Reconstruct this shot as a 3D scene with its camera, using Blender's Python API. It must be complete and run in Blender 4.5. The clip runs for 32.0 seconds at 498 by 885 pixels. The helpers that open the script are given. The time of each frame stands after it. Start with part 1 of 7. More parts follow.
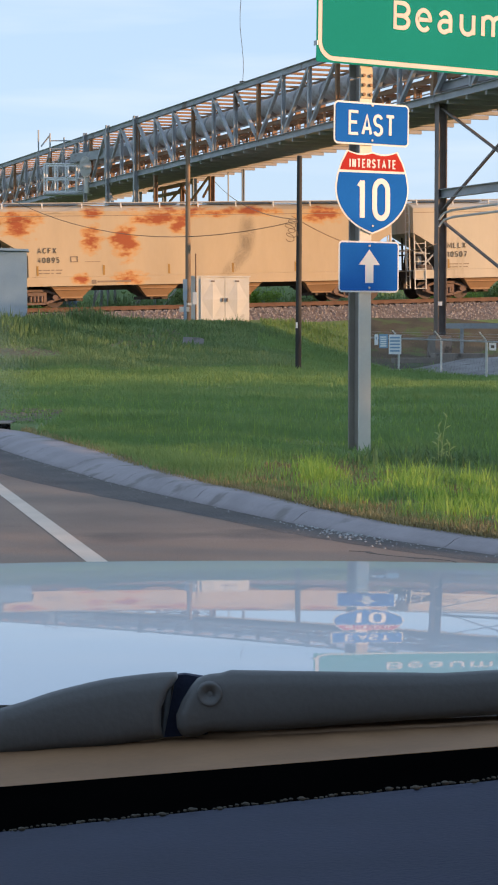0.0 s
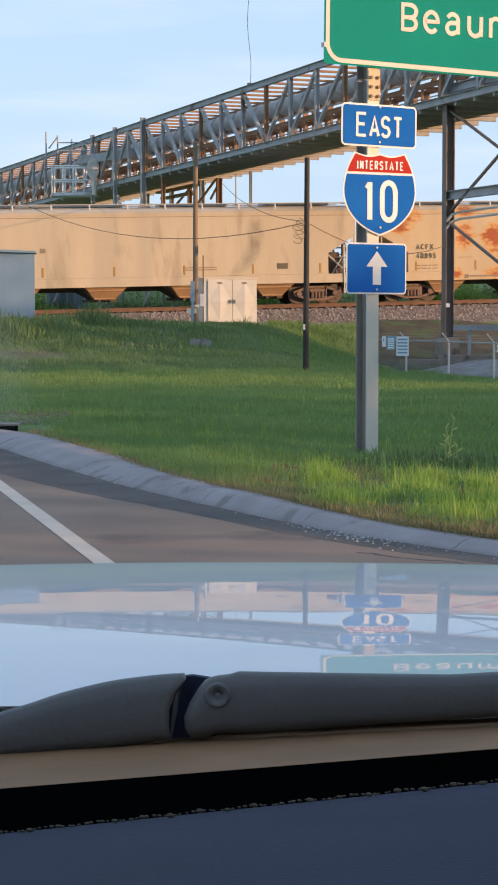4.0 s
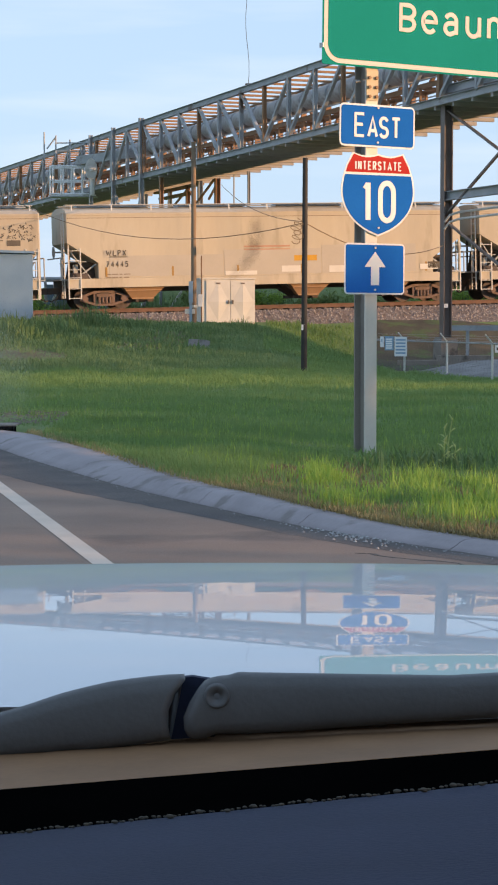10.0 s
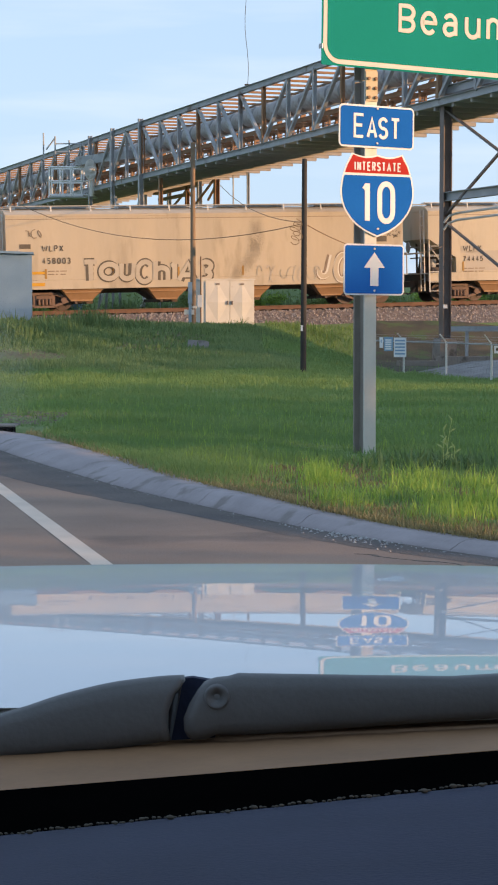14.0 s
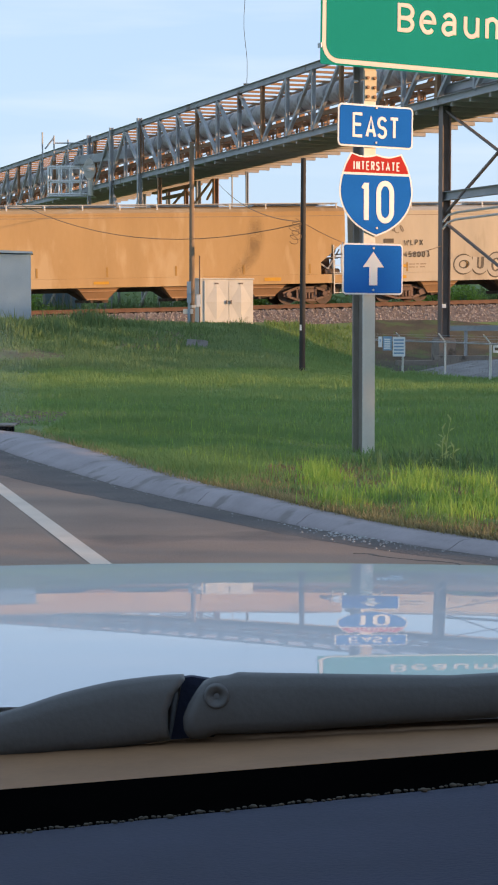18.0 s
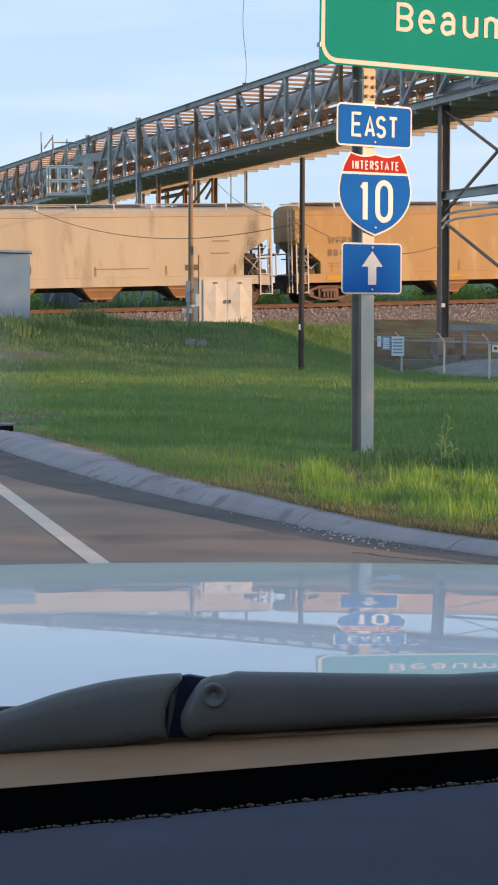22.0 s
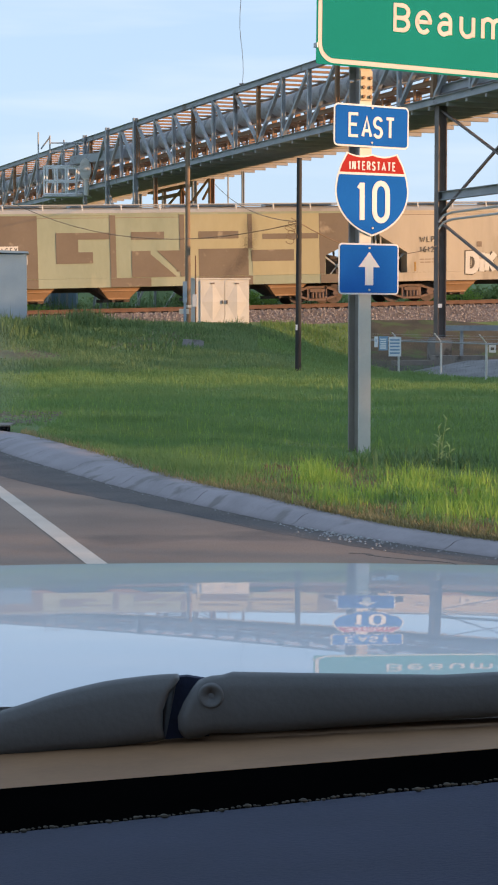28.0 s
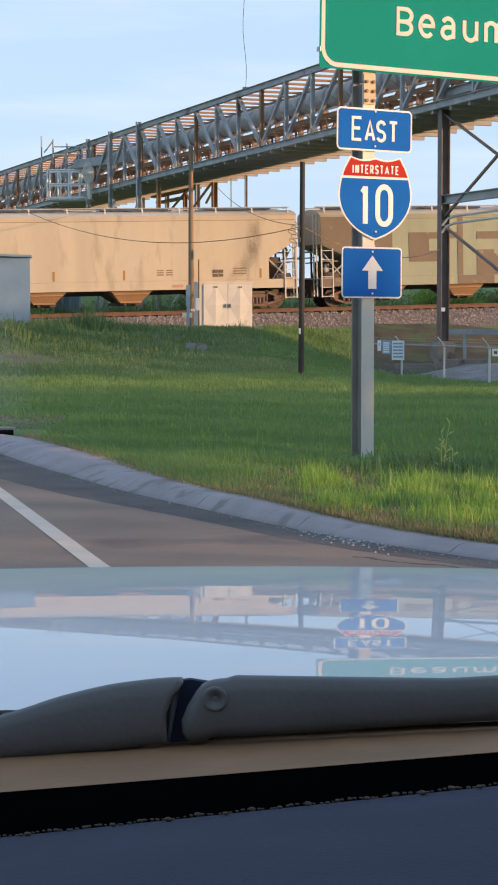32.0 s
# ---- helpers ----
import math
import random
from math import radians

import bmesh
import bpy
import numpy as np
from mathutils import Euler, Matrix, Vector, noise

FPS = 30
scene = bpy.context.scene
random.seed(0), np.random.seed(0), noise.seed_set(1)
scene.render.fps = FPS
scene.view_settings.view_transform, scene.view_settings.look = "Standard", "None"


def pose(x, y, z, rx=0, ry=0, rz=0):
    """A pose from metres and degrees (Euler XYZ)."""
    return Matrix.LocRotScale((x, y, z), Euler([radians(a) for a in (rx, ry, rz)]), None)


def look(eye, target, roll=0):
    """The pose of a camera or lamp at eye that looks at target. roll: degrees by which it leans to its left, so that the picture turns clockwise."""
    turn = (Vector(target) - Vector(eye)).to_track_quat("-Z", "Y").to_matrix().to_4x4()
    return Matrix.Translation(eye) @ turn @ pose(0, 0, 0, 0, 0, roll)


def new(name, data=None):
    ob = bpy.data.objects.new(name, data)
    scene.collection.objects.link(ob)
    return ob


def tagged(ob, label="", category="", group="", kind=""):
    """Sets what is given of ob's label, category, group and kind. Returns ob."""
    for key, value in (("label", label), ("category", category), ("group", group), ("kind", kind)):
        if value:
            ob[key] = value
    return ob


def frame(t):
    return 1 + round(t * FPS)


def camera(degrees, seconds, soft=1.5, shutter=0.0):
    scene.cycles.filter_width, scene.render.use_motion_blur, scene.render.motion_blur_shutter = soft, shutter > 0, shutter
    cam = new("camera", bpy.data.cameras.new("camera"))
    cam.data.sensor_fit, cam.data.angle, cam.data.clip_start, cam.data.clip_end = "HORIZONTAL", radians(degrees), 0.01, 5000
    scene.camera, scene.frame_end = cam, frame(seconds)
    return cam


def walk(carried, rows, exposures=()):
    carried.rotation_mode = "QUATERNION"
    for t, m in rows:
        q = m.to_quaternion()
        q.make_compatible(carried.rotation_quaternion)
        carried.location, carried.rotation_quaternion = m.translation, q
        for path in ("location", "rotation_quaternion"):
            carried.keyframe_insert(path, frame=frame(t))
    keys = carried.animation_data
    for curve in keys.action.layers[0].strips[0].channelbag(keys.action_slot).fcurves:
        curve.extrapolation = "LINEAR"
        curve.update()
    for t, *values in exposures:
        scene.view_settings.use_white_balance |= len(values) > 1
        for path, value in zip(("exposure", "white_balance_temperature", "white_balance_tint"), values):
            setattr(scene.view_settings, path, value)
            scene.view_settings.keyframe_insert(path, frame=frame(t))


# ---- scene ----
cam = camera(13.97, 32.0, 2.0)
walk(cam, [
    (0, pose(-0.00006, 0, 1.45000, 86.4395, 0, 0.0000)),
    (0.5, pose(-0.00039, 0, 1.44997, 86.4420, 0, 0.0728)),
    (1, pose(0.00003, 0, 1.44975, 86.4639, 0, 0.1434)),
    (1.5, pose(-0.00032, 0, 1.44958, 86.4837, 0, 0.1971)),
    (2, pose(-0.00050, 0, 1.44993, 86.4666, 0, 0.1968)),
    (2.5, pose(-0.00051, 0, 1.45010, 86.4491, 0, 0.1977)),
    (3, pose(-0.00043, 0, 1.44998, 86.4650, 0, 0.2111)),
    (3.5, pose(-0.00034, 0, 1.44970, 86.4904, 0, 0.2171)),
    (5.5, pose(-0.00064, 0, 1.44998, 86.4883, 0, 0.1782)),
    (6, pose(-0.00051, 0, 1.44982, 86.4872, 0, 0.1845)),
    (6.5, pose(-0.00054, 0, 1.44998, 86.4764, 0, 0.1830)),
    (7, pose(-0.00087, 0, 1.45014, 86.4597, 0, 0.1667)),
    (7.5, pose(-0.00080, 0, 1.45008, 86.4729, 0, 0.1715)),
    (8, pose(-0.00091, 0, 1.44988, 86.4936, 0, 0.1753)),
    (8.5, pose(-0.00113, 0, 1.44991, 86.4945, 0, 0.1642)),
    (9, pose(-0.00111, 0, 1.44999, 86.5002, 0, 0.1558)),
    (9.5, pose(-0.00117, 0, 1.44977, 86.5122, 0, 0.1517)),
    (10, pose(-0.00102, 0, 1.44997, 86.5000, 0, 0.1591)),
    (10.5, pose(-0.00109, 0, 1.44977, 86.4921, 0, 0.1555)),
    (11, pose(-0.00118, 0, 1.44988, 86.4948, 0, 0.1500)),
    (11.5, pose(-0.00110, 0, 1.44988, 86.5068, 0, 0.1450)),
    (12, pose(-0.00129, 0, 1.44995, 86.5150, 0, 0.1445)),
    (12.5, pose(-0.00134, 0, 1.45010, 86.5185, 0, 0.1434)),
    (13, pose(-0.00151, 0, 1.45004, 86.5227, 0, 0.1350)),
    (13.5, pose(-0.00148, 0, 1.45007, 86.5211, 0, 0.1362)),
    (14, pose(-0.00143, 0, 1.45005, 86.5209, 0, 0.1388)),
    (14.5, pose(-0.00142, 0, 1.44986, 86.5209, 0, 0.1390)),
    (16.5, pose(-0.00191, 0, 1.44998, 86.5019, 0, 0.1150)),
    (17, pose(-0.00189, 0, 1.44995, 86.5044, 0, 0.1147)),
    (17.5, pose(-0.00175, 0, 1.44978, 86.5212, 0, 0.1122)),
    (18, pose(-0.00178, 0, 1.44995, 86.5044, 0, 0.1080)),
    (18.5, pose(-0.00189, 0, 1.44998, 86.5019, 0, 0.0926)),
    (19, pose(-0.00193, 0, 1.44995, 86.5030, 0, 0.0880)),
    (19.5, pose(-0.00209, 0, 1.44981, 86.5104, 0, 0.0684)),
    (20, pose(-0.00188, 0, 1.44993, 86.5041, 0, 0.0658)),
    (20.5, pose(-0.00145, 0, 1.44980, 86.5096, 0, 0.0658)),
    (21, pose(-0.00117, 0, 1.44991, 86.4931, 0, 0.0676)),
    (21.5, pose(-0.00089, 0, 1.45008, 86.4741, 0, 0.0804)),
    (22, pose(-0.00091, 0, 1.44976, 86.4890, 0, 0.0796)),
    (22.5, pose(-0.00095, 0, 1.44968, 86.4931, 0, 0.0775)),
    (23, pose(-0.00094, 0, 1.44971, 86.4915, 0, 0.0794)),
    (23.5, pose(-0.00114, 0, 1.44969, 86.4936, 0, 0.0774)),
    (24, pose(-0.00134, 0, 1.44979, 86.4980, 0, 0.0594)),
    (24.5, pose(-0.00141, 0, 1.44952, 86.5113, 0, 0.0519)),
    (25, pose(-0.00117, 0, 1.44967, 86.4956, 0, 0.0423)),
    (25.5, pose(-0.00104, 0, 1.44992, 86.4913, 0, 0.0371)),
    (27.5, pose(-0.00114, 0, 1.44989, 86.4946, 0, 0.0144)),
    (28, pose(-0.00102, 0, 1.44976, 86.5021, 0, -0.0056)),
    (28.5, pose(-0.00118, 0, 1.44975, 86.5122, 0, 0.0036)),
    (29, pose(-0.00118, 0, 1.44967, 86.5185, 0, 0.0167)),
    (29.5, pose(-0.00093, 0, 1.44971, 86.5270, 0, 0.0422)),
    (30, pose(-0.00115, 0, 1.44964, 86.5412, 0, 0.0524)),
    (30.5, pose(-0.00103, 0, 1.44957, 86.5487, 0, 0.0618)),
    (31, pose(-0.00086, 0, 1.44973, 86.5610, 0, 0.0802)),
    (31.5, pose(-0.00091, 0, 1.44961, 86.5730, 0, 0.0825)),
    (32, pose(-0.00148, 0, 1.44952, 86.6055, 0, 0.0825)),
], exposures=[(0, 0.77, 7900, 18), (32, 0.77, 7900, 18)])

# ---- world and sun ----
SUN_TURN, SUN_HIGH = radians(72), radians(8)      # to the right of straight behind, above the horizon
to_sun = Vector((math.sin(SUN_TURN) * math.cos(SUN_HIGH), -math.cos(SUN_TURN) * math.cos(SUN_HIGH), math.sin(SUN_HIGH)))
world = bpy.data.worlds.new("sky")
scene.world = world
world.use_nodes = True
wn, wl = world.node_tree.nodes, world.node_tree.links
sky = wn.new("ShaderNodeTexSky")
sky.sky_type, sky.sun_disc = "NISHITA", False
sky.sun_elevation, sky.sun_rotation = SUN_HIGH, math.pi - SUN_TURN
sky.air_density, sky.dust_density, sky.ozone_density = 1.0, 0.4, 2.0
wn["Background"].inputs["Strength"].default_value = 0.15
haze = wn.new("ShaderNodeMix")                      # thin high haze, brighter towards the horizon
haze.data_type = "RGBA"
haze.inputs[7].default_value = (1.86, 3.16, 5.05, 1)
wc, ws, wr = wn.new("ShaderNodeTexCoord"), wn.new("ShaderNodeSeparateXYZ"), wn.new("ShaderNodeMapRange")
wl.new(wc.outputs["Generated"], ws.inputs[0])
wl.new(ws.outputs["Z"], wr.inputs["Value"])
wr.inputs["From Min"].default_value, wr.inputs["From Max"].default_value = 0.0, 0.5
wr.inputs["To Min"].default_value, wr.inputs["To Max"].default_value = 0.8, 0.72
wl.new(wr.outputs[0], haze.inputs[0])
wl.new(sky.outputs[0], haze.inputs[6])
wisp, wm, wk = wn.new("ShaderNodeTexNoise"), wn.new("ShaderNodeMapping"), wn.new("ShaderNodeMapRange")   # faint streaks of cirrus
wm.inputs["Scale"].default_value = (3.0, 3.0, 26.0)
wisp.inputs["Scale"].default_value, wisp.inputs["Detail"].default_value = 1.6, 5.0
wl.new(wc.outputs["Generated"], wm.inputs[0])
wl.new(wm.outputs[0], wisp.inputs["Vector"])
wl.new(wisp.outputs["Fac"], wk.inputs["Value"])
wk.inputs["From Min"].default_value, wk.inputs["From Max"].default_value = 0.52, 0.8
wk.inputs["To Max"].default_value = 0.22
white = wn.new("ShaderNodeMix")
white.data_type = "RGBA"
white.inputs[7].default_value = (4.6, 5.1, 5.6, 1)
wl.new(wk.outputs[0], white.inputs[0])
wl.new(haze.outputs[2], white.inputs[6])
wl.new(white.outputs[2], wn["Background"].inputs["Color"])
sun = new("sun", bpy.data.lights.new("sun", "SUN"))
sun.data.energy, sun.data.angle, sun.data.color = 3.2, radians(0.6), (1.0, 0.66, 0.38)
sun.matrix_world = look(to_sun * 200, (0, 0, 0))


# ---- materials ----
def material(name, a, b, rough=0.7, scale=4.0, metal=0.0, bump=0.0, fine=40.0, third=None, third_scale=0.6, third_at=0.6,
             island=0.0, coat=0.0, stretch=(1, 1, 1), thin=0.0, gloss=0.5, third_up=0.0, dent=0.0):
    """Two tones mixed by coarse and fine noise, a third in patches, in metres of the object's own space."""
    m = bpy.data.materials.new(name)
    m.use_nodes = True
    n, l = m.node_tree.nodes, m.node_tree.links
    p = n["Principled BSDF"]
    p.inputs["Roughness"].default_value, p.inputs["Metallic"].default_value = rough, metal
    p.inputs["Coat Weight"].default_value, p.inputs["Coat Roughness"].default_value = coat, 0.015
    co, mp = n.new("ShaderNodeTexCoord"), n.new("ShaderNodeMapping")
    mp.inputs["Scale"].default_value = stretch
    l.new(co.outputs["Object"], mp.inputs["Vector"])
    def noisy(s, detail=4.0):
        t = n.new("ShaderNodeTexNoise")
        t.inputs["Scale"].default_value, t.inputs["Detail"].default_value = s, detail
        l.new(mp.outputs[0], t.inputs["Vector"])
        return t.outputs["Fac"]
    def ramp(x, lo, hi):
        r = n.new("ShaderNodeMapRange")
        r.inputs["From Min"].default_value, r.inputs["From Max"].default_value = lo, hi
        l.new(x, r.inputs["Value"])
        return r.outputs[0]
    def mix(f, x, y):
        k = n.new("ShaderNodeMix")
        k.data_type = "RGBA"
        l.new(f, k.inputs[0])
        for v, i in ((x, 6), (y, 7)):
            if isinstance(v, tuple):
                k.inputs[i].default_value = (*v, 1)
            else:
                l.new(v, k.inputs[i])
        return k.outputs[2]
    coarse, grain = noisy(scale), noisy(fine, 3.0)
    add = n.new("ShaderNodeMath")
    add.operation = "MULTIPLY_ADD"
    add.inputs[1].default_value = 0.5
    l.new(grain, add.inputs[0])
    l.new(ramp(coarse, 0.3, 0.9), add.inputs[2])
    f = add.outputs[0]
    if island:
        geo, g2 = n.new("ShaderNodeNewGeometry"), n.new("ShaderNodeMath")
        g2.operation, g2.inputs[1].default_value = "MULTIPLY_ADD", island
        l.new(geo.outputs["Random Per Island"], g2.inputs[0])
        g3 = n.new("ShaderNodeMath")
        g3.operation, g3.inputs[1].default_value = "MULTIPLY", 1 - island
        l.new(f, g3.inputs[0])
        l.new(g3.outputs[0], g2.inputs[2])
        f = g2.outputs[0]
    c = mix(f, a, b)
    if third:
        spots = noisy(third_scale, 6.0)
        if third_up:                                # patches grow denser with height
            sep, k = n.new("ShaderNodeSeparateXYZ"), n.new("ShaderNodeMath")
            l.new(co.outputs["Object"], sep.inputs[0])
            k.operation, k.inputs[1].default_value = "MULTIPLY_ADD", third_up
            l.new(ramp(sep.outputs["Z"], 1.4, 4.2), k.inputs[0])
            l.new(spots, k.inputs[2])
            spots = k.outputs[0]
        c = mix(ramp(spots, third_at, third_at + 0.09), c, third)
    l.new(c, p.inputs["Base Color"])
    p.inputs["Specular IOR Level"].default_value = gloss
    if thin:
        tr, ms = n.new("ShaderNodeBsdfTranslucent"), n.new("ShaderNodeMixShader")
        ms.inputs[0].default_value = thin
        l.new(c, tr.inputs["Color"])
        l.new(p.outputs[0], ms.inputs[1])
        l.new(tr.outputs[0], ms.inputs[2])
        l.new(ms.outputs[0], n["Material Output"].inputs["Surface"])
    if bump:
        bp = n.new("ShaderNodeBump")
        bp.inputs["Strength"].default_value, bp.inputs["Distance"].default_value = bump, 0.02
        l.new(grain, bp.inputs["Height"])
        l.new(bp.outputs[0], p.inputs["Normal"])
    if dent:                                        # sheet metal that bulges between its upright seams
        m2, t2, bp = n.new("ShaderNodeMapping"), n.new("ShaderNodeTexNoise"), n.new("ShaderNodeBump")
        m2.inputs["Scale"].default_value = (1.0, 1.0, 0.14)
        l.new(co.outputs["Object"], m2.inputs[0])
        l.new(m2.outputs[0], t2.inputs["Vector"])
        t2.inputs["Scale"].default_value, t2.inputs["Detail"].default_value = 0.55, 2.0
        bp.inputs["Strength"].default_value, bp.inputs["Distance"].default_value = 1.0, dent
        l.new(t2.outputs["Fac"], bp.inputs["Height"])
        l.new(bp.outputs[0], p.inputs["Normal"])
    return m


ASPHALT = material("asphalt", (0.15, 0.101, 0.078), (0.285, 0.195, 0.148), 0.9, 0.8, bump=0.22, fine=55, third=(0.075, 0.062, 0.058), third_scale=0.35, third_at=0.55)
LINE_WHITE = material("line_paint", (0.54, 0.425, 0.34), (0.67, 0.535, 0.43), 0.7, 3, bump=0.1, fine=50)
SOIL = material("grassy_soil", (0.09, 0.15, 0.045), (0.15, 0.22, 0.07), 0.95, 0.5, bump=0.6, fine=9, third=(0.13, 0.1, 0.06), third_scale=0.25, third_at=0.66)
GRASS = material("grass_blades", (0.145, 0.252, 0.08), (0.232, 0.352, 0.13), 0.6, 0.35, island=0.35, fine=2.5, third=(0.17, 0.275, 0.09), third_scale=0.7, third_at=0.52, thin=0.45, gloss=0.3)
REED = material("tall_grass_blades", (0.12, 0.205, 0.08), (0.22, 0.315, 0.135), 0.7, 0.3, island=0.45, fine=5, thin=0.4)
# brighter, yellower copy of the grass, with sunlight put into its colour
FRESH_LIT = material("fresh_sunlit_blades", (0.2, 0.36, 0.06), (0.36, 0.5, 0.12), 0.6, 0.5, island=0.5, fine=5, thin=0.5, gloss=0.3)
STALK = material("pale_weed_stalk", (0.32, 0.43, 0.14), (0.42, 0.5, 0.22), 0.7, 3, fine=20, thin=0.3)
KERBSTONE = material("weathered_kerb_concrete", (0.245, 0.218, 0.222), (0.34, 0.302, 0.31), 0.95, 2.0, bump=0.35, fine=22, third=(0.21, 0.186, 0.18), third_scale=3.0, third_at=0.56)
STAINED = material("stained_concrete", (0.2, 0.165, 0.14), (0.32, 0.27, 0.23), 0.95, 2.0, bump=0.7, fine=18, third=(0.12, 0.1, 0.085), third_scale=1.8, third_at=0.56)
GUTTER = material("gutter_dark", (0.062, 0.055, 0.054), (0.125, 0.104, 0.095), 0.95, 1.6, bump=0.8, fine=30)
CHIPS = material("pale_stone_chips", (0.2, 0.2, 0.2), (0.45, 0.44, 0.43), 0.8, 2, island=0.7, fine=30)
DRY = material("dry_grass_blades", (0.21, 0.175, 0.08), (0.46, 0.37, 0.18), 0.8, 0.6, island=0.6, fine=6, thin=0.3)
SHRUBLEAF = material("pale_shrub_leaves", (0.13, 0.2, 0.06), (0.28, 0.36, 0.13), 0.6, 0.8, island=0.6, fine=5, thin=0.4)
WEED = material("dull_weed_leaves", (0.09, 0.165, 0.06), (0.17, 0.265, 0.1), 0.7, 0.8, island=0.5, fine=5, thin=0.35)
JOIST = material("grimy_joist_steel", (0.29, 0.265, 0.25), (0.4, 0.37, 0.345), 0.8, 1.2, fine=25)
THATCH = material("dry_thatch", (0.15, 0.115, 0.065), (0.34, 0.26, 0.145), 0.9, 0.8, island=0.6, fine=6, thin=0.2)
LEAF = material("leaves", (0.06, 0.12, 0.02), (0.16, 0.24, 0.05), 0.6, 0.8, island=0.6, fine=5, thin=0.4)
BARK = material("bark", (0.07, 0.05, 0.035), (0.14, 0.1, 0.07), 0.9, 3, bump=0.6, fine=14)
BALLAST = material("ballast_bed", (0.12, 0.085, 0.07), (0.26, 0.2, 0.17), 0.95, 2.5, bump=0.9, fine=13)
STONE = material("ballast_stones", (0.13, 0.1, 0.09), (0.42, 0.36, 0.32), 0.9, 0.7, island=0.75, fine=20)
GRAVEL = material("pale_gravel", (0.125, 0.118, 0.115), (0.29, 0.275, 0.265), 0.95, 1.2, bump=1.0, fine=9, third=(0.07, 0.075, 0.055), third_scale=0.8, third_at=0.6)
RAIL_RUST = material("rusty_rail", (0.12, 0.066, 0.046), (0.2, 0.11, 0.076), 0.8, 3, fine=30)
TIE = material("creosoted_wood", (0.06, 0.045, 0.035), (0.13, 0.09, 0.065), 0.9, 2, fine=20)
STEEL = material("galvanised_steel", (0.27, 0.28, 0.29), (0.4, 0.41, 0.42), 0.6, 1.3, metal=0.1, fine=25, third=(0.16, 0.11, 0.08), third_scale=0.8, third_at=0.63)
HOODSTEEL = material("dull_belt_hood", (0.26, 0.27, 0.28), (0.42, 0.43, 0.44), 0.55, 1.6, metal=0.1, fine=18, third=(0.2, 0.17, 0.15), third_scale=0.9, third_at=0.57)
# rust brown; on the gallery it also puts orange sunlight into the colour
RUSTWARM = material("rusty_sunlit_steel", (0.22, 0.12, 0.065), (0.36, 0.2, 0.11), 0.8, 1.2, fine=25, third=(0.2, 0.19, 0.18), third_scale=0.7, third_at=0.6)
DARKSTEEL = material("dark_painted_steel", (0.12, 0.094, 0.084), (0.19, 0.15, 0.135), 0.6, 1.5, fine=25)
DECK = material("belt_deck", (0.33, 0.32, 0.325), (0.45, 0.44, 0.445), 0.85, 1.0, fine=20)
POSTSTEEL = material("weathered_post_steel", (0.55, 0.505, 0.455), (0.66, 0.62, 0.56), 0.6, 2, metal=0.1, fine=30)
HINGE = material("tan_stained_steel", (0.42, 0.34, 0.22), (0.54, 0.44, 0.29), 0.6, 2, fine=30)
# darker copy of the post steel, shade put into the colour
POSTSHADE = material("shaded_post_steel", (0.22, 0.19, 0.17), (0.31, 0.27, 0.235), 0.7, 2, fine=30)
TWIST = material("weathered_cable", (0.16, 0.1, 0.055), (0.24, 0.15, 0.085), 0.7, 5)
WOODPOLE = material("weathered_pole_wood", (0.2, 0.135, 0.09), (0.29, 0.2, 0.135), 0.9, 2, bump=0.4, fine=15, stretch=(4, 4, 0.6))
TAR = material("tarred_pole_wood", (0.025, 0.022, 0.02), (0.05, 0.042, 0.038), 0.8, 2, fine=20)
CABLE = material("cable_rubber", (0.03, 0.028, 0.026), (0.05, 0.045, 0.04), 0.7, 5)
GREEN = material("sign_green", (0.0, 0.22, 0.185), (0.0, 0.255, 0.215), 0.9, 0.7, fine=60, gloss=0.0)
BLUE = material("sign_blue", (0.003, 0.11, 0.43), (0.006, 0.14, 0.51), 0.8, 1.5, fine=60, gloss=0.03)
RED = material("sign_red", (0.4, 0.03, 0.03), (0.5, 0.05, 0.04), 0.8, 1.5, fine=60, gloss=0.03)
SIGNWHITE = material("sign_white", (0.75, 0.75, 0.75), (0.82, 0.82, 0.82), 0.8, 2, fine=60, gloss=0.03)
GUIDEWHITE = material("guide_sign_white", (0.6, 0.58, 0.52), (0.7, 0.68, 0.61), 0.8, 2, fine=60, gloss=0.03)
ALU = material("aluminium_back", (0.35, 0.35, 0.35), (0.5, 0.5, 0.5), 0.45, 2, metal=0.6, fine=40)
CABINET = material("cabinet_paint", (0.52, 0.5, 0.46), (0.66, 0.63, 0.58), 0.55, 1.2, fine=20, third=(0.4, 0.36, 0.3), third_scale=1.6, third_at=0.66)
SHED = material("shed_sheet_metal", (0.17, 0.27, 0.37), (0.25, 0.36, 0.46), 0.5, 1.0, metal=0.1, fine=20)
CREAM = [material("cream_car_paint", (0.42, 0.35, 0.265), (0.51, 0.43, 0.33), 0.6, 0.45, fine=5, third=(0.38, 0.315, 0.235), third_scale=0.7, third_at=0.58, stretch=(1.5, 1, 0.4), dent=0.1),
         material("pale_car_paint", (0.45, 0.38, 0.29), (0.54, 0.465, 0.36), 0.6, 0.5, fine=5, third=(0.41, 0.345, 0.26), third_scale=0.8, third_at=0.58, stretch=(1.5, 1, 0.4), dent=0.1)]
RUSTY = material("rusting_car_paint", (0.45, 0.34, 0.225), (0.53, 0.405, 0.27), 0.65, 0.5, fine=6, stretch=(1.4, 1, 0.5), dent=0.08)


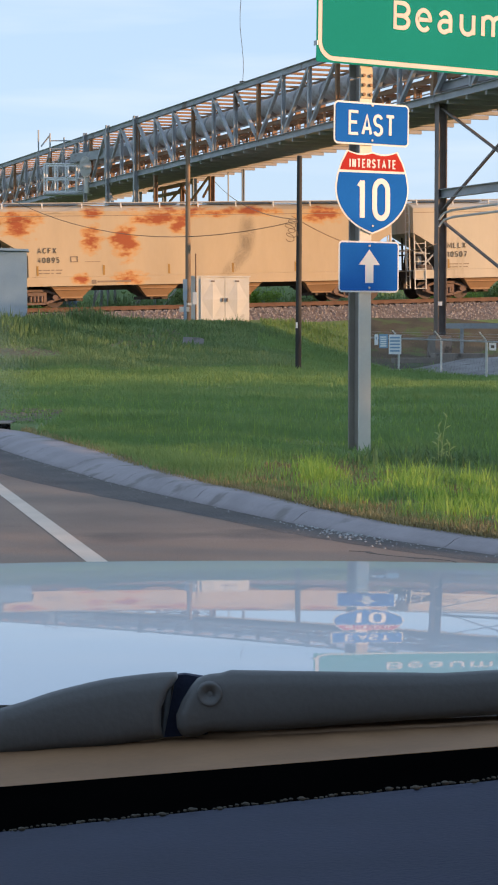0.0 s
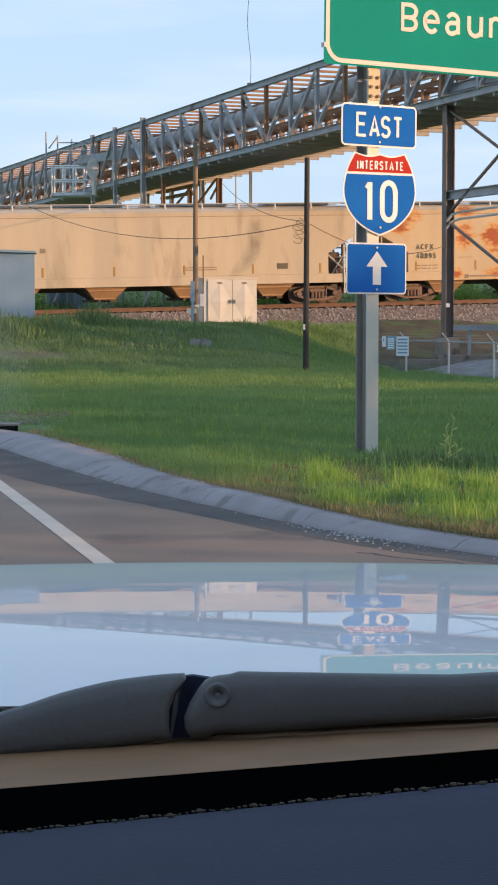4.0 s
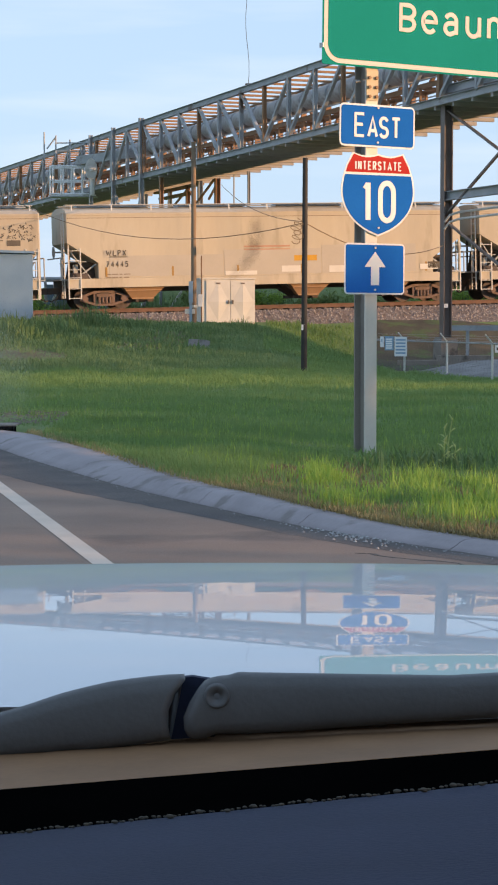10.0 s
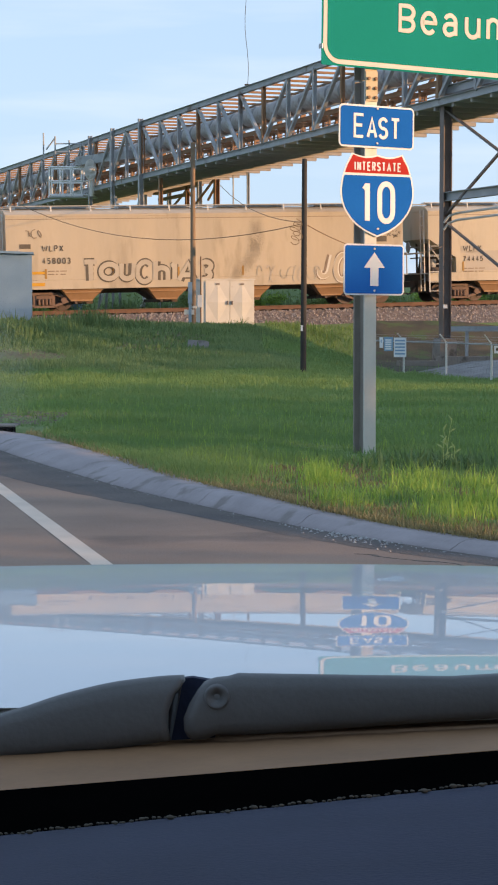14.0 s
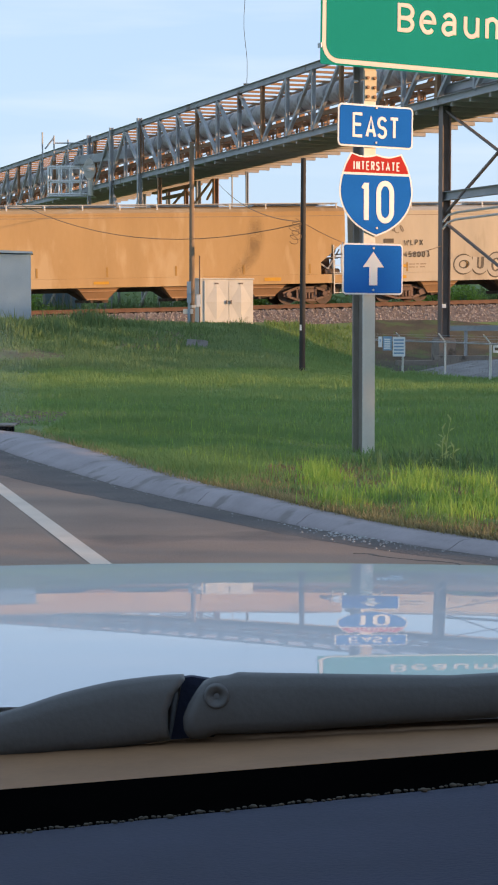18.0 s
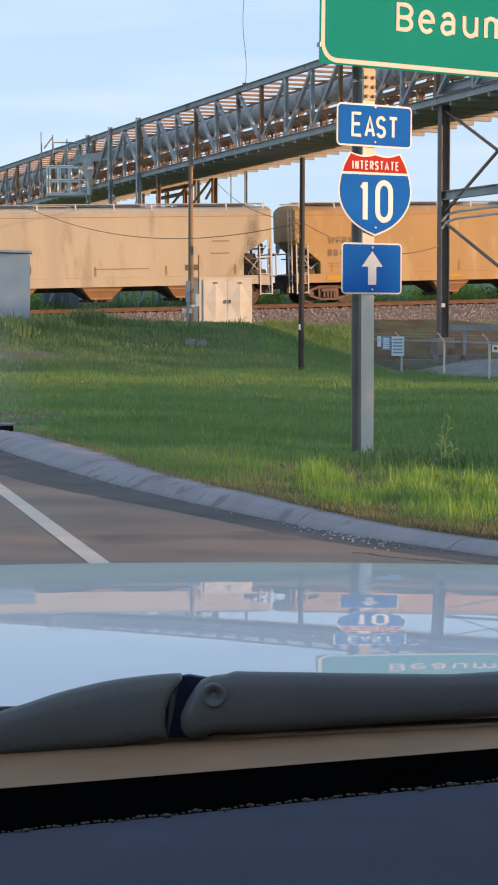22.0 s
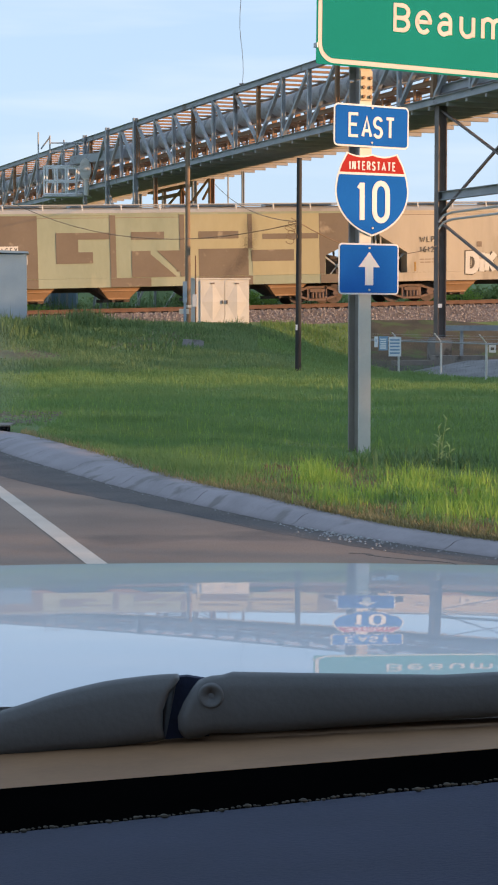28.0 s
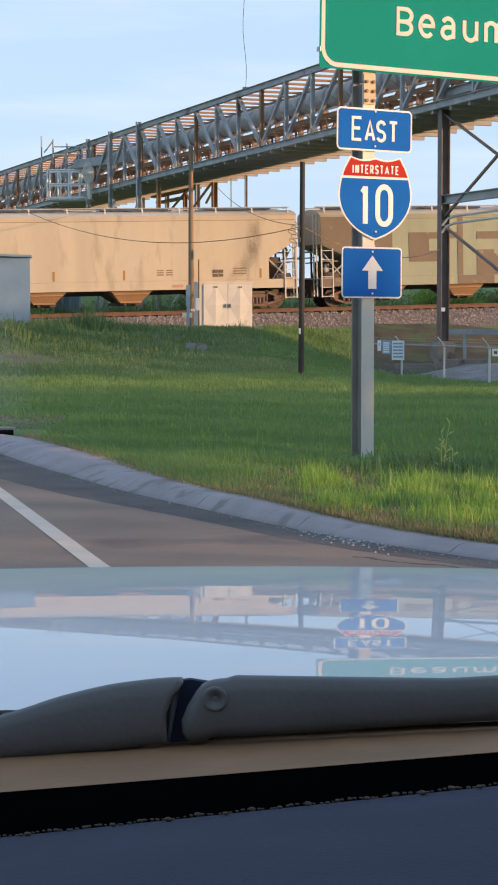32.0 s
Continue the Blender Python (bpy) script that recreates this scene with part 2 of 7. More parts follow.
def rust_over(m, spots, halo, core):
    """Rust that breaks out round the given spots (x, z, half width, half height), torn by streaky noise."""
    n, l = m.node_tree.nodes, m.node_tree.links
    def op(kind, a, b):
        k = n.new("ShaderNodeMath")
        k.operation = kind
        for v, i in ((a, 0), (b, 1)):
            if isinstance(v, float):
                k.inputs[i].default_value = v
            else:
                l.new(v, k.inputs[i])
        return k.outputs[0]
    co, sep = n.new("ShaderNodeTexCoord"), n.new("ShaderNodeSeparateXYZ")
    l.new(co.outputs["Object"], sep.inputs[0])
    total = None
    for x, z, w, h in spots:
        dx, dz = op("DIVIDE", op("SUBTRACT", sep.outputs["X"], float(x)), float(w * 1.2)), op("DIVIDE", op("SUBTRACT", sep.outputs["Z"], float(z)), float(h * 1.2))
        r = op("SUBTRACT", 1.0, op("MULTIPLY", op("ADD", op("MULTIPLY", dx, dx), op("MULTIPLY", dz, dz)), 0.5))
        total = r if total is None else op("MAXIMUM", total, r)
    total = op("MAXIMUM", total, -0.55)
    for scale, stretch, much in ((0.8, (1, 1, 1.8), 1.8), (1.7, (1, 1, 2.6), 1.7), (5.0, (1, 1, 1.8), 0.7)):
        mp, t = n.new("ShaderNodeMapping"), n.new("ShaderNodeTexNoise")
        mp.inputs["Scale"].default_value = stretch
        l.new(co.outputs["Object"], mp.inputs[0])
        l.new(mp.outputs[0], t.inputs["Vector"])
        t.inputs["Scale"].default_value, t.inputs["Detail"].default_value = scale, 5.0
        total = op("ADD", total, op("MULTIPLY", op("SUBTRACT", t.outputs["Fac"], 0.5), much))
    c = n["Principled BSDF"].inputs["Base Color"].links[0].from_socket
    for tone, lo, hi in ((halo, 0.2, 0.75), (core, 0.6, 1.05)):
        r, k = n.new("ShaderNodeMapRange"), n.new("ShaderNodeMix")
        r.inputs["From Min"].default_value, r.inputs["From Max"].default_value = lo, hi
        l.new(total, r.inputs["Value"])
        k.data_type = "RGBA"
        l.new(r.outputs[0], k.inputs[0])
        l.new(c, k.inputs[6])
        k.inputs[7].default_value = (*tone, 1)
        c = k.outputs[2]
    l.new(c, n["Principled BSDF"].inputs["Base Color"])


rust_over(RUSTY, [(-8.4, 3.75, 0.85, 0.6), (-4.9, 4.2, 0.45, 0.25), (-5.0, 3.0, 0.4, 0.5), (-3.5, 2.8, 0.55, 0.7), (-3.3, 1.3, 0.6, 0.25), (-5.6, 1.2, 0.4, 0.2),
                  (-1.8, 4.0, 1.2, 0.38), (-1.0, 3.7, 0.4, 0.5), (0.6, 4.2, 1.3, 0.22), (2.8, 4.2, 0.9, 0.2), (5.9, 4.1, 0.9, 0.35), (8.3, 4.1, 0.6, 0.4)],
          (0.58, 0.3, 0.11), (0.34, 0.075, 0.022))
TAN = material("ochre_car_paint", (0.4, 0.24, 0.1), (0.48, 0.3, 0.14), 0.65, 0.5, fine=6, third=(0.52, 0.35, 0.19), third_scale=0.6, third_at=0.55, stretch=(1.6, 1, 0.5), dent=0.05)
OLIVE = material("olive_paint", (0.25, 0.285, 0.2), (0.33, 0.36, 0.265), 0.7, 0.6, fine=6, third=(0.37, 0.37, 0.265), third_scale=0.5, third_at=0.56, stretch=(1.4, 1, 0.5), dent=0.07)
BLEACHED = material("bleached_olive_paint", (0.36, 0.32, 0.19), (0.43, 0.38, 0.24), 0.7, 0.6, fine=6, stretch=(1.4, 1, 0.5), dent=0.07)
BROWN = material("brown_paint", (0.15, 0.115, 0.085), (0.2, 0.155, 0.115), 0.7, 0.7, fine=8, third=(0.32, 0.26, 0.19), third_scale=1.3, third_at=0.64, third_up=0.06)
CARGREY = material("car_end_grey", (0.3, 0.3, 0.3), (0.42, 0.42, 0.41), 0.65, 0.8, fine=10)
HOPPER = material("rusty_hopper_chute", (0.26, 0.15, 0.08), (0.4, 0.24, 0.135), 0.75, 0.9, fine=9)
# underframe grime; on the hopper sides its darkness also stands for shade
UNDER = material("grimy_shaded_underframe", (0.06, 0.045, 0.038), (0.13, 0.095, 0.075), 0.85, 1.5, fine=12)
TRUCK = material("rusty_truck_iron", (0.13, 0.085, 0.068), (0.23, 0.15, 0.12), 0.8, 2, fine=15)
WHEEL = material("wheel_iron", (0.06, 0.045, 0.04), (0.12, 0.085, 0.07), 0.6, 3, metal=0.3, fine=15)
INK = material("black_stencil", (0.09, 0.075, 0.06), (0.14, 0.115, 0.09), 0.8, 3)
FADED = material("faded_stencil", (0.2, 0.15, 0.11), (0.3, 0.22, 0.16), 0.8, 3)
TAGWHITE = material("spray_white", (0.6, 0.56, 0.5), (0.72, 0.68, 0.6), 0.8, 1, fine=8)
TAGGREY = material("spray_grey", (0.4, 0.35, 0.29), (0.5, 0.44, 0.36), 0.8, 1, fine=8)
OVERPAINT = material("overpaint_grey", (0.43, 0.38, 0.32), (0.5, 0.44, 0.37), 0.7, 0.8, fine=8)
DIRT = material("bare_dirt", (0.1, 0.088, 0.06), (0.19, 0.16, 0.115), 0.95, 1.5, island=0.5, fine=10)
# bare dirt whose colour is darkened to hold the yard's shade
YARD = material("shaded_yard_dirt", (0.036, 0.034, 0.024), (0.095, 0.082, 0.055), 0.95, 1.2, bump=0.8, fine=12, third=(0.07, 0.11, 0.04), third_scale=0.9, third_at=0.52)
REFLECT = material("dull_reflector_tape", (0.32, 0.17, 0.035), (0.42, 0.23, 0.06), 0.5, 3)
TAPE = material("amber_tape", (0.55, 0.26, 0.02), (0.65, 0.34, 0.04), 0.4, 3)
WHITEPATCH = material("white_patch", (0.62, 0.58, 0.52), (0.72, 0.68, 0.62), 0.7, 2)
REDINK = material("red_stencil", (0.46, 0.24, 0.16), (0.54, 0.3, 0.21), 0.8, 3)
NOTICE = material("notice_blue", (0.15, 0.3, 0.42), (0.2, 0.36, 0.5), 0.5, 3)
HOODPAINT = material("silver_car_paint", (0.57, 0.575, 0.59), (0.61, 0.615, 0.63), 0.5, 1.5, metal=0.0, fine=400, coat=0.58, gloss=0.06)
BLACKPLASTIC = material("black_wiper_plastic", (0.078, 0.079, 0.079), (0.119, 0.12, 0.12), 0.6, 8, fine=300, bump=0.05)
COWL = material("dusty_cowl_plastic", (0.17, 0.082, 0.036), (0.27, 0.135, 0.06), 0.8, 14, fine=200)
FRIT = material("black_glass_edge", (0.001, 0.001, 0.001), (0.0018, 0.0018, 0.0018), 0.9, 10, fine=200, gloss=0.0)
DASH = material("dash_vinyl", (0.016, 0.0225, 0.044), (0.0235, 0.031, 0.058), 0.8, 12, fine=400, bump=0.1, gloss=0.2)
BEAD = material("trim_bead", (0.022, 0.016, 0.01), (0.075, 0.056, 0.034), 0.6, 300, fine=900)


# ---- mesh tools ----
class Geo:
    """Collects rigid pieces into one mesh."""
    def __init__(self):
        self.v, self.f = [], []

    def add(self, verts, faces):
        k = len(self.v)
        self.v += [tuple(p) for p in verts]
        self.f += [tuple(i + k for i in q) for q in faces]
        return self

    def box(self, x0, x1, y0, y1, z0, z1):
        return self.add([(x, y, z) for z in (z0, z1) for x, y in ((x0, y0), (x1, y0), (x1, y1), (x0, y1))],
                        [(3, 2, 1, 0), (4, 5, 6, 7), (0, 1, 5, 4), (1, 2, 6, 5), (2, 3, 7, 6), (3, 0, 4, 7)])

    def beam(self, p, q, w, h, up=(0, 0, 1)):
        p, q, up = Vector(p), Vector(q), Vector(up)
        d = (q - p).normalized()
        s = d.cross(up)
        s = s.normalized() if s.length > 1e-4 else Vector((1, 0, 0))
        u = s.cross(d).normalized()
        c = [s * (w / 2 * a) + u * (h / 2 * b) for a, b in ((-1, -1), (1, -1), (1, 1), (-1, 1))]
        return self.add([p + k for k in c] + [q + k for k in c],
                        [(3, 2, 1, 0), (4, 5, 6, 7), (0, 1, 5, 4), (1, 2, 6, 5), (2, 3, 7, 6), (3, 0, 4, 7)])

    def ibeam(self, p, q, w, h, t=0.02, up=(0, 0, 1)):
        """A rolled section: two flanges w wide and a web h deep."""
        p, q, up = Vector(p), Vector(q), Vector(up)
        d = (q - p).normalized()
        s = d.cross(up).normalized()
        u = s.cross(d).normalized()
        a, b, c, e = w / 2, t / 2, h / 2, h / 2 - t
        ring = [(-a, -c), (a, -c), (a, -e), (b, -e), (b, e), (a, e), (a, c), (-a, c), (-a, e), (-b, e), (-b, -e), (-a, -e)]
        return self.add([p + s * x + u * y for x, y in ring] + [q + s * x + u * y for x, y in ring],
                        [tuple(range(11, -1, -1)), tuple(range(12, 24))] + [(i, (i + 1) % 12, 12 + (i + 1) % 12, 12 + i) for i in range(12)])

    def tube(self, p, q, r, n=8, r2=None):
        p, q = Vector(p), Vector(q)
        d = (q - p).normalized()
        s = d.orthogonal().normalized()
        u = d.cross(s)
        ring = [(math.cos(2 * math.pi * i / n), math.sin(2 * math.pi * i / n)) for i in range(n)]
        b = r if r2 is None else r2
        return self.add([p + (s * c + u * k) * r for c, k in ring] + [q + (s * c + u * k) * b for c, k in ring],
                        [(i, (i + 1) % n, n + (i + 1) % n, n + i) for i in range(n)]).add(
            [p + (s * c + u * k) * r for c, k in ring] + [q + (s * c + u * k) * b for c, k in ring], [tuple(range(n - 1, -1, -1)), tuple(range(n, 2 * n))])

    def line(self, pts, r, n=5):
        for p, q in zip(pts, pts[1:]):
            self.tube(p, q, r, n)
        return self

    def turned(self, rings, way, n=18):
        """A closed round body: (distance along way, radius) rings."""
        way = Vector(way)
        s = way.orthogonal().normalized()
        u = way.cross(s)
        vs = [way * d + (s * math.cos(2 * math.pi * i / n) + u * math.sin(2 * math.pi * i / n)) * r for d, r in rings for i in range(n)]
        k = len(rings)
        return self.add(vs, [(j * n + i, j * n + (i + 1) % n, j * n + n + (i + 1) % n, j * n + n + i) for j in range(k - 1) for i in range(n)] + [tuple(range(n - 1, -1, -1)), tuple(range(k * n - n, k * n))])

    def prism(self, pts, y0, y1):
        """An outline of (x, z) points, drawn along y."""
        n = len(pts)
        return self.add([(x, y0, z) for x, z in pts] + [(x, y1, z) for x, z in pts],
                        [tuple(range(n)), tuple(range(2 * n - 1, n - 1, -1))] + [(i, n + i, n + (i + 1) % n, (i + 1) % n) for i in range(n)])

    def mesh(self, name, mat, smooth=False):
        me = bpy.data.meshes.new(name)
        me.from_pydata(self.v, [], self.f)
        me.materials.append(mat)
        if smooth:
            me.polygons.foreach_set("use_smooth", [True] * len(me.polygons))
        me.update()
        return me


def thing(name, label, category, at=None, group="", kind=""):
    ob = new(name)
    ob.empty_display_size = 0.3
    if at is not None:
        ob.matrix_basis = at
    return tagged(ob, label, category, group, kind)


def part(name, geo, mat, parent, label="", smooth=False, at=None):
    ob = new(name, geo if isinstance(geo, bpy.types.Mesh) else geo.mesh(name, mat, smooth))
    ob.parent = parent
    if at is not None:
        ob.matrix_basis = at
    if label:
        tagged(ob, label)
    return ob


def solid(name, geo, mat, label="", category="", kind="", group="", at=None, smooth=False):
    ob = new(name, geo.mesh(name, mat, smooth))
    if at is not None:
        ob.matrix_basis = at
    return tagged(ob, label, category, group, kind)



def arc(cx, cy, rx, ry, a0, a1, n=10):
    return [(cx + rx * math.cos(radians(a0 + (a1 - a0) * i / n)), cy + ry * math.sin(radians(a0 + (a1 - a0) * i / n))) for i in range(n + 1)]


BOWL = arc(0.55, 0.745, 0.45, 0.255, 90, -90)
RING = arc(0.5, 0.5, 0.5, 0.5, 0, 360, 24)
TALL_RING = arc(0.5, 0.74, 0.5, 0.26, 0, 180, 10) + arc(0.5, 0.26, 0.5, 0.26, 180, 360, 10) + [(1, 0.74)]
STROKES = {
    "A": [[(0, 0), (0.5, 1), (1, 0)], [(0.2, 0.3), (0.8, 0.3)]],
    "B": [[(0, 0.49), (0, 1)] + BOWL + [(0, 0.49)], [(0, 0.49), (0, 0), (0.5, 0)] + arc(0.52, 0.245, 0.48, 0.245, -90, 90) + [(0, 0.49)]],
    "C": [arc(0.5, 0.5, 0.5, 0.5, 42, 318, 18)],
    "D": [[(0, 0), (0, 1), (0.4, 1)] + arc(0.4, 0.5, 0.6, 0.5, 90, -90, 14) + [(0, 0)]],
    "E": [[(1, 0), (0, 0), (0, 1), (1, 1)], [(0, 0.52), (0.85, 0.52)]],
    "F": [[(0, 0), (0, 1), (1, 1)], [(0, 0.52), (0.85, 0.52)]],
    "I": [[(0.5, 0), (0.5, 1)]],
    "J": [[(0, 0.3)] + arc(0.45, 0.3, 0.45, 0.3, 190, 350) + [(0.95, 1)]],
    "K": [[(0, 0), (0, 1)], [(1, 1), (0, 0.4)], [(0.35, 0.6), (1, 0)]],
    "L": [[(0, 1), (0, 0), (1, 0)]],
    "M": [[(0, 0), (0, 1), (0.5, 0.25), (1, 1), (1, 0)]],
    "N": [[(0, 0), (0, 1)], [(0, 1), (1, 0)], [(1, 0), (1, 1)]],
    "O": [RING],
    "P": [[(0, 0), (0, 1)] + BOWL + [(0, 0.49)]],
    "R": [[(0, 0), (0, 1)] + BOWL + [(0, 0.49)], [(0.45, 0.49), (1, 0)]],
    "S": [arc(0.5, 0.745, 0.5, 0.255, 20, 270, 14) + arc(0.5, 0.245, 0.5, 0.245, 90, -160, 14)],
    "T": [[(0, 1), (1, 1)], [(0.5, 1), (0.5, 0)]],
    "U": [[(0, 1), (0, 0.36)] + arc(0.5, 0.36, 0.5, 0.36, 180, 360) + [(1, 1)]],
    "W": [[(0, 1), (0.25, 0), (0.5, 0.75), (0.75, 0), (1, 1)]],
    "X": [[(0, 0), (1, 1)], [(0, 1), (1, 0)]],
    "a": [[(0.06, 0.8)] + arc(0.48, 0.66, 0.44, 0.34, 140, 0) + [(0.92, 0.0)], [(0.92, 0.56), (0.42, 0.56)] + arc(0.42, 0.28, 0.42, 0.28, 90, 270) + [(0.92, 0.14)]],
    "e": [[(0.04, 0.52), (1, 0.52)] + arc(0.5, 0.5, 0.5, 0.5, 3, 318, 18)],
    "h": [[(0, 0), (0, 1)], [(0, 0.4)] + arc(0.5, 0.4, 0.5, 0.26, 180, 0) + [(1, 0)]],
    "i": [[(0.5, 0), (0.5, 0.62)], [(0.5, 0.82), (0.5, 0.95)]],
    "m": [[(0, 0), (0, 1)], [(0, 0.68)] + arc(0.25, 0.7, 0.25, 0.3, 180, 0) + [(0.5, 0)], [(0.5, 0.68)] + arc(0.75, 0.7, 0.25, 0.3, 180, 0) + [(1, 0)]],
    "n": [[(0, 0), (0, 1)], [(0, 0.62)] + arc(0.48, 0.62, 0.48, 0.38, 180, 0) + [(0.96, 0)]],
    "o": [RING],
    "t": [[(0.4, 1.3), (0.4, 0.2)] + arc(0.7, 0.2, 0.3, 0.2, 180, 290), [(0, 1), (0.9, 1)]],
    "u": [[(0, 1), (0, 0.38)] + arc(0.48, 0.38, 0.48, 0.38, 180, 345), [(0.96, 1), (0.96, 0)]],
    "0": [TALL_RING],
    "1": [[(0.8, 1), (0.8, 0)], [(0.8, 0.96), (0.0, 0.83)]],
    "2": [arc(0.5, 0.7, 0.5, 0.3, 165, -25, 12) + [(0, 0), (1, 0)]],
    "3": [arc(0.48, 0.745, 0.46, 0.255, 155, -90, 12), arc(0.48, 0.245, 0.5, 0.245, 90, -155, 12)],
    "4": [[(0.76, 0), (0.76, 1), (0, 0.3), (1, 0.3)]],
    "5": [[(0.95, 1), (0.12, 1), (0.06, 0.5)] + arc(0.48, 0.32, 0.5, 0.32, 130, -150, 14)],
    "6": [arc(0.5, 0.3, 0.5, 0.3, 0, 360, 18), [(0, 0.3)] + arc(0.85, 0.34, 0.85, 0.66, 180, 90)],
    "7": [[(0, 1), (1, 1), (0.35, 0)]],
    "8": [arc(0.5, 0.76, 0.45, 0.24, 0, 360, 16), arc(0.5, 0.26, 0.5, 0.26, 0, 360, 16)],
    "9": [arc(0.5, 0.7, 0.5, 0.3, 0, 360, 18), [(1, 0.7)] + arc(0.15, 0.66, 0.85, 0.66, 0, -90)],
}
BREADTH = {"I": 0.22, "i": 0.22, "1": 0.3, "M": 0.85, "W": 0.95, "m": 0.85, "X": 0.66, "A": 0.68, "C": 0.66, "O": 0.7, "D": 0.62}


def ribbon(g, pts, t, y0, y1):
    """A flat stroke of width t along (x, z) points, with mitred bends, from y0 (front) to y1."""
    ps = [Vector(p) for p in pts]
    ps = [p for i, p in enumerate(ps) if i == 0 or (p - ps[i - 1]).length > 1e-5]
    closed = (ps[0] - ps[-1]).length < 1e-4
    n = len(ps)
    k = len(g.v)
    for i, p in enumerate(ps):
        a = ps[i - 1] if i else (ps[-2] if closed else None)
        b = ps[i + 1] if i < n - 1 else (ps[1] if closed else None)
        da = (p - a).normalized() if a is not None else (b - p).normalized()
        db = (b - p).normalized() if b is not None else da
        na, nb = Vector((-da.y, da.x)), Vector((-db.y, db.x))
        m = na + nb
        m = m.normalized() if m.length > 1e-3 else na
        o = m * (t / 2 / max(0.85, m.dot(na)))
        for q in (p + o, p - o):
            g.v += [(q.x, y0, q.y), (q.x, y1, q.y)]
    for i in range(n - 1):
        a, b = k + 4 * i, k + 4 * i + 4
        g.f += [(a, a + 2, b + 2, b), (a + 1, b + 1, b + 3, a + 3), (a, b, b + 1, a + 1), (a + 2, a + 3, b + 3, b + 2)]
    if not closed:
        e = k + 4 * (n - 1)
        g.f += [(k, k + 1, k + 3, k + 2), (e, e + 2, e + 3, e + 1)]


def sign_letter(g, c, x0, x1, z0, z1, t, y0, y1, lean=0.0):
    """One letter whose strokes fill the given box."""
    a, b, u, w = x0 + t / 2, x1 - t / 2, z0 + t / 2, z1 - t / 2
    if c in "Ii1":
        b = max(b, a + 0.001)
    for i, pts in enumerate(STROKES[c]):
        ribbon(g, [(a + (b - a) * x + lean * (w - u) * z, u + (w - u) * z) for x, z in pts], t, y0 - 0.0006 * i, y1)


def sign_word(name, words, mat, parent, x0, x1, z0, z1, t, y0, y1, gap=0.18, label="", lean=0.0, uneven=0.0, seed=0):
    """A word spread from x0 to x1."""
    rng = np.random.default_rng(seed)
    w = [BREADTH.get(c, 0.56) for c in words]
    k = (x1 - x0) / (sum(w) + gap * (len(words) - 1))
    g, x = Geo(), x0
    for c, b in zip(words, w):
        dz, dh = uneven * rng.uniform(-1, 1), uneven * rng.uniform(-1, 1)
        y = y0 - 0.0015 * ((len(g.v) // 7) % 2)
        sign_letter(g, c, x, x + b * k, z0 + dz, z1 + dh, t, y, y1, lean + uneven * rng.uniform(-1, 1))
        x += (b + gap) * k
    return part(name, g, mat, parent, label)


# ---- ground, road, kerb ----
KERB_X = [-60, -20, -8, -3.9, -3.05, -2.78, -2.33, -1.9, -1.44, -0.94, -0.49, -0.15, 0.18, 0.62, 1.01, 1.49, 2.6, 4.5, 8, 14, 30, 60]
KERB_Y = [29, 27.5, 26, 24.6, 23.3, 22.3, 20.9, 19.65, 18.3, 16.95, 15.95, 15.15, 14.4, 13.58, 12.98, 12.22, 11.1, 10.0, 8.6, 7.0, 4.0, 0.0]
TRACK_TURN, GRADE = radians(17.5), 0.025
TRACK_AT = Vector((-0.5, 94.55, 2.04))             # rail top on the middle line, at the zero of the distance along it
TRACK_WAY = Vector((math.cos(TRACK_TURN), math.sin(TRACK_TURN), GRADE)).normalized()


def kerb_y(x):
    w = 0.35 if abs(x) < 8 else 0.0
    return float(np.mean(np.interp([x + w * i / 5 for i in range(-5, 6)], KERB_X, KERB_Y)))


def kerb_secant(x):
    """How much longer the way in y is than the way square to the kerb."""
    return math.hypot(1.0, (kerb_y(x + 0.2) - kerb_y(x - 0.2)) / 0.4)


def kerb_wide(x):
    return 0.26 + 0.3 * (1 - step(-1.9, -0.3, x))


def step(a, b, x):
    t = min(1.0, max(0.0, (x - a) / (b - a)))
    return t * t * (3 - 2 * t)


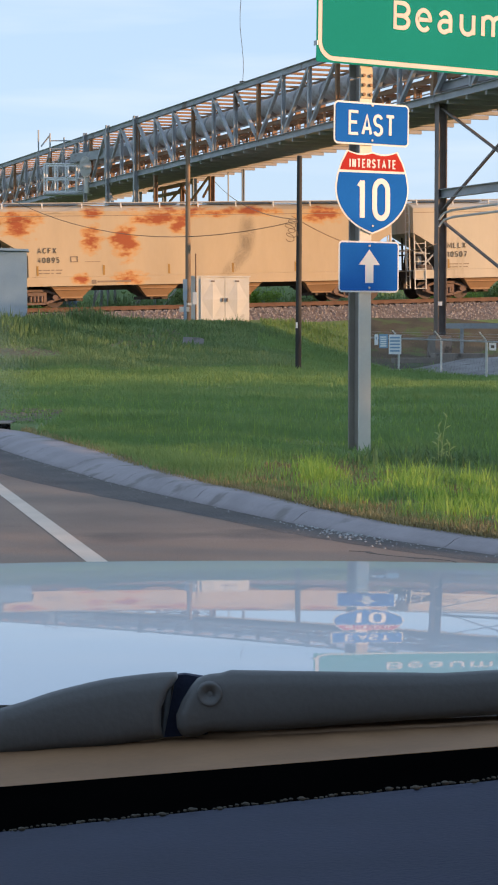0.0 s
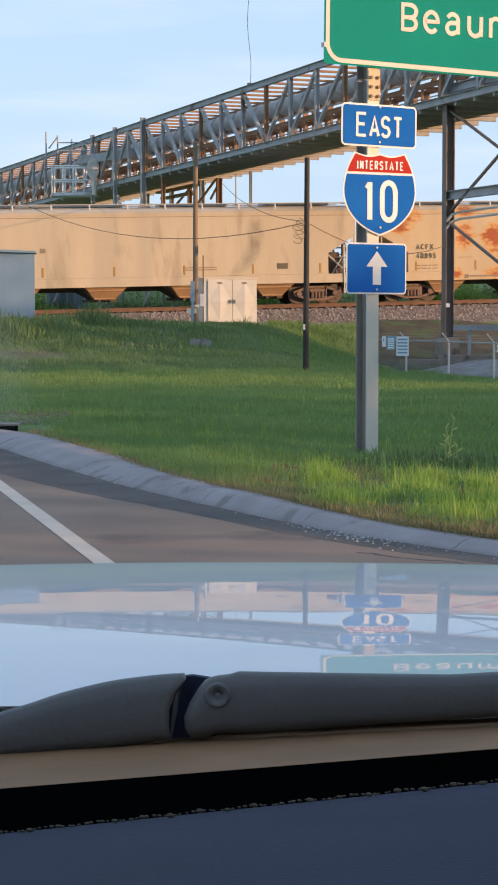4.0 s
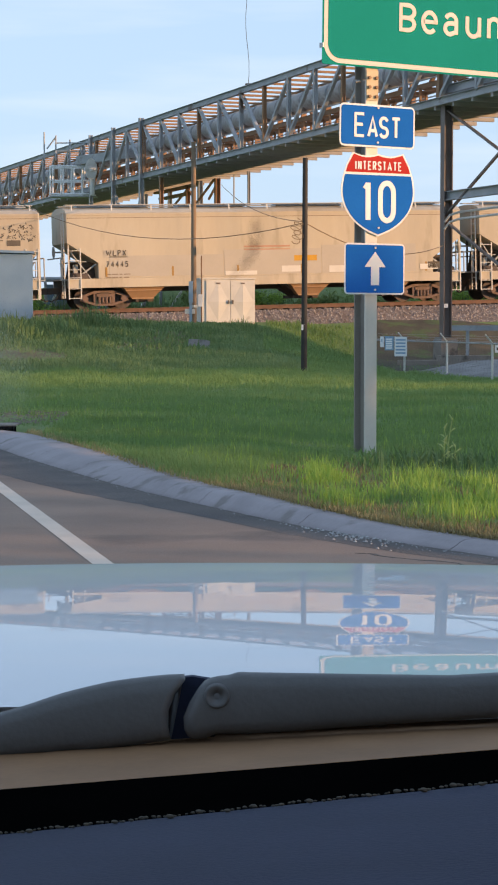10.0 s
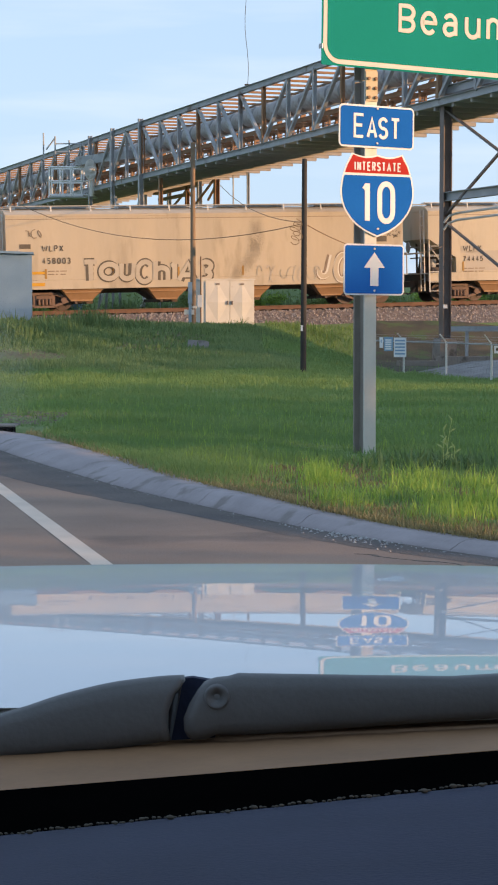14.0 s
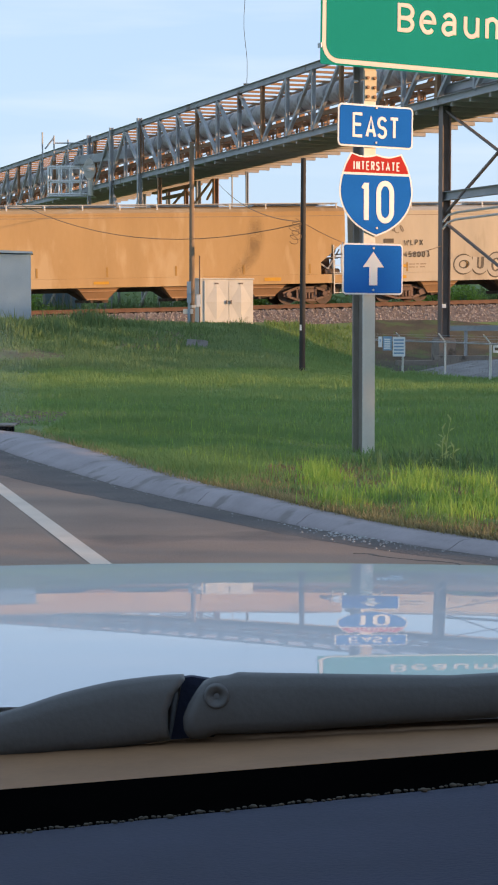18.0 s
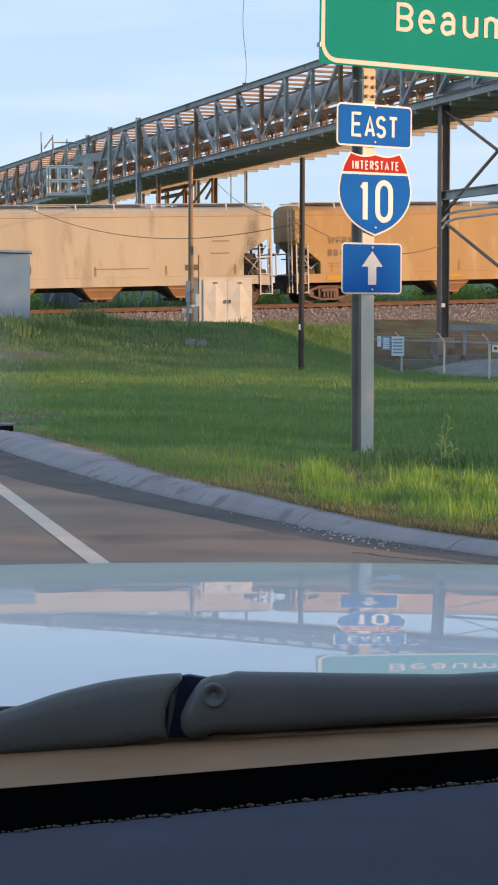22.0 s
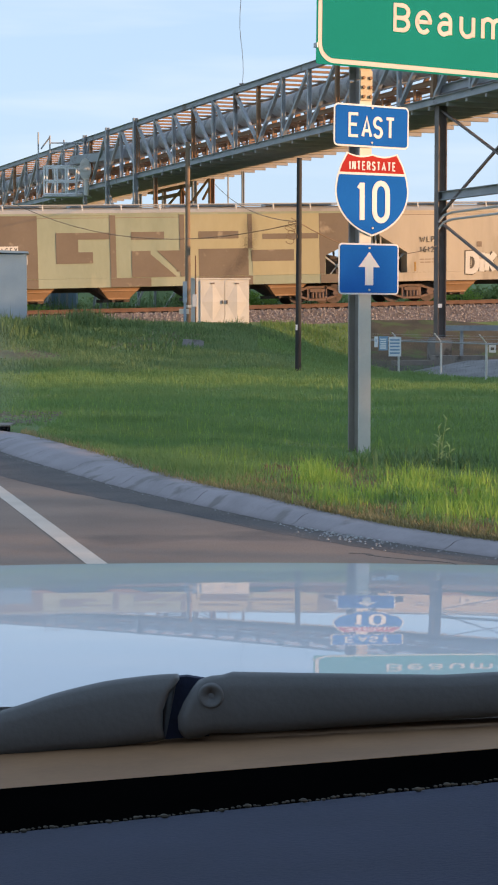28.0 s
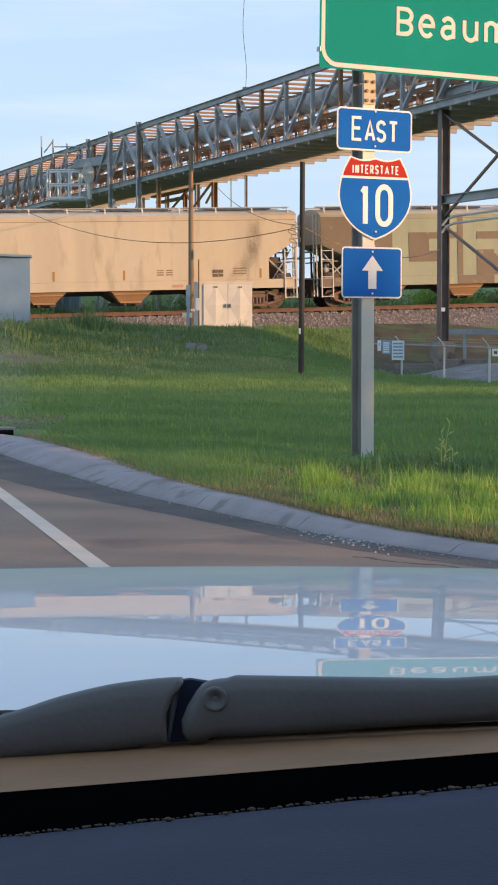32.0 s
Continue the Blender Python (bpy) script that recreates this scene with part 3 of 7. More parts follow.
def ground_z(x, y):
    """Lawn behind the kerb, a swale, the bank up to the track, level land beyond."""
    w = kerb_wide(x)
    k = (y - kerb_y(x)) / kerb_secant(x)
    z = -0.15 + (0.235 - 0.035 * step(0.0, 1.0, x)) * step(w - 0.16, w + 0.02, k) - 0.1 * step(1.5, 7, k)
    z -= 0.2 * (1 - step(-2.86, -2.66, x)) * (1 - step(25.1, 25.6, y)) * step(0.2, 0.5, k)
    along = (x - TRACK_AT.x) * math.cos(TRACK_TURN) + (y - TRACK_AT.y) * math.sin(TRACK_TURN)
    off = -(x - TRACK_AT.x) * math.sin(TRACK_TURN) + (y - TRACK_AT.y) * math.cos(TRACK_TURN)   # across the track, far side positive
    rail = TRACK_AT.z + GRADE * max(-60, min(60, along))
    right = step(-1.0, 5.0, x)
    z += -0.35 * right * step(38, 62, y)
    left_x = min(x, -1.0)
    bank = 1.3 - 0.025 * (left_x + 8)
    rise = step(49, 71 + 1.8 * (left_x + 8) * 0.9, y)
    bank = bank + (rail - 0.7 - bank) * step(-9, -5, off)
    z_left = z * (1 - rise) + bank * rise
    near = step(-9.5, -4.2, off)
    z_right = z * (1 - near) + (rail - 0.95) * near
    z = z_left * (1 - right) + z_right * right
    z = z * (1 - step(4, 12, off)) + (rail - 0.8 + 2.0 * step(10, 17, off)) * step(4, 12, off)
    if k > 1:
        z += (0.05 + 0.06 * step(38, 44, y) * (1 - step(56, 62, y))) * noise.noise((x * 0.3, y * 0.22, 0)) + 0.12 * step(55, 75, y) * noise.noise((x * 0.3, y * 0.25, 3))
    return z


xs = [-3000, -800, -250, -100, -60, -40, -30] + [-24 + i * 0.8 for i in range(12)] + [-14 + 0.4 * i for i in range(25)] + [-4 + 0.16 * i for i in range(50)] + [4 + 0.5 * i for i in range(26)] + [17 + 1.5 * i for i in range(10)] + [40, 60, 100, 250, 800, 3000]
ys = [-3000, -800, -250, -100, -50, -25, -10, 0, 5] + [8 + 0.21 * i for i in range(100)] + [29 + 0.75 * i for i in range(100)] + [106, 112, 120, 140, 180, 300, 800, 3000]
g = Geo()
g.v = [(x, y, ground_z(x, y) if y > 5 else (-0.15 if y < kerb_y(x) else 0.1)) for y in ys for x in xs]
nx = len(xs)
g.f = [(j * nx + i, j * nx + i + 1, (j + 1) * nx + i + 1, (j + 1) * nx + i) for j in range(len(ys) - 1) for i in range(nx - 1)]
ground = solid("ground", g, SOIL, "grassy earth with a swale and a railway bank", "ground", "structure", smooth=True)

g = Geo()
edge = [(x, kerb_y(x)) for x in [-60, -40, -20, -12, -8, -6, -5] + [-4 + 0.1 * i for i in range(90)] + [5, 6, 8, 10, 14, 20, 30, 60]]
for (xa, ya), (xb, yb) in zip(edge, edge[1:]):
    g.add([(xa, -60, 0), (xb, -60, 0), (xb, yb, 0), (xa, ya, 0), (xa, -60, -0.1), (xb, -60, -0.1), (xb, yb, -0.1), (xa, ya, -0.1)],
          [(0, 1, 2, 3), (7, 6, 5, 4), (2, 6, 7, 3)])
road = solid("road", g, ASPHALT, "worn brownish asphalt road along a curved kerb", "road", "structure")

# painted edge line
line_way = (Vector((-2.09, 17.0)) - Vector((-0.9, 11.95))).normalized()
line_side = Vector((line_way.y, -line_way.x)) * 0.062
g = Geo()
p0, p1 = Vector((-0.9, 11.95)) - line_way * 7, Vector((-0.9, 11.95)) + line_way * 9.5
g.add([(*(p0 - line_side), 0.002), (*(p0 + line_side), 0.002), (*(p1 + line_side), 0.002), (*(p1 - line_side), 0.001),
       (*(p0 - line_side), 0.003), (*(p0 + line_side), 0.003), (*(p1 + line_side), 0.003), (*(p1 - line_side), 0.003)],
      [(4, 5, 6, 7), (0, 1, 5, 4), (1, 2, 6, 5), (2, 3, 7, 6), (3, 0, 4, 7)])
solid("lane_line", g, LINE_WHITE, "worn white painted line on the asphalt road", "road marking", "structure")

# kerb, cast in lengths with open joints
kerb = thing("kerb", "weathered grey concrete kerb round the lawn", "kerb", kind="structure")
walkline = [Vector((x, kerb_y(x))) for x in np.linspace(-3.6, 9.0, 440)]
piece, run = [], 0.0
def kerb_piece(line):
    g = Geo()
    n = len(line)
    for i, p in enumerate(line):
        d = (Vector((p.x + 0.25, kerb_y(p.x + 0.25))) - Vector((p.x - 0.25, kerb_y(p.x - 0.25)))).normalized()
        o = Vector((-d.y, d.x))
        wide, high = kerb_wide(p.x) / 0.3, 1 - 0.42 * step(-0.3, 0.9, p.x)
        w = 0.004 * noise.noise((p.x * 2.2, p.y * 1.1, 2))
        for a, z in ((0.0, -0.05), (0.0, 0.008), (0.05, 0.04), (0.1, 0.082), (0.15, 0.104), (0.3, 0.114), (0.31, -0.05)):
            q = p + o * (a * wide + w * 1.5 * (a > 0.03))
            g.v.append((q.x, q.y, z * (high if z > 0 else 1) + (w * 0.8 if a > 0.03 and z > 0 else 0)))
    for i in range(n - 1):
        g.f += [(7 * i + j, 7 * i + 7 + j, 7 * i + 8 + j, 7 * i + j + 1) for j in range(6)]
    for ring in (g.v[6::-1], g.v[7 * n - 7:7 * n]):
        g.add(ring, [tuple(range(7))])
    part("kerb_length", g, KERBSTONE, kerb, smooth=True)
for a, b in zip(walkline, walkline[1:]):
    piece.append(a)
    run += (b - a).length
    if run > 1.75:
        kerb_piece(piece + [b - (b - a).normalized() * 0.01])
        piece, run = [], 0.0

# dark band along the gutter and a crack in the asphalt
g = Geo()
line = [Vector((x, kerb_y(x))) for x in np.linspace(-3.2, 5.0, 180)]
for p in line:
    d = (Vector((p.x + 0.25, kerb_y(p.x + 0.25))) - Vector((p.x - 0.25, kerb_y(p.x - 0.25)))).normalized()
    o = Vector((-d.y, d.x))
    wide = (0.36 + 0.12 * noise.noise((p.x * 0.9, 3, 0)) + 0.02 * noise.noise((p.x * 9, 7, 0))) * (1 + 0.7 * step(-0.2, 1.2, -p.x))
    for a in (0.12, 0.02 - wide):
        q = p + o * a
        g.v.append((q.x, q.y, 0.0012))
g.f = [(2 * i, 2 * i + 1, 2 * i + 3, 2 * i + 2) for i in range(len(line) - 1)]
solid("gutter_dark", g, GUTTER, "dark uneven band lying along the gutter", "dirt", "structure")
g = Geo()
pts = [Vector((0.62 + 0.08 * i + 0.03 * math.sin(i * 2.1), 12.5 - 0.075 * i + 0.04 * math.sin(i * 1.3), 0.001)) for i in range(9)]
for i, (p, q) in enumerate(zip(pts, pts[1:])):
    g.beam(p, q, 0.02 + 0.014 * math.sin(i * 1.7), 0.002)
solid("road_crack", g, GUTTER, "thin dark crack in the asphalt", "crack", "structure")

# ---- railway ----
def on_track(s, across=0.0, up=0.0):
    side = Vector((-math.sin(TRACK_TURN), math.cos(TRACK_TURN), 0))
    return TRACK_AT + TRACK_WAY * s + side * across + Vector((0, 0, up))


track = thing("railway_track", "single railway track of rusty rails on wooden ties", "railway track", kind="structure")
for a in (-0.75, 0.75):
    g = Geo()
    g.beam(on_track(-70, a, -0.02), on_track(70, a, -0.02), 0.07, 0.04)
    g.beam(on_track(-70, a, -0.09), on_track(70, a, -0.09), 0.02, 0.11)
    g.beam(on_track(-70, a, -0.16), on_track(70, a, -0.16), 0.14, 0.025)
    part("rail", g, RAIL_RUST, track)
tie = Geo().box(-0.11, 0.11, -1.3, 1.3, -0.33, -0.17).mesh("tie", TIE)
for i in range(100):
    s = -30 + 0.55 * i
    part("tie", tie, None, track, at=Matrix.Translation(on_track(s)) @ pose(0, 0, 0, 0, 0, 17.5))
g = Geo()
for s in (-90, 90):
    g.v += [tuple(on_track(s, a, z)) for a, z in ((-4.6, -1.15), (-1.9, -0.27), (1.9, -0.27), (4.6, -1.15))]
g.f = [(0, 4, 5, 1), (1, 5, 6, 2), (2, 6, 7, 3)]
solid("ballast", g, BALLAST, "crushed stone ballast bed under the railway track", "ballast", "structure")
rng = np.random.default_rng(5)
g = Geo()
for i in range(9000):
    s, a = rng.uniform(-20, 22), rng.uniform(-4.7, -1.2)
    z = -0.27 if a > -1.9 else -0.27 + (a + 1.9) * 0.326
    p, r = on_track(s, a, z), rng.uniform(0.03, 0.075)
    k = rng.uniform(0.6, 1.3, 6) * r
    g.add([p + Vector((k[0], 0, 0)), p + Vector((0, k[1], 0)), p + Vector((-k[2], 0, 0)), p + Vector((0, -k[3], 0)), p + Vector((0, 0, k[4])), p + Vector((0, 0, -k[5]))],
          [(0, 1, 4), (1, 2, 4), (2, 3, 4), (3, 0, 4), (1, 0, 5), (2, 1, 5), (3, 2, 5), (0, 3, 5)])
solid("ballast_stones", g, STONE, "loose grey and brown ballast stones", "ballast", "stuff")

# ---- conveyor gallery over the track ----
CON_WAY = Vector((-0.3487, 0.9372, 0))
CON_SIDE = Vector((0.9372, 0.3487, 0))             # towards the far side of the gallery
CON_AT, BAY, WIDE, LOW, HIGH = Vector((0.45, 95.6, 0)), 3.148, 3.2, 9.5, 12.4


def con(n, across=0.0, z=0.0):
    return CON_AT + CON_WAY * (BAY * n) + CON_SIDE * across + Vector((0, 0, z - (0.009 * BAY * n if z > 8 else 0)))


gallery = thing("conveyor_gallery", "long steel truss conveyor gallery with grey tube above the track", "conveyor")
for a in (0.0, WIDE):
    part("top_chord", Geo().ibeam(con(-10, a, HIGH), con(22, a, HIGH), 0.22, 0.3), STEEL, gallery)
    part("bottom_chord", Geo().ibeam(con(-10, a, LOW), con(22, a, LOW), 0.22, 0.3), STEEL, gallery)
# far-side posts, plates and diagonals are coloured orange as if sunlit
for a in (0.0, WIDE):
    for n in range(-10, 22):
        part("truss_post", Geo().ibeam(con(n, a, LOW + 0.15), con(n, a, HIGH - 0.15), 0.16, 0.18, 0.02, CON_SIDE), STEEL if a == 0 and n % 3 else RUSTWARM, gallery)
        if a:
            part("post_plate", Geo().beam(con(n - 0.04, a, LOW + 0.15), con(n - 0.04, a, HIGH - 0.15), 0.02, 0.26, CON_SIDE), RUSTWARM, gallery)
        up = (n >= 0) != (n >= 7)
        p, q = (con(n + 1, a, HIGH - 0.12), con(n, a, LOW + 0.12)) if up else (con(n, a, HIGH - 0.12), con(n + 1, a, LOW + 0.12))
        part("truss_diagonal", Geo().beam(p, q, 0.15, 0.15), STEEL if a == 0 else RUSTWARM, gallery)
# purlins carry the same painted-in orange sunlight
purlin = Geo().beam((0, 0, 0), CON_SIDE * (WIDE - 0.1), 0.13, 0.1).mesh("purlin", RUSTWARM)
joist = Geo().beam((0, 0, 0), CON_SIDE * (WIDE + 0.9), 0.16, 0.16).mesh("joist", JOIST)
for i in range(-20, 44):
    part("purlin", purlin, None, gallery, at=Matrix.Translation(con(i / 2 + 0.1, 0.13, HIGH + 0.02)))
for i in range(-20, 44):
    part("joist", joist, None, gallery, at=Matrix.Translation(con(i / 2 + 0.1, -0.05, LOW - 0.22)))
part("deck", Geo().beam(con(-10, WIDE / 2, LOW - 0.08), con(22, WIDE / 2, LOW - 0.08), WIDE - 0.26, 0.12), DECK, gallery, "dark grimy deck plates")
for a in (WIDE / 2 - 0.5, WIDE / 2 + 0.5):
    part("belt_frame", Geo().ibeam(con(-10, a, LOW + 1.05), con(22, a, LOW + 1.05), 0.1, 0.2, 0.015), RUSTWARM, gallery, "rusty belt stringer")
stand = Geo().beam(CON_SIDE * -0.5, CON_SIDE * 0.5, 0.1, 0.12).beam(CON_SIDE * -0.5 + Vector((0, 0, -1.05)), CON_SIDE * -0.5, 0.09, 0.09, CON_SIDE).beam(CON_SIDE * 0.5 + Vector((0, 0, -1.05)), CON_SIDE * 0.5, 0.09, 0.09, CON_SIDE).mesh("belt_stand", RUSTWARM)
for i in range(-20, 44):
    part("belt_stand", stand, None, gallery, at=Matrix.Translation(con(i / 2 + 0.3, WIDE / 2, LOW + 1.0)))
length = Geo().turned([(BAY * u, r) for u, r in ((0.0, 0.5), (0.03, 0.5), (0.035, 0.43), (0.1, 0.465), (0.24, 0.475), (0.39, 0.465), (0.455, 0.43), (0.485, 0.42))], CON_WAY).mesh("belt_tube", HOODSTEEL, True)
for i in range(-20, 44):
    part("belt_tube", length, None, gallery, at=Matrix.Translation(con(i / 2, WIDE / 2, 11.45)))
for a in (0.25, WIDE - 0.25):
    part("handrail", Geo().tube(con(-10, a, LOW + 1.05), con(22, a, LOW + 1.05), 0.03, 5), STEEL, gallery)
for n, w, low in ((6.03, 0.26, 0.6), (7.77, 0.22, 7.6), (9.28, 0.22, 0.6)):
    for a in (-0.12, WIDE + 0.12):
        part("tower_column", Geo().ibeam(con(n, a, low), con(n, a, HIGH + 0.28), w, w, 0.03, CON_SIDE), STEEL, gallery, "thick steel tower column")
for p, q, in ((6.03, 7.77), (7.77, 6.03)):
    part("tower_brace", Geo().beam(con(p, 0, 3.0), con(q, 0, 8.8), 0.14, 0.14), STEEL, gallery)
# bent of four legs on the near side of the track
LEG = [(-6, 0.3), (-8.3, 0.3), (-6, WIDE + 0.3), (-8.3, WIDE + 0.3)]
for n, a in LEG:
    part("leg", Geo().ibeam(con(n, a, 0.72), con(n, a, LOW - 0.15), 0.36, 0.36, 0.03, CON_SIDE), DARKSTEEL, gallery, "dark brown steel leg")
    part("leg_cap", Geo().ibeam(con(n, a, LOW - 0.15), con(n, a, HIGH + 0.15), 0.3, 0.3, 0.03, CON_SIDE), STEEL, gallery)
    part("base_plate", Geo().beam(con(n, a, 0.68), con(n, a, 0.72), 0.6, 0.6, CON_SIDE), DARKSTEEL, gallery)
for a in (0.3, WIDE + 0.3):
    for z in (6.1, 9.95):
        part("bent_beam", Geo().ibeam(con(-6, a, z), con(-8.3, a, z), 0.26, 0.34, 0.025), STEEL, gallery)
    for z0, z1 in ((9.2, 6.3), (5.4, 8.5), (5.13, 2.25)):
        part("bent_brace", Geo().beam(con(-6, a, z0), con(-8.3, a, z1), 0.1, 0.08), DARKSTEEL, gallery)
for z in (5.2, 5.46):
    part("conduit", Geo().line([con(-6.05, 0.15, z - 0.35), con(-6.1, 0.3, z - 0.1), con(-6.2, 0.5, z), con(-8.3, 0.15, z + 0.02)], 0.045, 6), CABINET, gallery, "grey conduit run along the bent")
part("leg_tag", Geo().beam(con(-6.07, 0.2, 1.85), con(-6.07, 0.2, 2.0), 0.16, 0.02, CON_WAY), SIGNWHITE, gallery, "small white tag")
for n, a in LEG:
    x, y, _ = con(n, a)
    z = ground_z(x, y)
    solid("pedestal", Geo().prism([(-0.38, z - 0.5), (0.38, z - 0.5), (0.35, 0.62), (0.3, 0.68), (-0.3, 0.68), (-0.35, 0.62)], -0.35, 0.35), STAINED,
          "square grey concrete pedestal under a steel leg", "pedestal", at=pose(x, y, 0, 0, 0, 20), group="pedestals of the gallery")
# service platform with its rails and wheel on the gallery's near side
CAGE = [-12.35, -11.7, -11.05, -10.4, -9.75]
for y in (123.4, 125.0):
    for x in CAGE:
        part("platform_post", Geo().tube((x, y, 8.85), (x, y, 10.65), 0.06, 5), SIGNWHITE, gallery)
    for z in (8.95, 9.75, 10.6):
        part("platform_rail", Geo().tube((CAGE[0], y, z), (CAGE[-1], y, z), 0.055, 5), SIGNWHITE, gallery)
part("platform_floor", Geo().box(-12.4, -9.55, 123.3, 124.6, 8.76, 8.83), STEEL, gallery)
g = Geo()
oval = [(0.36 * math.cos(i * math.pi / 12), 0.64 * math.sin(i * math.pi / 12)) for i in range(24)]
g.prism([(-9.72 + a, 10.3 + b) for a, b in reversed(oval)], 121.5, 121.75)
for k in range(8):
    a, b = 0.24 * math.cos(k * 0.785), 0.46 * math.sin(k * 0.785)
    g.tube((-9.72 + a, 121.42, 10.3 + b), (-9.72 + a, 121.5, 10.3 + b), 0.07, 6)
g.tube((-9.72, 121.4, 10.3), (-9.72, 121.5, 10.3), 0.15, 10)
part("drive_cover", g, CABINET, gallery, "oval grey drive cover with bolts")
part("drive_stem", Geo().tube((-9.66, 121.7, 8.75), (-9.66, 121.7, 9.7), 0.14, 8), CABINET, gallery)
part("drive_box", Geo().beam((-10.4, 123.6, 10.95), (-6.9, 118.5, 10.95), 0.9, 0.5), STEEL, gallery)
for x, z in ((-12.75, 12.7), (-12.05, 12.5), (-11.2, 12.25), (-10.3, 12.1)):
    part("guard_post", Geo().tube((x, 124, 11.0), (x, 124, z), 0.05, 5), STEEL, gallery)
for z in (11.55, 12.05):
    part("guard_rail", Geo().tube((-12.05, 124, z), (-9.4, 124, z), 0.04, 5), STEEL, gallery)
part("guard_brace", Geo().tube((-12.05, 124, 12.4), (-12.6, 124, 11.7), 0.05, 5), STEEL, gallery)
# columns that carry the far bays, some in the rust tone that paints in warm sun
for n, a, w, c in ((6.6, WIDE, 0.22, RUSTWARM), (5.0, WIDE, 0.28, RUSTWARM), (3.42, WIDE, 0.13, STEEL), (4.15, WIDE, 0.06, STEEL), (5.1, 0.1, 0.2, RUSTWARM)):
    part("rear_column", Geo().ibeam(con(n, a, 0.5), con(n, a, LOW - 0.3), w, w, 0.03, CON_SIDE), c, gallery)
for n0, z0, n1, z1 in ((7.5, 8.1, 6.47, 9.1), (6.05, 8.15, 5.15, 9.2), (5.45, 8.0, 5.02, 8.9), (6.55, 8.9, 6.1, 8.05)):
    part("knee_brace", Geo().beam(con(n0, WIDE, z0), con(n1, WIDE, z1), 0.1, 0.1), RUSTWARM, gallery)
for n0, n1, z in ((8.6, 6.1, 9.15), (8.3, 6.6, 8.75)):
    part("walkway_beam", Geo().beam(con(n0, WIDE + 0.2, z), con(n1, WIDE + 0.2, z), 0.5, 0.12), RUSTWARM, gallery)
# thin wire that rises from the gallery
g = Geo()
top = con(0.75, 0.05, HIGH + 0.15)
g.line([top + Vector((0.02 + 0.06 * math.sin(i * 0.9) - 0.012 * i, 0, i * 0.55)) for i in range(13)], 0.013)
g.box(top.x - 0.12, top.x + 0.2, top.y - 0.1, top.y + 0.1, top.z, top.z + 0.1)
solid("whip_wire", g, CABLE, "thin dark wire rising from a bracket on the gallery", "wire")

# ---- road signs on their steel post ----
signs = pose(1.25, 22.0, 0, 0, 0, 30)
post = thing("sign_post", "weathered galvanised steel beam post in the grass", "sign post", signs)
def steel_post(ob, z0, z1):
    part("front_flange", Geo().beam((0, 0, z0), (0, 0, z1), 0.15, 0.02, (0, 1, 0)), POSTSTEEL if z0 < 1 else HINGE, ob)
    # back flange and web are coloured darker to stand for their shaded side
    part("back_flange", Geo().beam((0, 0.2, z0), (0, 0.2, z1), 0.15, 0.02, (0, 1, 0)), POSTSHADE, ob)
    part("web", Geo().beam((0, 0.1, z0), (0, 0.1, z1), 0.012, 0.18, (0, 1, 0)), POSTSHADE, ob)


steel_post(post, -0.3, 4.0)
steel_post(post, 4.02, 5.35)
part("hinge_plate", Geo().box(-0.075, 0.075, -0.024, -0.012, 3.78, 4.1), HINGE, post)
for x in (-0.045, 0.045):
    for z in (3.82, 3.92, 4.02):
        part("bolt", Geo().tube((x, -0.02, z), (x, -0.05, z), 0.018, 6), RUSTWARM, post)


def rounded(w, h, r, n=5):
    pts = []
    for cx, cz, a0 in ((w / 2 - r, h / 2 - r, 0), (-w / 2 + r, h / 2 - r, 90), (-w / 2 + r, -h / 2 + r, 180), (w / 2 - r, -h / 2 + r, 270)):
        pts += [(cx + r * math.cos(radians(a0 + 90 * i / n)), cz + r * math.sin(radians(a0 + 90 * i / n))) for i in range(n + 1)]
    return pts



def plate(name, label, w, h, r, rim, mat, x, z, tilt=0.0):
    ob = thing(name, label, "road sign", signs @ pose(x, -0.03, z, 0, tilt, 0), "signs on the post")
    part("panel", Geo().prism(rounded(w, h, r), -0.004, 0.0), SIGNWHITE, ob)
    part("field", Geo().prism(rounded(w - 2 * rim, h - 2 * rim, max(0.01, r - rim)), -0.008, -0.0045), mat, ob)
    return ob


def bolts(ob, *zs):
    for z in zs:
        part("bolt", Geo().tube((0, -0.004, z), (0, -0.02, z), 0.012, 8), POSTSTEEL, ob)


east = plate("direction_sign", "blue rectangular sign with white border reading EAST", 0.965, 0.455, 0.055, 0.02, BLUE, 0.06, 3.508, 0.6)
for c, x0, x1, z1 in (("E", -0.3, -0.158, 0.137), ("A", -0.132, 0.006, 0.108), ("S", 0.017, 0.144, 0.108), ("T", 0.172, 0.302, 0.108)):
    g = Geo()
    sign_letter(g, c, x0 - 0.004, x1 - 0.004, -0.129, z1, 0.034, -0.013, -0.0085)
    part("lettering", g, SIGNWHITE, east)
bolts(east, 0.195, -0.175)
arrow = plate("arrow_sign", "blue sign with a white straight-ahead arrow", 0.775, 0.55, 0.045, 0.018, BLUE, 0.03, 1.98, 0.2)
part("arrow", Geo().prism([(-0.052, -0.175), (0.052, -0.175), (0.052, 0.02), (0.135, 0.02), (0.0, 0.185), (-0.135, 0.02), (-0.052, 0.02)], -0.014, -0.0085), SIGNWHITE, arrow)
bolts(arrow, 0.225, -0.225)


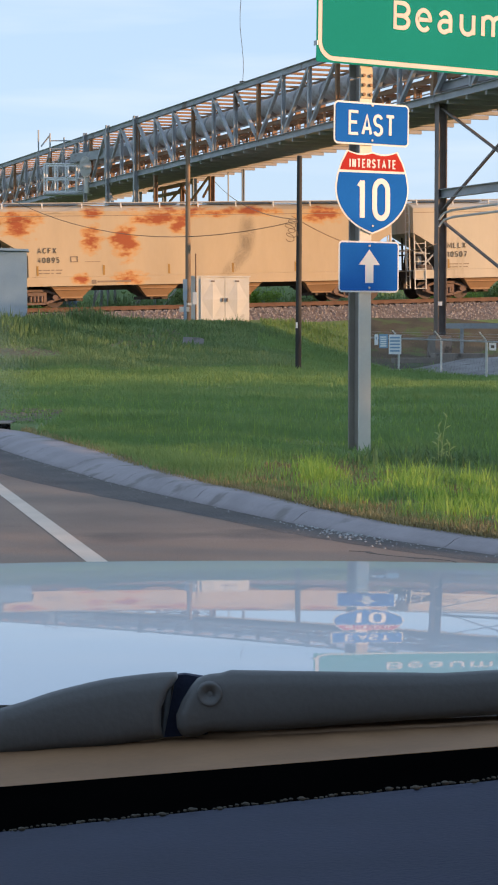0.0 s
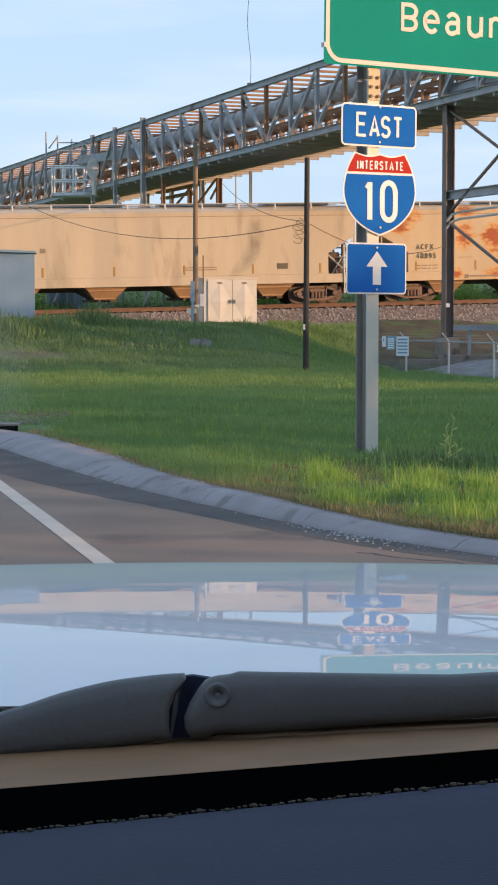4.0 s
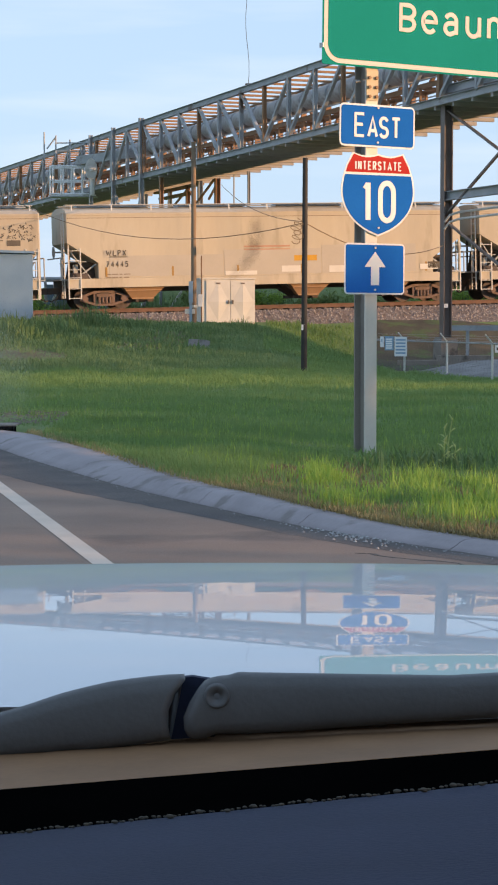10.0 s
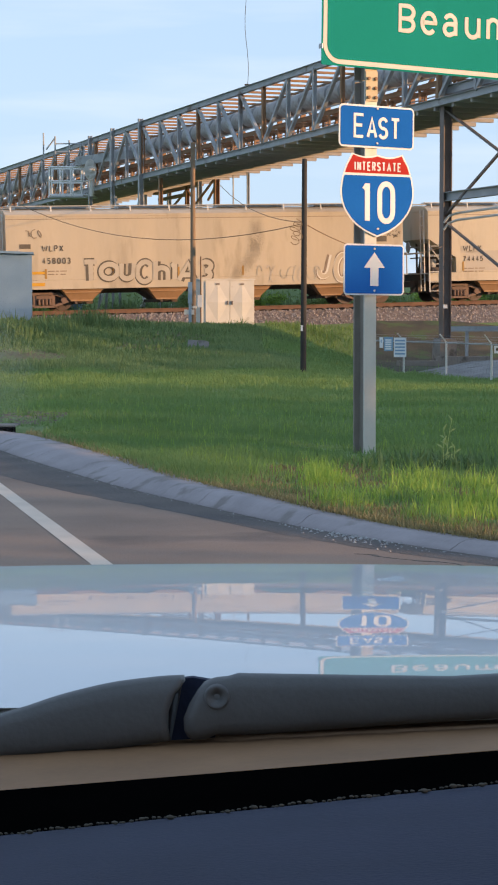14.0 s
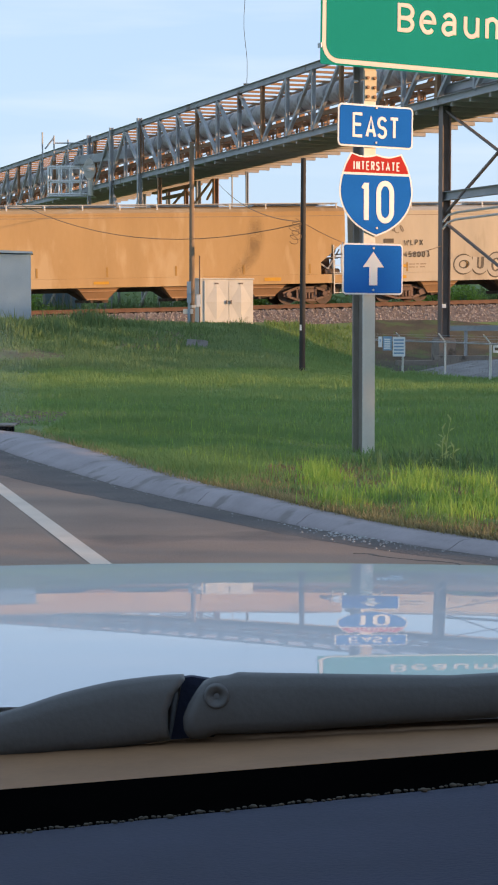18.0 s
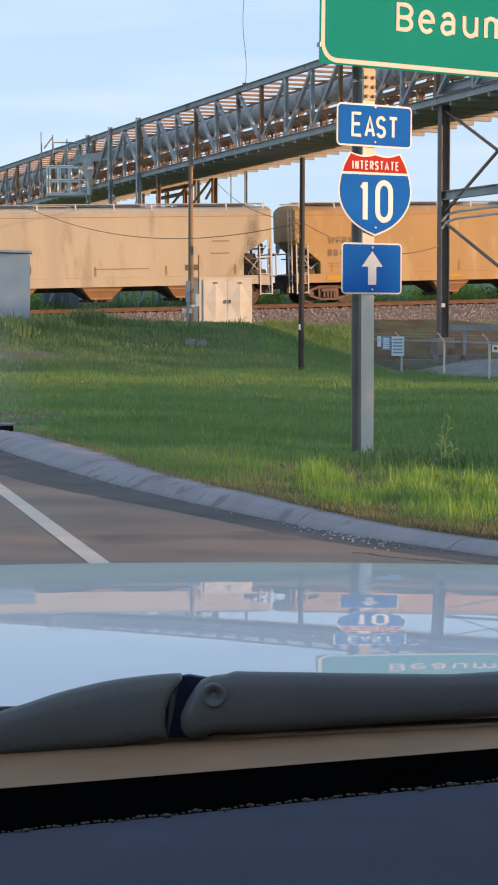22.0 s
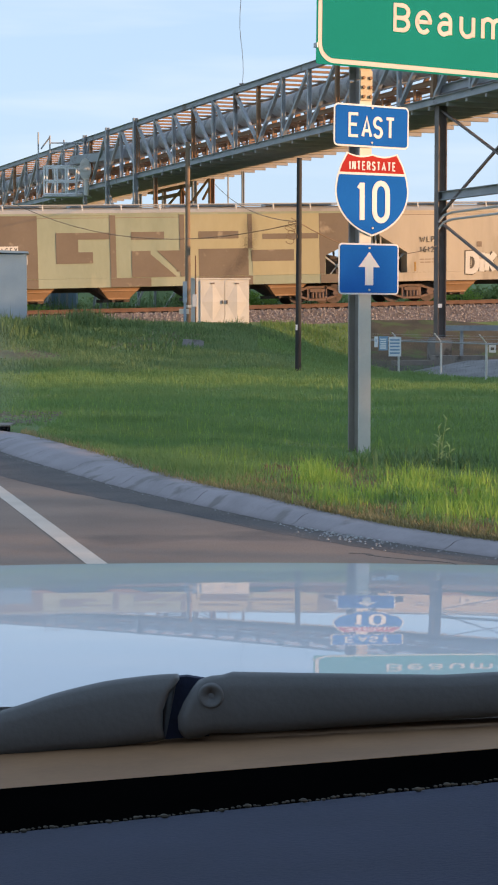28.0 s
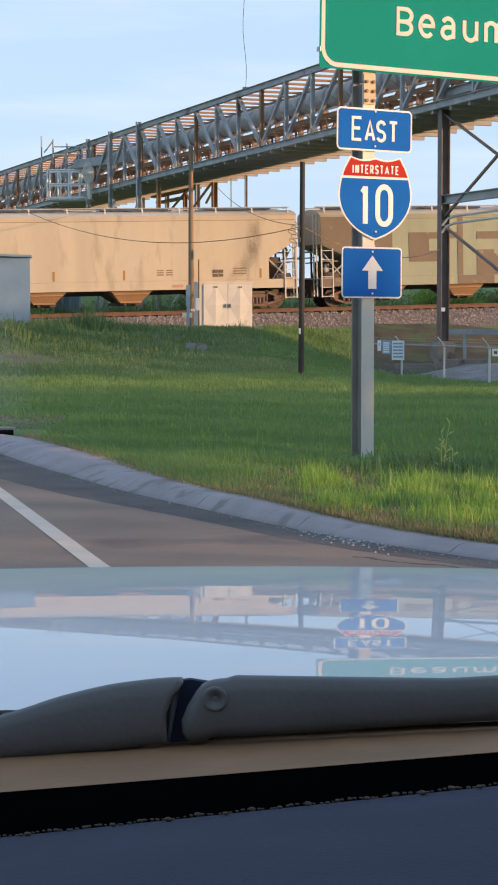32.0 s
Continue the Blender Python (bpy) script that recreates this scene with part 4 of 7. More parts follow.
def rounder(pts, n=5):
    """More points on the smooth curve through the given ones."""
    out = []
    for i in range(len(pts) - 1):
        a, b, c, d = (Vector(pts[max(0, min(len(pts) - 1, i + k))]) for k in (-1, 0, 1, 2))
        for j in range(n):
            t = j / n
            out.append(tuple(0.5 * (2 * b + (c - a) * t + (2 * a - 5 * b + 4 * c - d) * t * t + (3 * b - a - 3 * c + d) * t ** 3)))
    return out + [pts[-1]]


SIDE = [(0.385, 0.3)] + rounder([(0.43, 0.17), (0.45, 0.03), (0.43, -0.1), (0.375, -0.21), (0.28, -0.315), (0.15, -0.4), (0.0, -0.46)])


def scallop(k, x_end):
    """The top edge of the shield, from its left tip to its right tip."""
    half = [(-x_end + x_end * i / 6, 0.435 - 0.03 * math.sin(math.pi * i / 6) - 0.012 * i / 6) for i in range(7)]
    return [(x * k, z * k) for x, z in half + [(-x, z) for x, z in reversed(half[:-1])]]


def flank(k):
    """Down the right side to the point and up the left side."""
    return [(x * k, z * k) for x, z in SIDE + [(-x, z) for x, z in reversed(SIDE[:-1])]]


shield = thing("route_shield", "red and blue interstate shield sign with the number 10", "road sign", signs @ pose(0.07, -0.03, 2.79) @ Matrix.Diagonal((1.05, 1, 1, 1)), "signs on the post")
part("panel", Geo().prism((scallop(1.0, 0.31) + flank(1.0))[::-1], -0.004, 0.0), SIGNWHITE, shield)
part("blue_field", Geo().prism(([(-0.4, 0.195), (0.4, 0.195)] + flank(0.955)[1:-1])[::-1], -0.008, -0.0045), BLUE, shield)
part("red_field", Geo().prism((scallop(0.955, 0.31) + [(0.365, 0.3), (0.394, 0.222), (-0.394, 0.222), (-0.365, 0.3)])[::-1], -0.008, -0.0045), RED, shield)
sign_word("lettering", "INTERSTATE", SIGNWHITE, shield, -0.285, 0.285, 0.245, 0.343, 0.0155, -0.013, -0.0085, 0.2)
for c, x0, x1, t in (("1", -0.195, -0.088, 0.06), ("0", -0.005, 0.214, 0.058)):
    g = Geo()
    sign_letter(g, c, x0, x1, -0.317, 0.142, t, -0.013, -0.0085)
    part("lettering", g, SIGNWHITE, shield)
bolts(shield, -0.37)

green = thing("guide_sign", "large green guide sign with white border reading Beaumont", "road sign", signs @ pose(1.165, -0.03, 4.93, 0, 0.7, 0))
part("panel", Geo().prism(rounded(3.6, 1.64, 0.02), -0.004, 0.0), GREEN, green)
part("border", Geo().prism(rounded(3.56, 1.6, 0.2, 8), -0.0075, -0.0045), GUIDEWHITE, green)
part("field", Geo().prism(rounded(3.46, 1.5, 0.155, 8), -0.011, -0.008), GREEN, green)
for c, x0, x1 in (("B", -0.784, -0.54), ("e", -0.469, -0.227), ("a", -0.15, 0.08), ("u", 0.173, 0.412), ("m", 0.493, 0.85), ("o", 0.93, 1.17), ("n", 1.25, 1.48), ("t", 1.53, 1.68)):
    g = Geo()
    x0, x1 = -0.838 + (x0 + 0.784) * 0.918, -0.838 + (x1 + 0.784) * 0.918
    sign_letter(g, c, x0, x1, -0.408, -0.094 if c == "B" else -0.146, 0.049, -0.0155, -0.0115)
    part("lettering", g, GUIDEWHITE, green)
for x in (-0.5, 0.5):
    for z in (-0.6, 0.0, 0.6):
        part("stiffener", Geo().box(-1.75, 1.75, 0.001, 0.03, z - 0.03, z + 0.03) if x < 0 else Geo().box(-1.8, -1.792, -0.02, 0.05, z - 0.05, z), ALU, green)
other = thing("sign_post", "weathered galvanised steel beam post in the grass", "sign post", signs @ pose(2.4, 0, 0))
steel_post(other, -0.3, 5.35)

# ---- trackside things ----
cab = thing("electrical_cabinet", "pale grey steel double-door cabinet with diamond-pressed doors", "cabinet", pose(-2.2, 83.7, ground_z(-1.1, 84.2), 0, 0, 15))
CZ = 1.95
part("body", Geo().box(0, 2.3, 0.05, 1.0, 0.12, CZ), CABINET, cab)
part("plinth", Geo().box(0.25, 2.2, 0.1, 0.9, -0.6, 0.12), UNDER, cab)
part("lid", Geo().box(-0.04, 2.34, 0.0, 1.04, CZ, CZ + 0.05), CABINET, cab)
for x in (0.22, 1.26):
    door = part("door", Geo().box(x, x + 1.02, 0.0, 0.045, 0.16, CZ - 0.06), CABINET, cab)
    c, m = (x + 0.51), 0.16 + (CZ - 0.22) / 2
    part("pressing", Geo().add([(x + 0.04, -0.002, m), (c, -0.002, 0.2), (x + 0.98, -0.002, m), (c, -0.002, CZ - 0.1), (c, -0.05, m)], [(0, 1, 4), (1, 2, 4), (2, 3, 4), (3, 0, 4)]), CABINET, door)
    part("handle", Geo().box(x + (0.9 if x < 1 else 0.05), x + (0.95 if x < 1 else 0.1), -0.07, -0.02, m - 0.09, m + 0.06), DARKSTEEL, door, "dark lever handle")
    part("latch", Geo().box(c - 0.08, c + 0.08, -0.03, -0.002, CZ - 0.2, CZ - 0.14), DARKSTEEL, door)

px, py = -2.45, 82.0
pz = ground_z(px, py)
pole = thing("utility_pole", "weathered wooden utility pole with boxes at its foot", "pole", pose(px, py, 0))
part("shaft", Geo().tube((0, 0, pz - 0.5), (0, 0, 8.5), 0.118, 10, 0.09), WOODPOLE, pole, smooth=True)
part("meter_box", Geo().box(-0.2, -0.03, -0.26, -0.12, pz + 0.9, pz + 1.75).box(-0.17, -0.06, -0.22, -0.12, pz + 0.1, pz + 0.9), SHED, pole)
part("conduit", Geo().tube((-0.12, -0.14, pz), (-0.12, -0.14, pz + 1.1), 0.035, 6), CABINET, pole)
part("clamp", Geo().tube((0, 0, pz + 0.7), (0, 0, pz + 0.8), 0.15, 8), CABINET, pole)
part("bracket", Geo().box(-0.35, 0.05, -0.2, -0.13, pz + 0.45, pz + 0.65), CABINET, pole)
dark = thing("utility_pole", "slender black tarred pole standing in the lawn", "pole", pose(1.33, 55.0, 0))
z0 = ground_z(1.33, 55)
part("shaft", Geo().tube((0, 0, z0 - 0.5), (0.03, 0, 5.75), 0.085, 10, 0.07), TAR, dark, smooth=True)
part("tag", Geo().box(-0.07, -0.015, -0.1, -0.082, z0 + 1.15, z0 + 1.3), SIGNWHITE, dark, "small white tag")
stake = thing("marker_post", "thin marker post with a small white plate beside the cabinet", "post", pose(-2.15, 82.4, 0))
z1 = ground_z(-2.15, 82.4)
part("rod", Geo().tube((0, 0, z1 - 0.2), (0, 0, z1 + 2.8), 0.03, 6), RUSTWARM, stake)
part("plate", Geo().box(-0.13, 0.04, -0.05, -0.031, z1 + 0.75, z1 + 1.25), SIGNWHITE, stake)
x, y = -1.8, 64.4
solid("concrete_block", Geo().prism([(-0.3, -0.2), (0.34, -0.2), (0.36, 0.02), (0.26, 0.06), (-0.27, 0.07)], -0.2, 0.2), KERBSTONE, "rough grey concrete block in the grass", "block", at=pose(x, y, ground_z(x, y) + 0.21, 0, 2, 8))

shed = thing("metal_shed", "blue-grey sheet metal shed with a low roof", "shed", pose(-7.63, 70.0, 0, 0, 0, 6))
sz = 1.3
part("wall", Geo().box(-4.0, 0.0, 0.0, 3.0, sz - 0.6, 3.66), SHED, shed)
part("roof", Geo().add([(-4.1, -0.12, 3.78), (0.08, -0.12, 3.665), (0.08, 3.1, 3.72), (-4.1, 3.1, 3.82), (-4.1, -0.12, 3.9), (0.06, -0.12, 3.74), (0.06, 3.1, 3.82), (-4.1, 3.1, 3.95)],
     [(0, 1, 2, 3), (7, 6, 5, 4), (0, 4, 5, 1), (1, 5, 6, 2), (2, 6, 7, 3), (3, 7, 4, 0)]), SHED, shed)

# cable that sags from pole to pole
g = Geo()
def sag(p, q, drop, n=14):
    p, q = Vector(p), Vector(q)
    return [p.lerp(q, i / n) - Vector((0, 0, drop * 4 * (i / n) * (1 - i / n))) for i in range(n + 1)]
g.line(sag((-8.9, 76, 5.8), (1.35, 55, 4.02), 0.86), 0.012)
g.line(sag((1.35, 55, 4.02), (7.15, 77.6, 4.2), 0.55), 0.014)
g.line(sag((-1.5, 90, 7.35), (1.25, 55, 4.05), 0.35, 10), 0.012)
g.line([Vector((1.14 + 0.13 * math.sin(i * 0.9) + 0.05 * math.sin(i * 0.37), 54.9, 4.06 - 0.017 * i + 0.09 * math.cos(i * 0.9 + 0.4))) for i in range(34)], 0.01)
solid("overhead_cable", g, TWIST, "thin black cable sagging between the poles with a loose coil", "cable")

# fence round the pale gravel pad
fence = thing("wire_fence", "low steel fence with angled arms and wires", "fence")
FP = [(4.1, 70.2), (4.95, 67.2), (6.05, 64.0), (6.95, 59.5), (8.6, 55.5)]
for i, (x, y) in enumerate(FP):
    z = ground_z(x, y)
    part("fence_post", Geo().tube((x, y, z - 0.3), (x, y, 0.72), 0.035, 6).tube((x, y, 0.72), (x - 0.22, y - 0.1, 0.98), 0.025, 5), CABINET, fence)
for (xa, ya), (xb, yb) in zip(FP, FP[1:]):
    part("top_rail", Geo().tube((xa, ya, 0.7), (xb, yb, 0.7), 0.025, 5), STEEL, fence)
    for k in range(3):
        part("barbed_wire", Geo().tube((xa - 0.07 * (k + 1), ya - 0.03, 0.76 + 0.08 * k), (xb - 0.07 * (k + 1), yb - 0.03, 0.76 + 0.08 * k), 0.006, 4), STEEL, fence)
    n = int(math.dist((xa, ya), (xb, yb)) / 0.3)
    g = Geo()
    for k in range(n):
        t0, t1 = k / n, min(1, (k + 2) / n)
        for a, b in ((-0.35, 0.68), (0.68, -0.35)):
            g.tube((xa + (xb - xa) * t0, ya + (yb - ya) * t0, a), (xa + (xb - xa) * t1, ya + (yb - ya) * t1, b), 0.0018, 3)
    part("wire_mesh", g, DARKSTEEL, fence)
for x0, x1, za, zb, c in ((4.12, 4.24, 0.5, 0.85, SIGNWHITE), (4.27, 4.56, 0.4, 0.86, NOTICE), (4.59, 5.0, 0.2, 0.84, SIGNWHITE)):
    no = thing("notice_board", "small white and blue notice board wired to the fence", "notice", pose(0, 66.8, 0), "notices on the fence")
    part("board", Geo().box(x0, x1, -0.01, 0.0, za, zb), c, no)
    for k in range(5 if x1 - x0 > 0.2 else 2):
        z = zb - 0.1 - k * (zb - za - 0.1) / 5
        part("printed_bar", Geo().box(x0 + 0.04, x1 - 0.05, -0.015, -0.0105, z - 0.025, z + 0.025), NOTICE if c is SIGNWHITE else SIGNWHITE, no)
tag = thing("notice_board", "small white tag wired to the fence post", "notice", pose(7.1, 59.3, 0.45), "notices on the fence")
part("board", Geo().box(-0.1, 0.1, -0.01, 0.0, 0.0, 0.22), SIGNWHITE, tag)
part("printed_bar", Geo().box(-0.05, 0.05, -0.015, -0.0105, 0.07, 0.15), INK, tag)
pad = Geo()
cs = [(math.cos(2 * math.pi * i / 24), math.sin(2 * math.pi * i / 24)) for i in range(24)]
for r, z in ((1.0, -0.75), (0.85, -0.3), (0.5, 0.02), (0.1, 0.12)):
    pad.v += [(9.7 + 5.0 * r * c, 67 + 7.5 * r * s, z + 0.05 * noise.noise((c * 3, s * 3, r * 5))) for c, s in cs]
pad.f = [(24 * j + i, 24 * j + (i + 1) % 24, 24 * j + 24 + (i + 1) % 24, 24 * j + 24 + i) for j in range(3) for i in range(24)] + [tuple(range(72, 96))]
solid("gravel_mound", pad, GRAVEL, "low mound of pale grey gravel behind the fence", "gravel", smooth=True)
solid("concrete_step", Geo().prism([(-0.9, -0.7), (2.6, -0.7), (2.6, 0.05), (0.6, 0.05), (0.6, -0.12), (-0.9, -0.12)], -0.4, 0.4), STAINED, "low stained concrete step beside the pedestal", "step", at=pose(6.3, 76.4, 0.0, 0, 0, 5))
# sheet of yard dirt, its dark colour standing for shade round the pedestals
g = Geo()
yx, yy = [4.6 + 0.6 * i for i in range(18)], [69 + 1.38 * i for i in range(19)]
g.v = [(x, y, ground_z(x, y) + 0.1 - 0.3 * (i in (0, 17) or j in (0, 18))) for j, y in enumerate(yy) for i, x in enumerate(yx)]
g.f = [(j * 18 + i, j * 18 + i + 1, (j + 1) * 18 + i + 1, (j + 1) * 18 + i) for j in range(18) for i in range(17)]
solid("yard_dirt", g, YARD, "bare dirt with thin weeds round the pedestals, coloured dark for shade", "dirt", "structure", smooth=True)
rail = thing("guard_barrier", "grey steel guard barrier on short posts", "barrier", pose(0, 0, 0))
part("barrier_beam", Geo().beam((7.4, 76.5, 1.08), (16, 75.0, 1.1), 0.1, 0.2), STEEL, rail)
for i in range(5):
    part("barrier_post", Geo().beam((8.0 + 1.8 * i, 76.5 - 0.3 * i, -0.6), (8.0 + 1.8 * i, 76.5 - 0.3 * i, 1.0), 0.12, 0.12, (0, 1, 0)), STEEL, rail)

# ---- the car that the camera sits in ----
car = thing("car", "silver car with a dusty cowl and black wipers", "car")
g = Geo()
rows, z, d = [], 1.232, 1.134
while d < 2.52:                                    # slope in degrees, easing forward and rolling over at the nose
    rows.append((d, z))
    fall = 3.22 - 1.457 * (math.degrees(math.atan2(1.45 - z, d)) - 7.77) + 66 * max(0.0, (d - 2.17) / 0.33) ** 2
    d += 0.008
    z -= 0.008 * math.tan(radians(min(fall, 70)))
cols = [-0.8 + 0.04 * i for i in range(41)]
for d, z in rows:
    g.v += [(x, d, z - 0.04 * x * x - 0.25 * max(0, abs(x) - 0.68) ** 1.5) for x in cols]
nc = len(cols)
g.f = [(j * nc + i, j * nc + i + 1, (j + 1) * nc + i + 1, (j + 1) * nc + i) for j in range(len(rows) - 1) for i in range(nc - 1)]
part("hood", g, HOODPAINT, car, "smooth curved silver hood", smooth=True)




def wz(x, y, d=1.13):
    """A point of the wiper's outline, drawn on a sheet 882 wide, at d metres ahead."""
    a = (776 - y) / 3600
    c, s = math.cos(0.06214), math.sin(0.06214)
    k = d / (c + a * s)
    return ((x - 441) / 3600 * k, 1.45 + (a * c - s) * k)


def loft(name, top, low, left, right, parent, label):
    """A moulded body between a top and a low line of the sheet, with ends that follow (share of the height, x)."""
    rings = ((0.0, 1.1225), (0.0, 1.117), (0.03, 1.1115), (0.09, 1.109), (0.3, 1.1075), (0.55, 1.1075), (0.8, 1.1085), (0.93, 1.111), (1.0, 1.116), (1.0, 1.1225))
    us = [0.0, 0.006, 0.015] + [0.03 + 0.94 * i / 40 for i in range(41)] + [0.985, 0.994, 1.0]
    tx, ty = [p[0] for p in top], [p[1] for p in top]
    lx, ly = [p[0] for p in low], [p[1] for p in low]
    g = Geo()
    for u in us:
        near = max(0.0, 1 - min(u, 1 - u) / 0.015)
        for v, d in rings:
            a, b = float(np.interp(v, [p[0] for p in left], [p[1] for p in left])), float(np.interp(v, [p[0] for p in right], [p[1] for p in right]))
            x = a + (b - a) * u
            t = float(np.interp(x, tx, ty))
            y = t + (float(np.interp(x, lx, ly)) - t) * v
            d += 0.007 * near ** 2 * (d < 1.12)
            px, pz = wz(x - 13, y - 13, d)
            g.v.append((px, d, pz))
    n = len(rings)
    g.f = [(j * n + i, j * n + i + 1, j * n + n + i + 1, j * n + n + i) for j in range(len(us) - 1) for i in range(n - 1)] + [(j * n + n - 1, j * n, j * n + n, j * n + 2 * n - 1) for j in range(len(us) - 1)]
    g.f += [tuple(range(n)), tuple(range(len(g.v) - 1, len(g.v) - n - 1, -1))]
    return part(name, g, BLACKPLASTIC, parent, label, smooth=True)


arm = loft("wiper_arm", rounder([(-260, 1345), (-60, 1283), (0, 1264), (50, 1249), (100, 1232), (149, 1219), (199, 1208), (249, 1201), (299, 1196), (335, 1195)]),
           [(-260, 1376), (0, 1346), (199, 1327), (303, 1312), (340, 1309)], [(0, -260), (1, -260)], [(0, 326), (0.08, 329), (0.28, 312), (0.44, 301), (0.62, 297), (0.8, 298), (1, 303)], car, "matt black wiper arm")
head = loft("wiper_head", [(320, 1225), (345, 1213), (366, 1205), (380, 1199), (404, 1197), (415, 1191), (441, 1192), (640, 1195), (799, 1197), (882, 1192), (1150, 1183)],
            [(320, 1312), (366, 1309), (380, 1301), (441, 1301), (516, 1297), (690, 1284), (882, 1272), (1150, 1250)],
            [(0, 362), (0.1, 350), (0.25, 338), (0.45, 327), (0.62, 323), (0.8, 326), (0.93, 332), (1, 340)], [(0, 1150), (1, 1150)], car, "matt black wiper pivot head")
# flat dark plate added to stand for the shade in the pivot gap
part("pivot_gap_shade", Geo().prism([wz(x - 13, y - 13, 1.124) for x, y in ((290, 1312), (290, 1247), (305, 1224), (324, 1202), (340, 1200), (372, 1205), (400, 1240), (380, 1306))][::-1], 1.124, 1.13), DASH, head, "dark plate standing for the shaded gap behind the pivot")
cx, cz = wz(371, 1221, 1.108)
g = Geo()
ring = [(math.cos(2 * math.pi * i / 20), math.sin(2 * math.pi * i / 20)) for i in range(20)]
prof = ((0.0072, 0.0), (0.0068, -0.0022), (0.006, -0.003), (0.0048, -0.0024), (0.0003, -0.0004))
for r, y in prof:
    g.v += [(cx + r * c, 1.1085 + y, cz + r * s) for c, s in ring]
g.f = [(20 * j + i, 20 * j + (i + 1) % 20, 20 * j + 20 + (i + 1) % 20, 20 * j + 20 + i) for j in range(4) for i in range(20)] + [tuple(range(99, 79, -1))]
part("pivot_cap", g, BLACKPLASTIC, head, "round dished pivot cap", smooth=True)


def band(name, far, near, mat, label="", smooth=False, parts=24):
    """A strip across the car between two lines of (x, y, z), each given at its left and right end."""
    g = Geo()
    for i in range(parts + 1):
        t = i / parts
        a, b = Vector(far[0]).lerp(Vector(far[1]), t), Vector(near[0]).lerp(Vector(near[1]), t)
        g.v += [a, b, b - Vector((0, 0, 0.02)), a - Vector((0, 0, 0.02))]
    g.v = [tuple(p) for p in g.v]
    for i in range(parts):
        g.f += [(4 * i + j, 4 * i + (j + 1) % 4, 4 * i + 4 + (j + 1) % 4, 4 * i + 4 + j) for j in range(4)]
    return part(name, g, mat, car, label, smooth)


def across(left, right, d):
    """The two ends, 0.55 m out, of a line that runs through two heights of the sheet at d metres ahead."""
    out = []
    for k in (-1.2, 2.2):
        x = 882 * k
        px, pz = wz(x, left + (right - left) * k - 8, d)
        out.append((px, d, pz))
    return out


band("cowl_panel", across(1308, 1268, 1.165), across(1394, 1322, 1.0), COWL, "dusty brown plastic cowl panel")
band("windshield_edge", across(1394, 1323, 0.995), across(1482, 1390, 0.9), FRIT, "black ceramic edge of the windshield")
band("dashboard", across(1474, 1382, 0.89), across(1640, 1600, 0.62), DASH, "dark blue-grey vinyl dashboard top")
band("dashboard_front", across(1640, 1600, 0.618), across(2600, 2600, 0.6), DASH)
l0, l1 = across(1474, 1381, 0.885)
g = Geo()
rng = np.random.default_rng(8)
for i in range(150):                               # a twisted cord with a knot every centimetre or so
    u = 0.25 + 0.5 * (i + rng.uniform(-0.3, 0.3)) / 150
    p = Vector(l0).lerp(Vector(l1), u) + Vector((0, 0, 0.0006 + 0.0004 * math.sin(i * 0.7)))
    q = Vector(l0).lerp(Vector(l1), u + 0.0042) + Vector((0, 0, 0.0004 * math.sin(i * 0.7 + 0.6)))
    r = rng.uniform(0.0004, 0.0007) * (1.7 if i % 5 == 0 else 1)
    k = len(g.v)
    g.turned([(-1.6 * r, r * 0.3), (-r, r * 0.8), (0, r), (r, r * 0.8), (1.6 * r, r * 0.3)], (q - p).normalized(), 8)
    g.v[k:] = [tuple(Vector(v) + p) for v in g.v[k:]]
part("sealing_bead", g, BEAD, car, "brown corded trim bead along the dashboard edge")


def smear(name, label, x, y, wide, high, lean, tone, much, through_light):
    """A soft smudge on the inner face of the windshield, on the same sheet as the wiper."""
    m = bpy.data.materials.new(name)
    m.use_nodes = True
    n, l = m.node_tree.nodes, m.node_tree.links
    co, gr, ns, mu, mx, clear = (n.new(k) for k in ("ShaderNodeTexCoord", "ShaderNodeTexGradient", "ShaderNodeTexNoise", "ShaderNodeMath", "ShaderNodeMixShader", "ShaderNodeBsdfTransparent"))
    film = n.new("ShaderNodeBsdfTranslucent" if through_light else "ShaderNodeBsdfDiffuse")
    film.inputs["Color"].default_value = (*tone, 1)
    gr.gradient_type = "SPHERICAL"
    l.new(co.outputs["Object"], gr.inputs[0])
    l.new(co.outputs["Object"], ns.inputs["Vector"])
    ns.inputs["Scale"].default_value = 2.2
    mu.operation = "MULTIPLY"
    soft = n.new("ShaderNodeMapRange")
    soft.interpolation_type, soft.inputs["From Max"].default_value = "SMOOTHSTEP", 0.75
    l.new(gr.outputs["Fac"], soft.inputs["Value"])
    l.new(soft.outputs[0], mu.inputs[0])
    l.new(ns.outputs["Fac"], mu.inputs[1])
    k = n.new("ShaderNodeMath")
    k.operation, k.inputs[1].default_value, k.use_clamp = "MULTIPLY", much * 2, True
    l.new(mu.outputs[0], k.inputs[0])
    l.new(k.outputs[0], mx.inputs[0])
    l.new(clear.outputs[0], mx.inputs[1])
    l.new(film.outputs[0], mx.inputs[2])
    l.new(mx.outputs[0], n["Material Output"].inputs["Surface"])
    g = Geo()
    ring = [(math.cos(2 * math.pi * i / 24), math.sin(2 * math.pi * i / 24)) for i in range(24)]
    g.v = [(0, 0, 0)] + [(c, 0, s_) for c, s_ in ring]
    g.f = [(0, 1 + (i + 1) % 24, 1 + i) for i in range(24)]
    px, pz = wz(x, y, 0.8)
    unit = 0.8 / 3600
    ob = part(name, g, m, car, label, at=pose(px, 0.8, pz, 0, lean, 0) @ Matrix.Diagonal((wide * unit, 1, high * unit, 1)))
    ob.visible_shadow = False


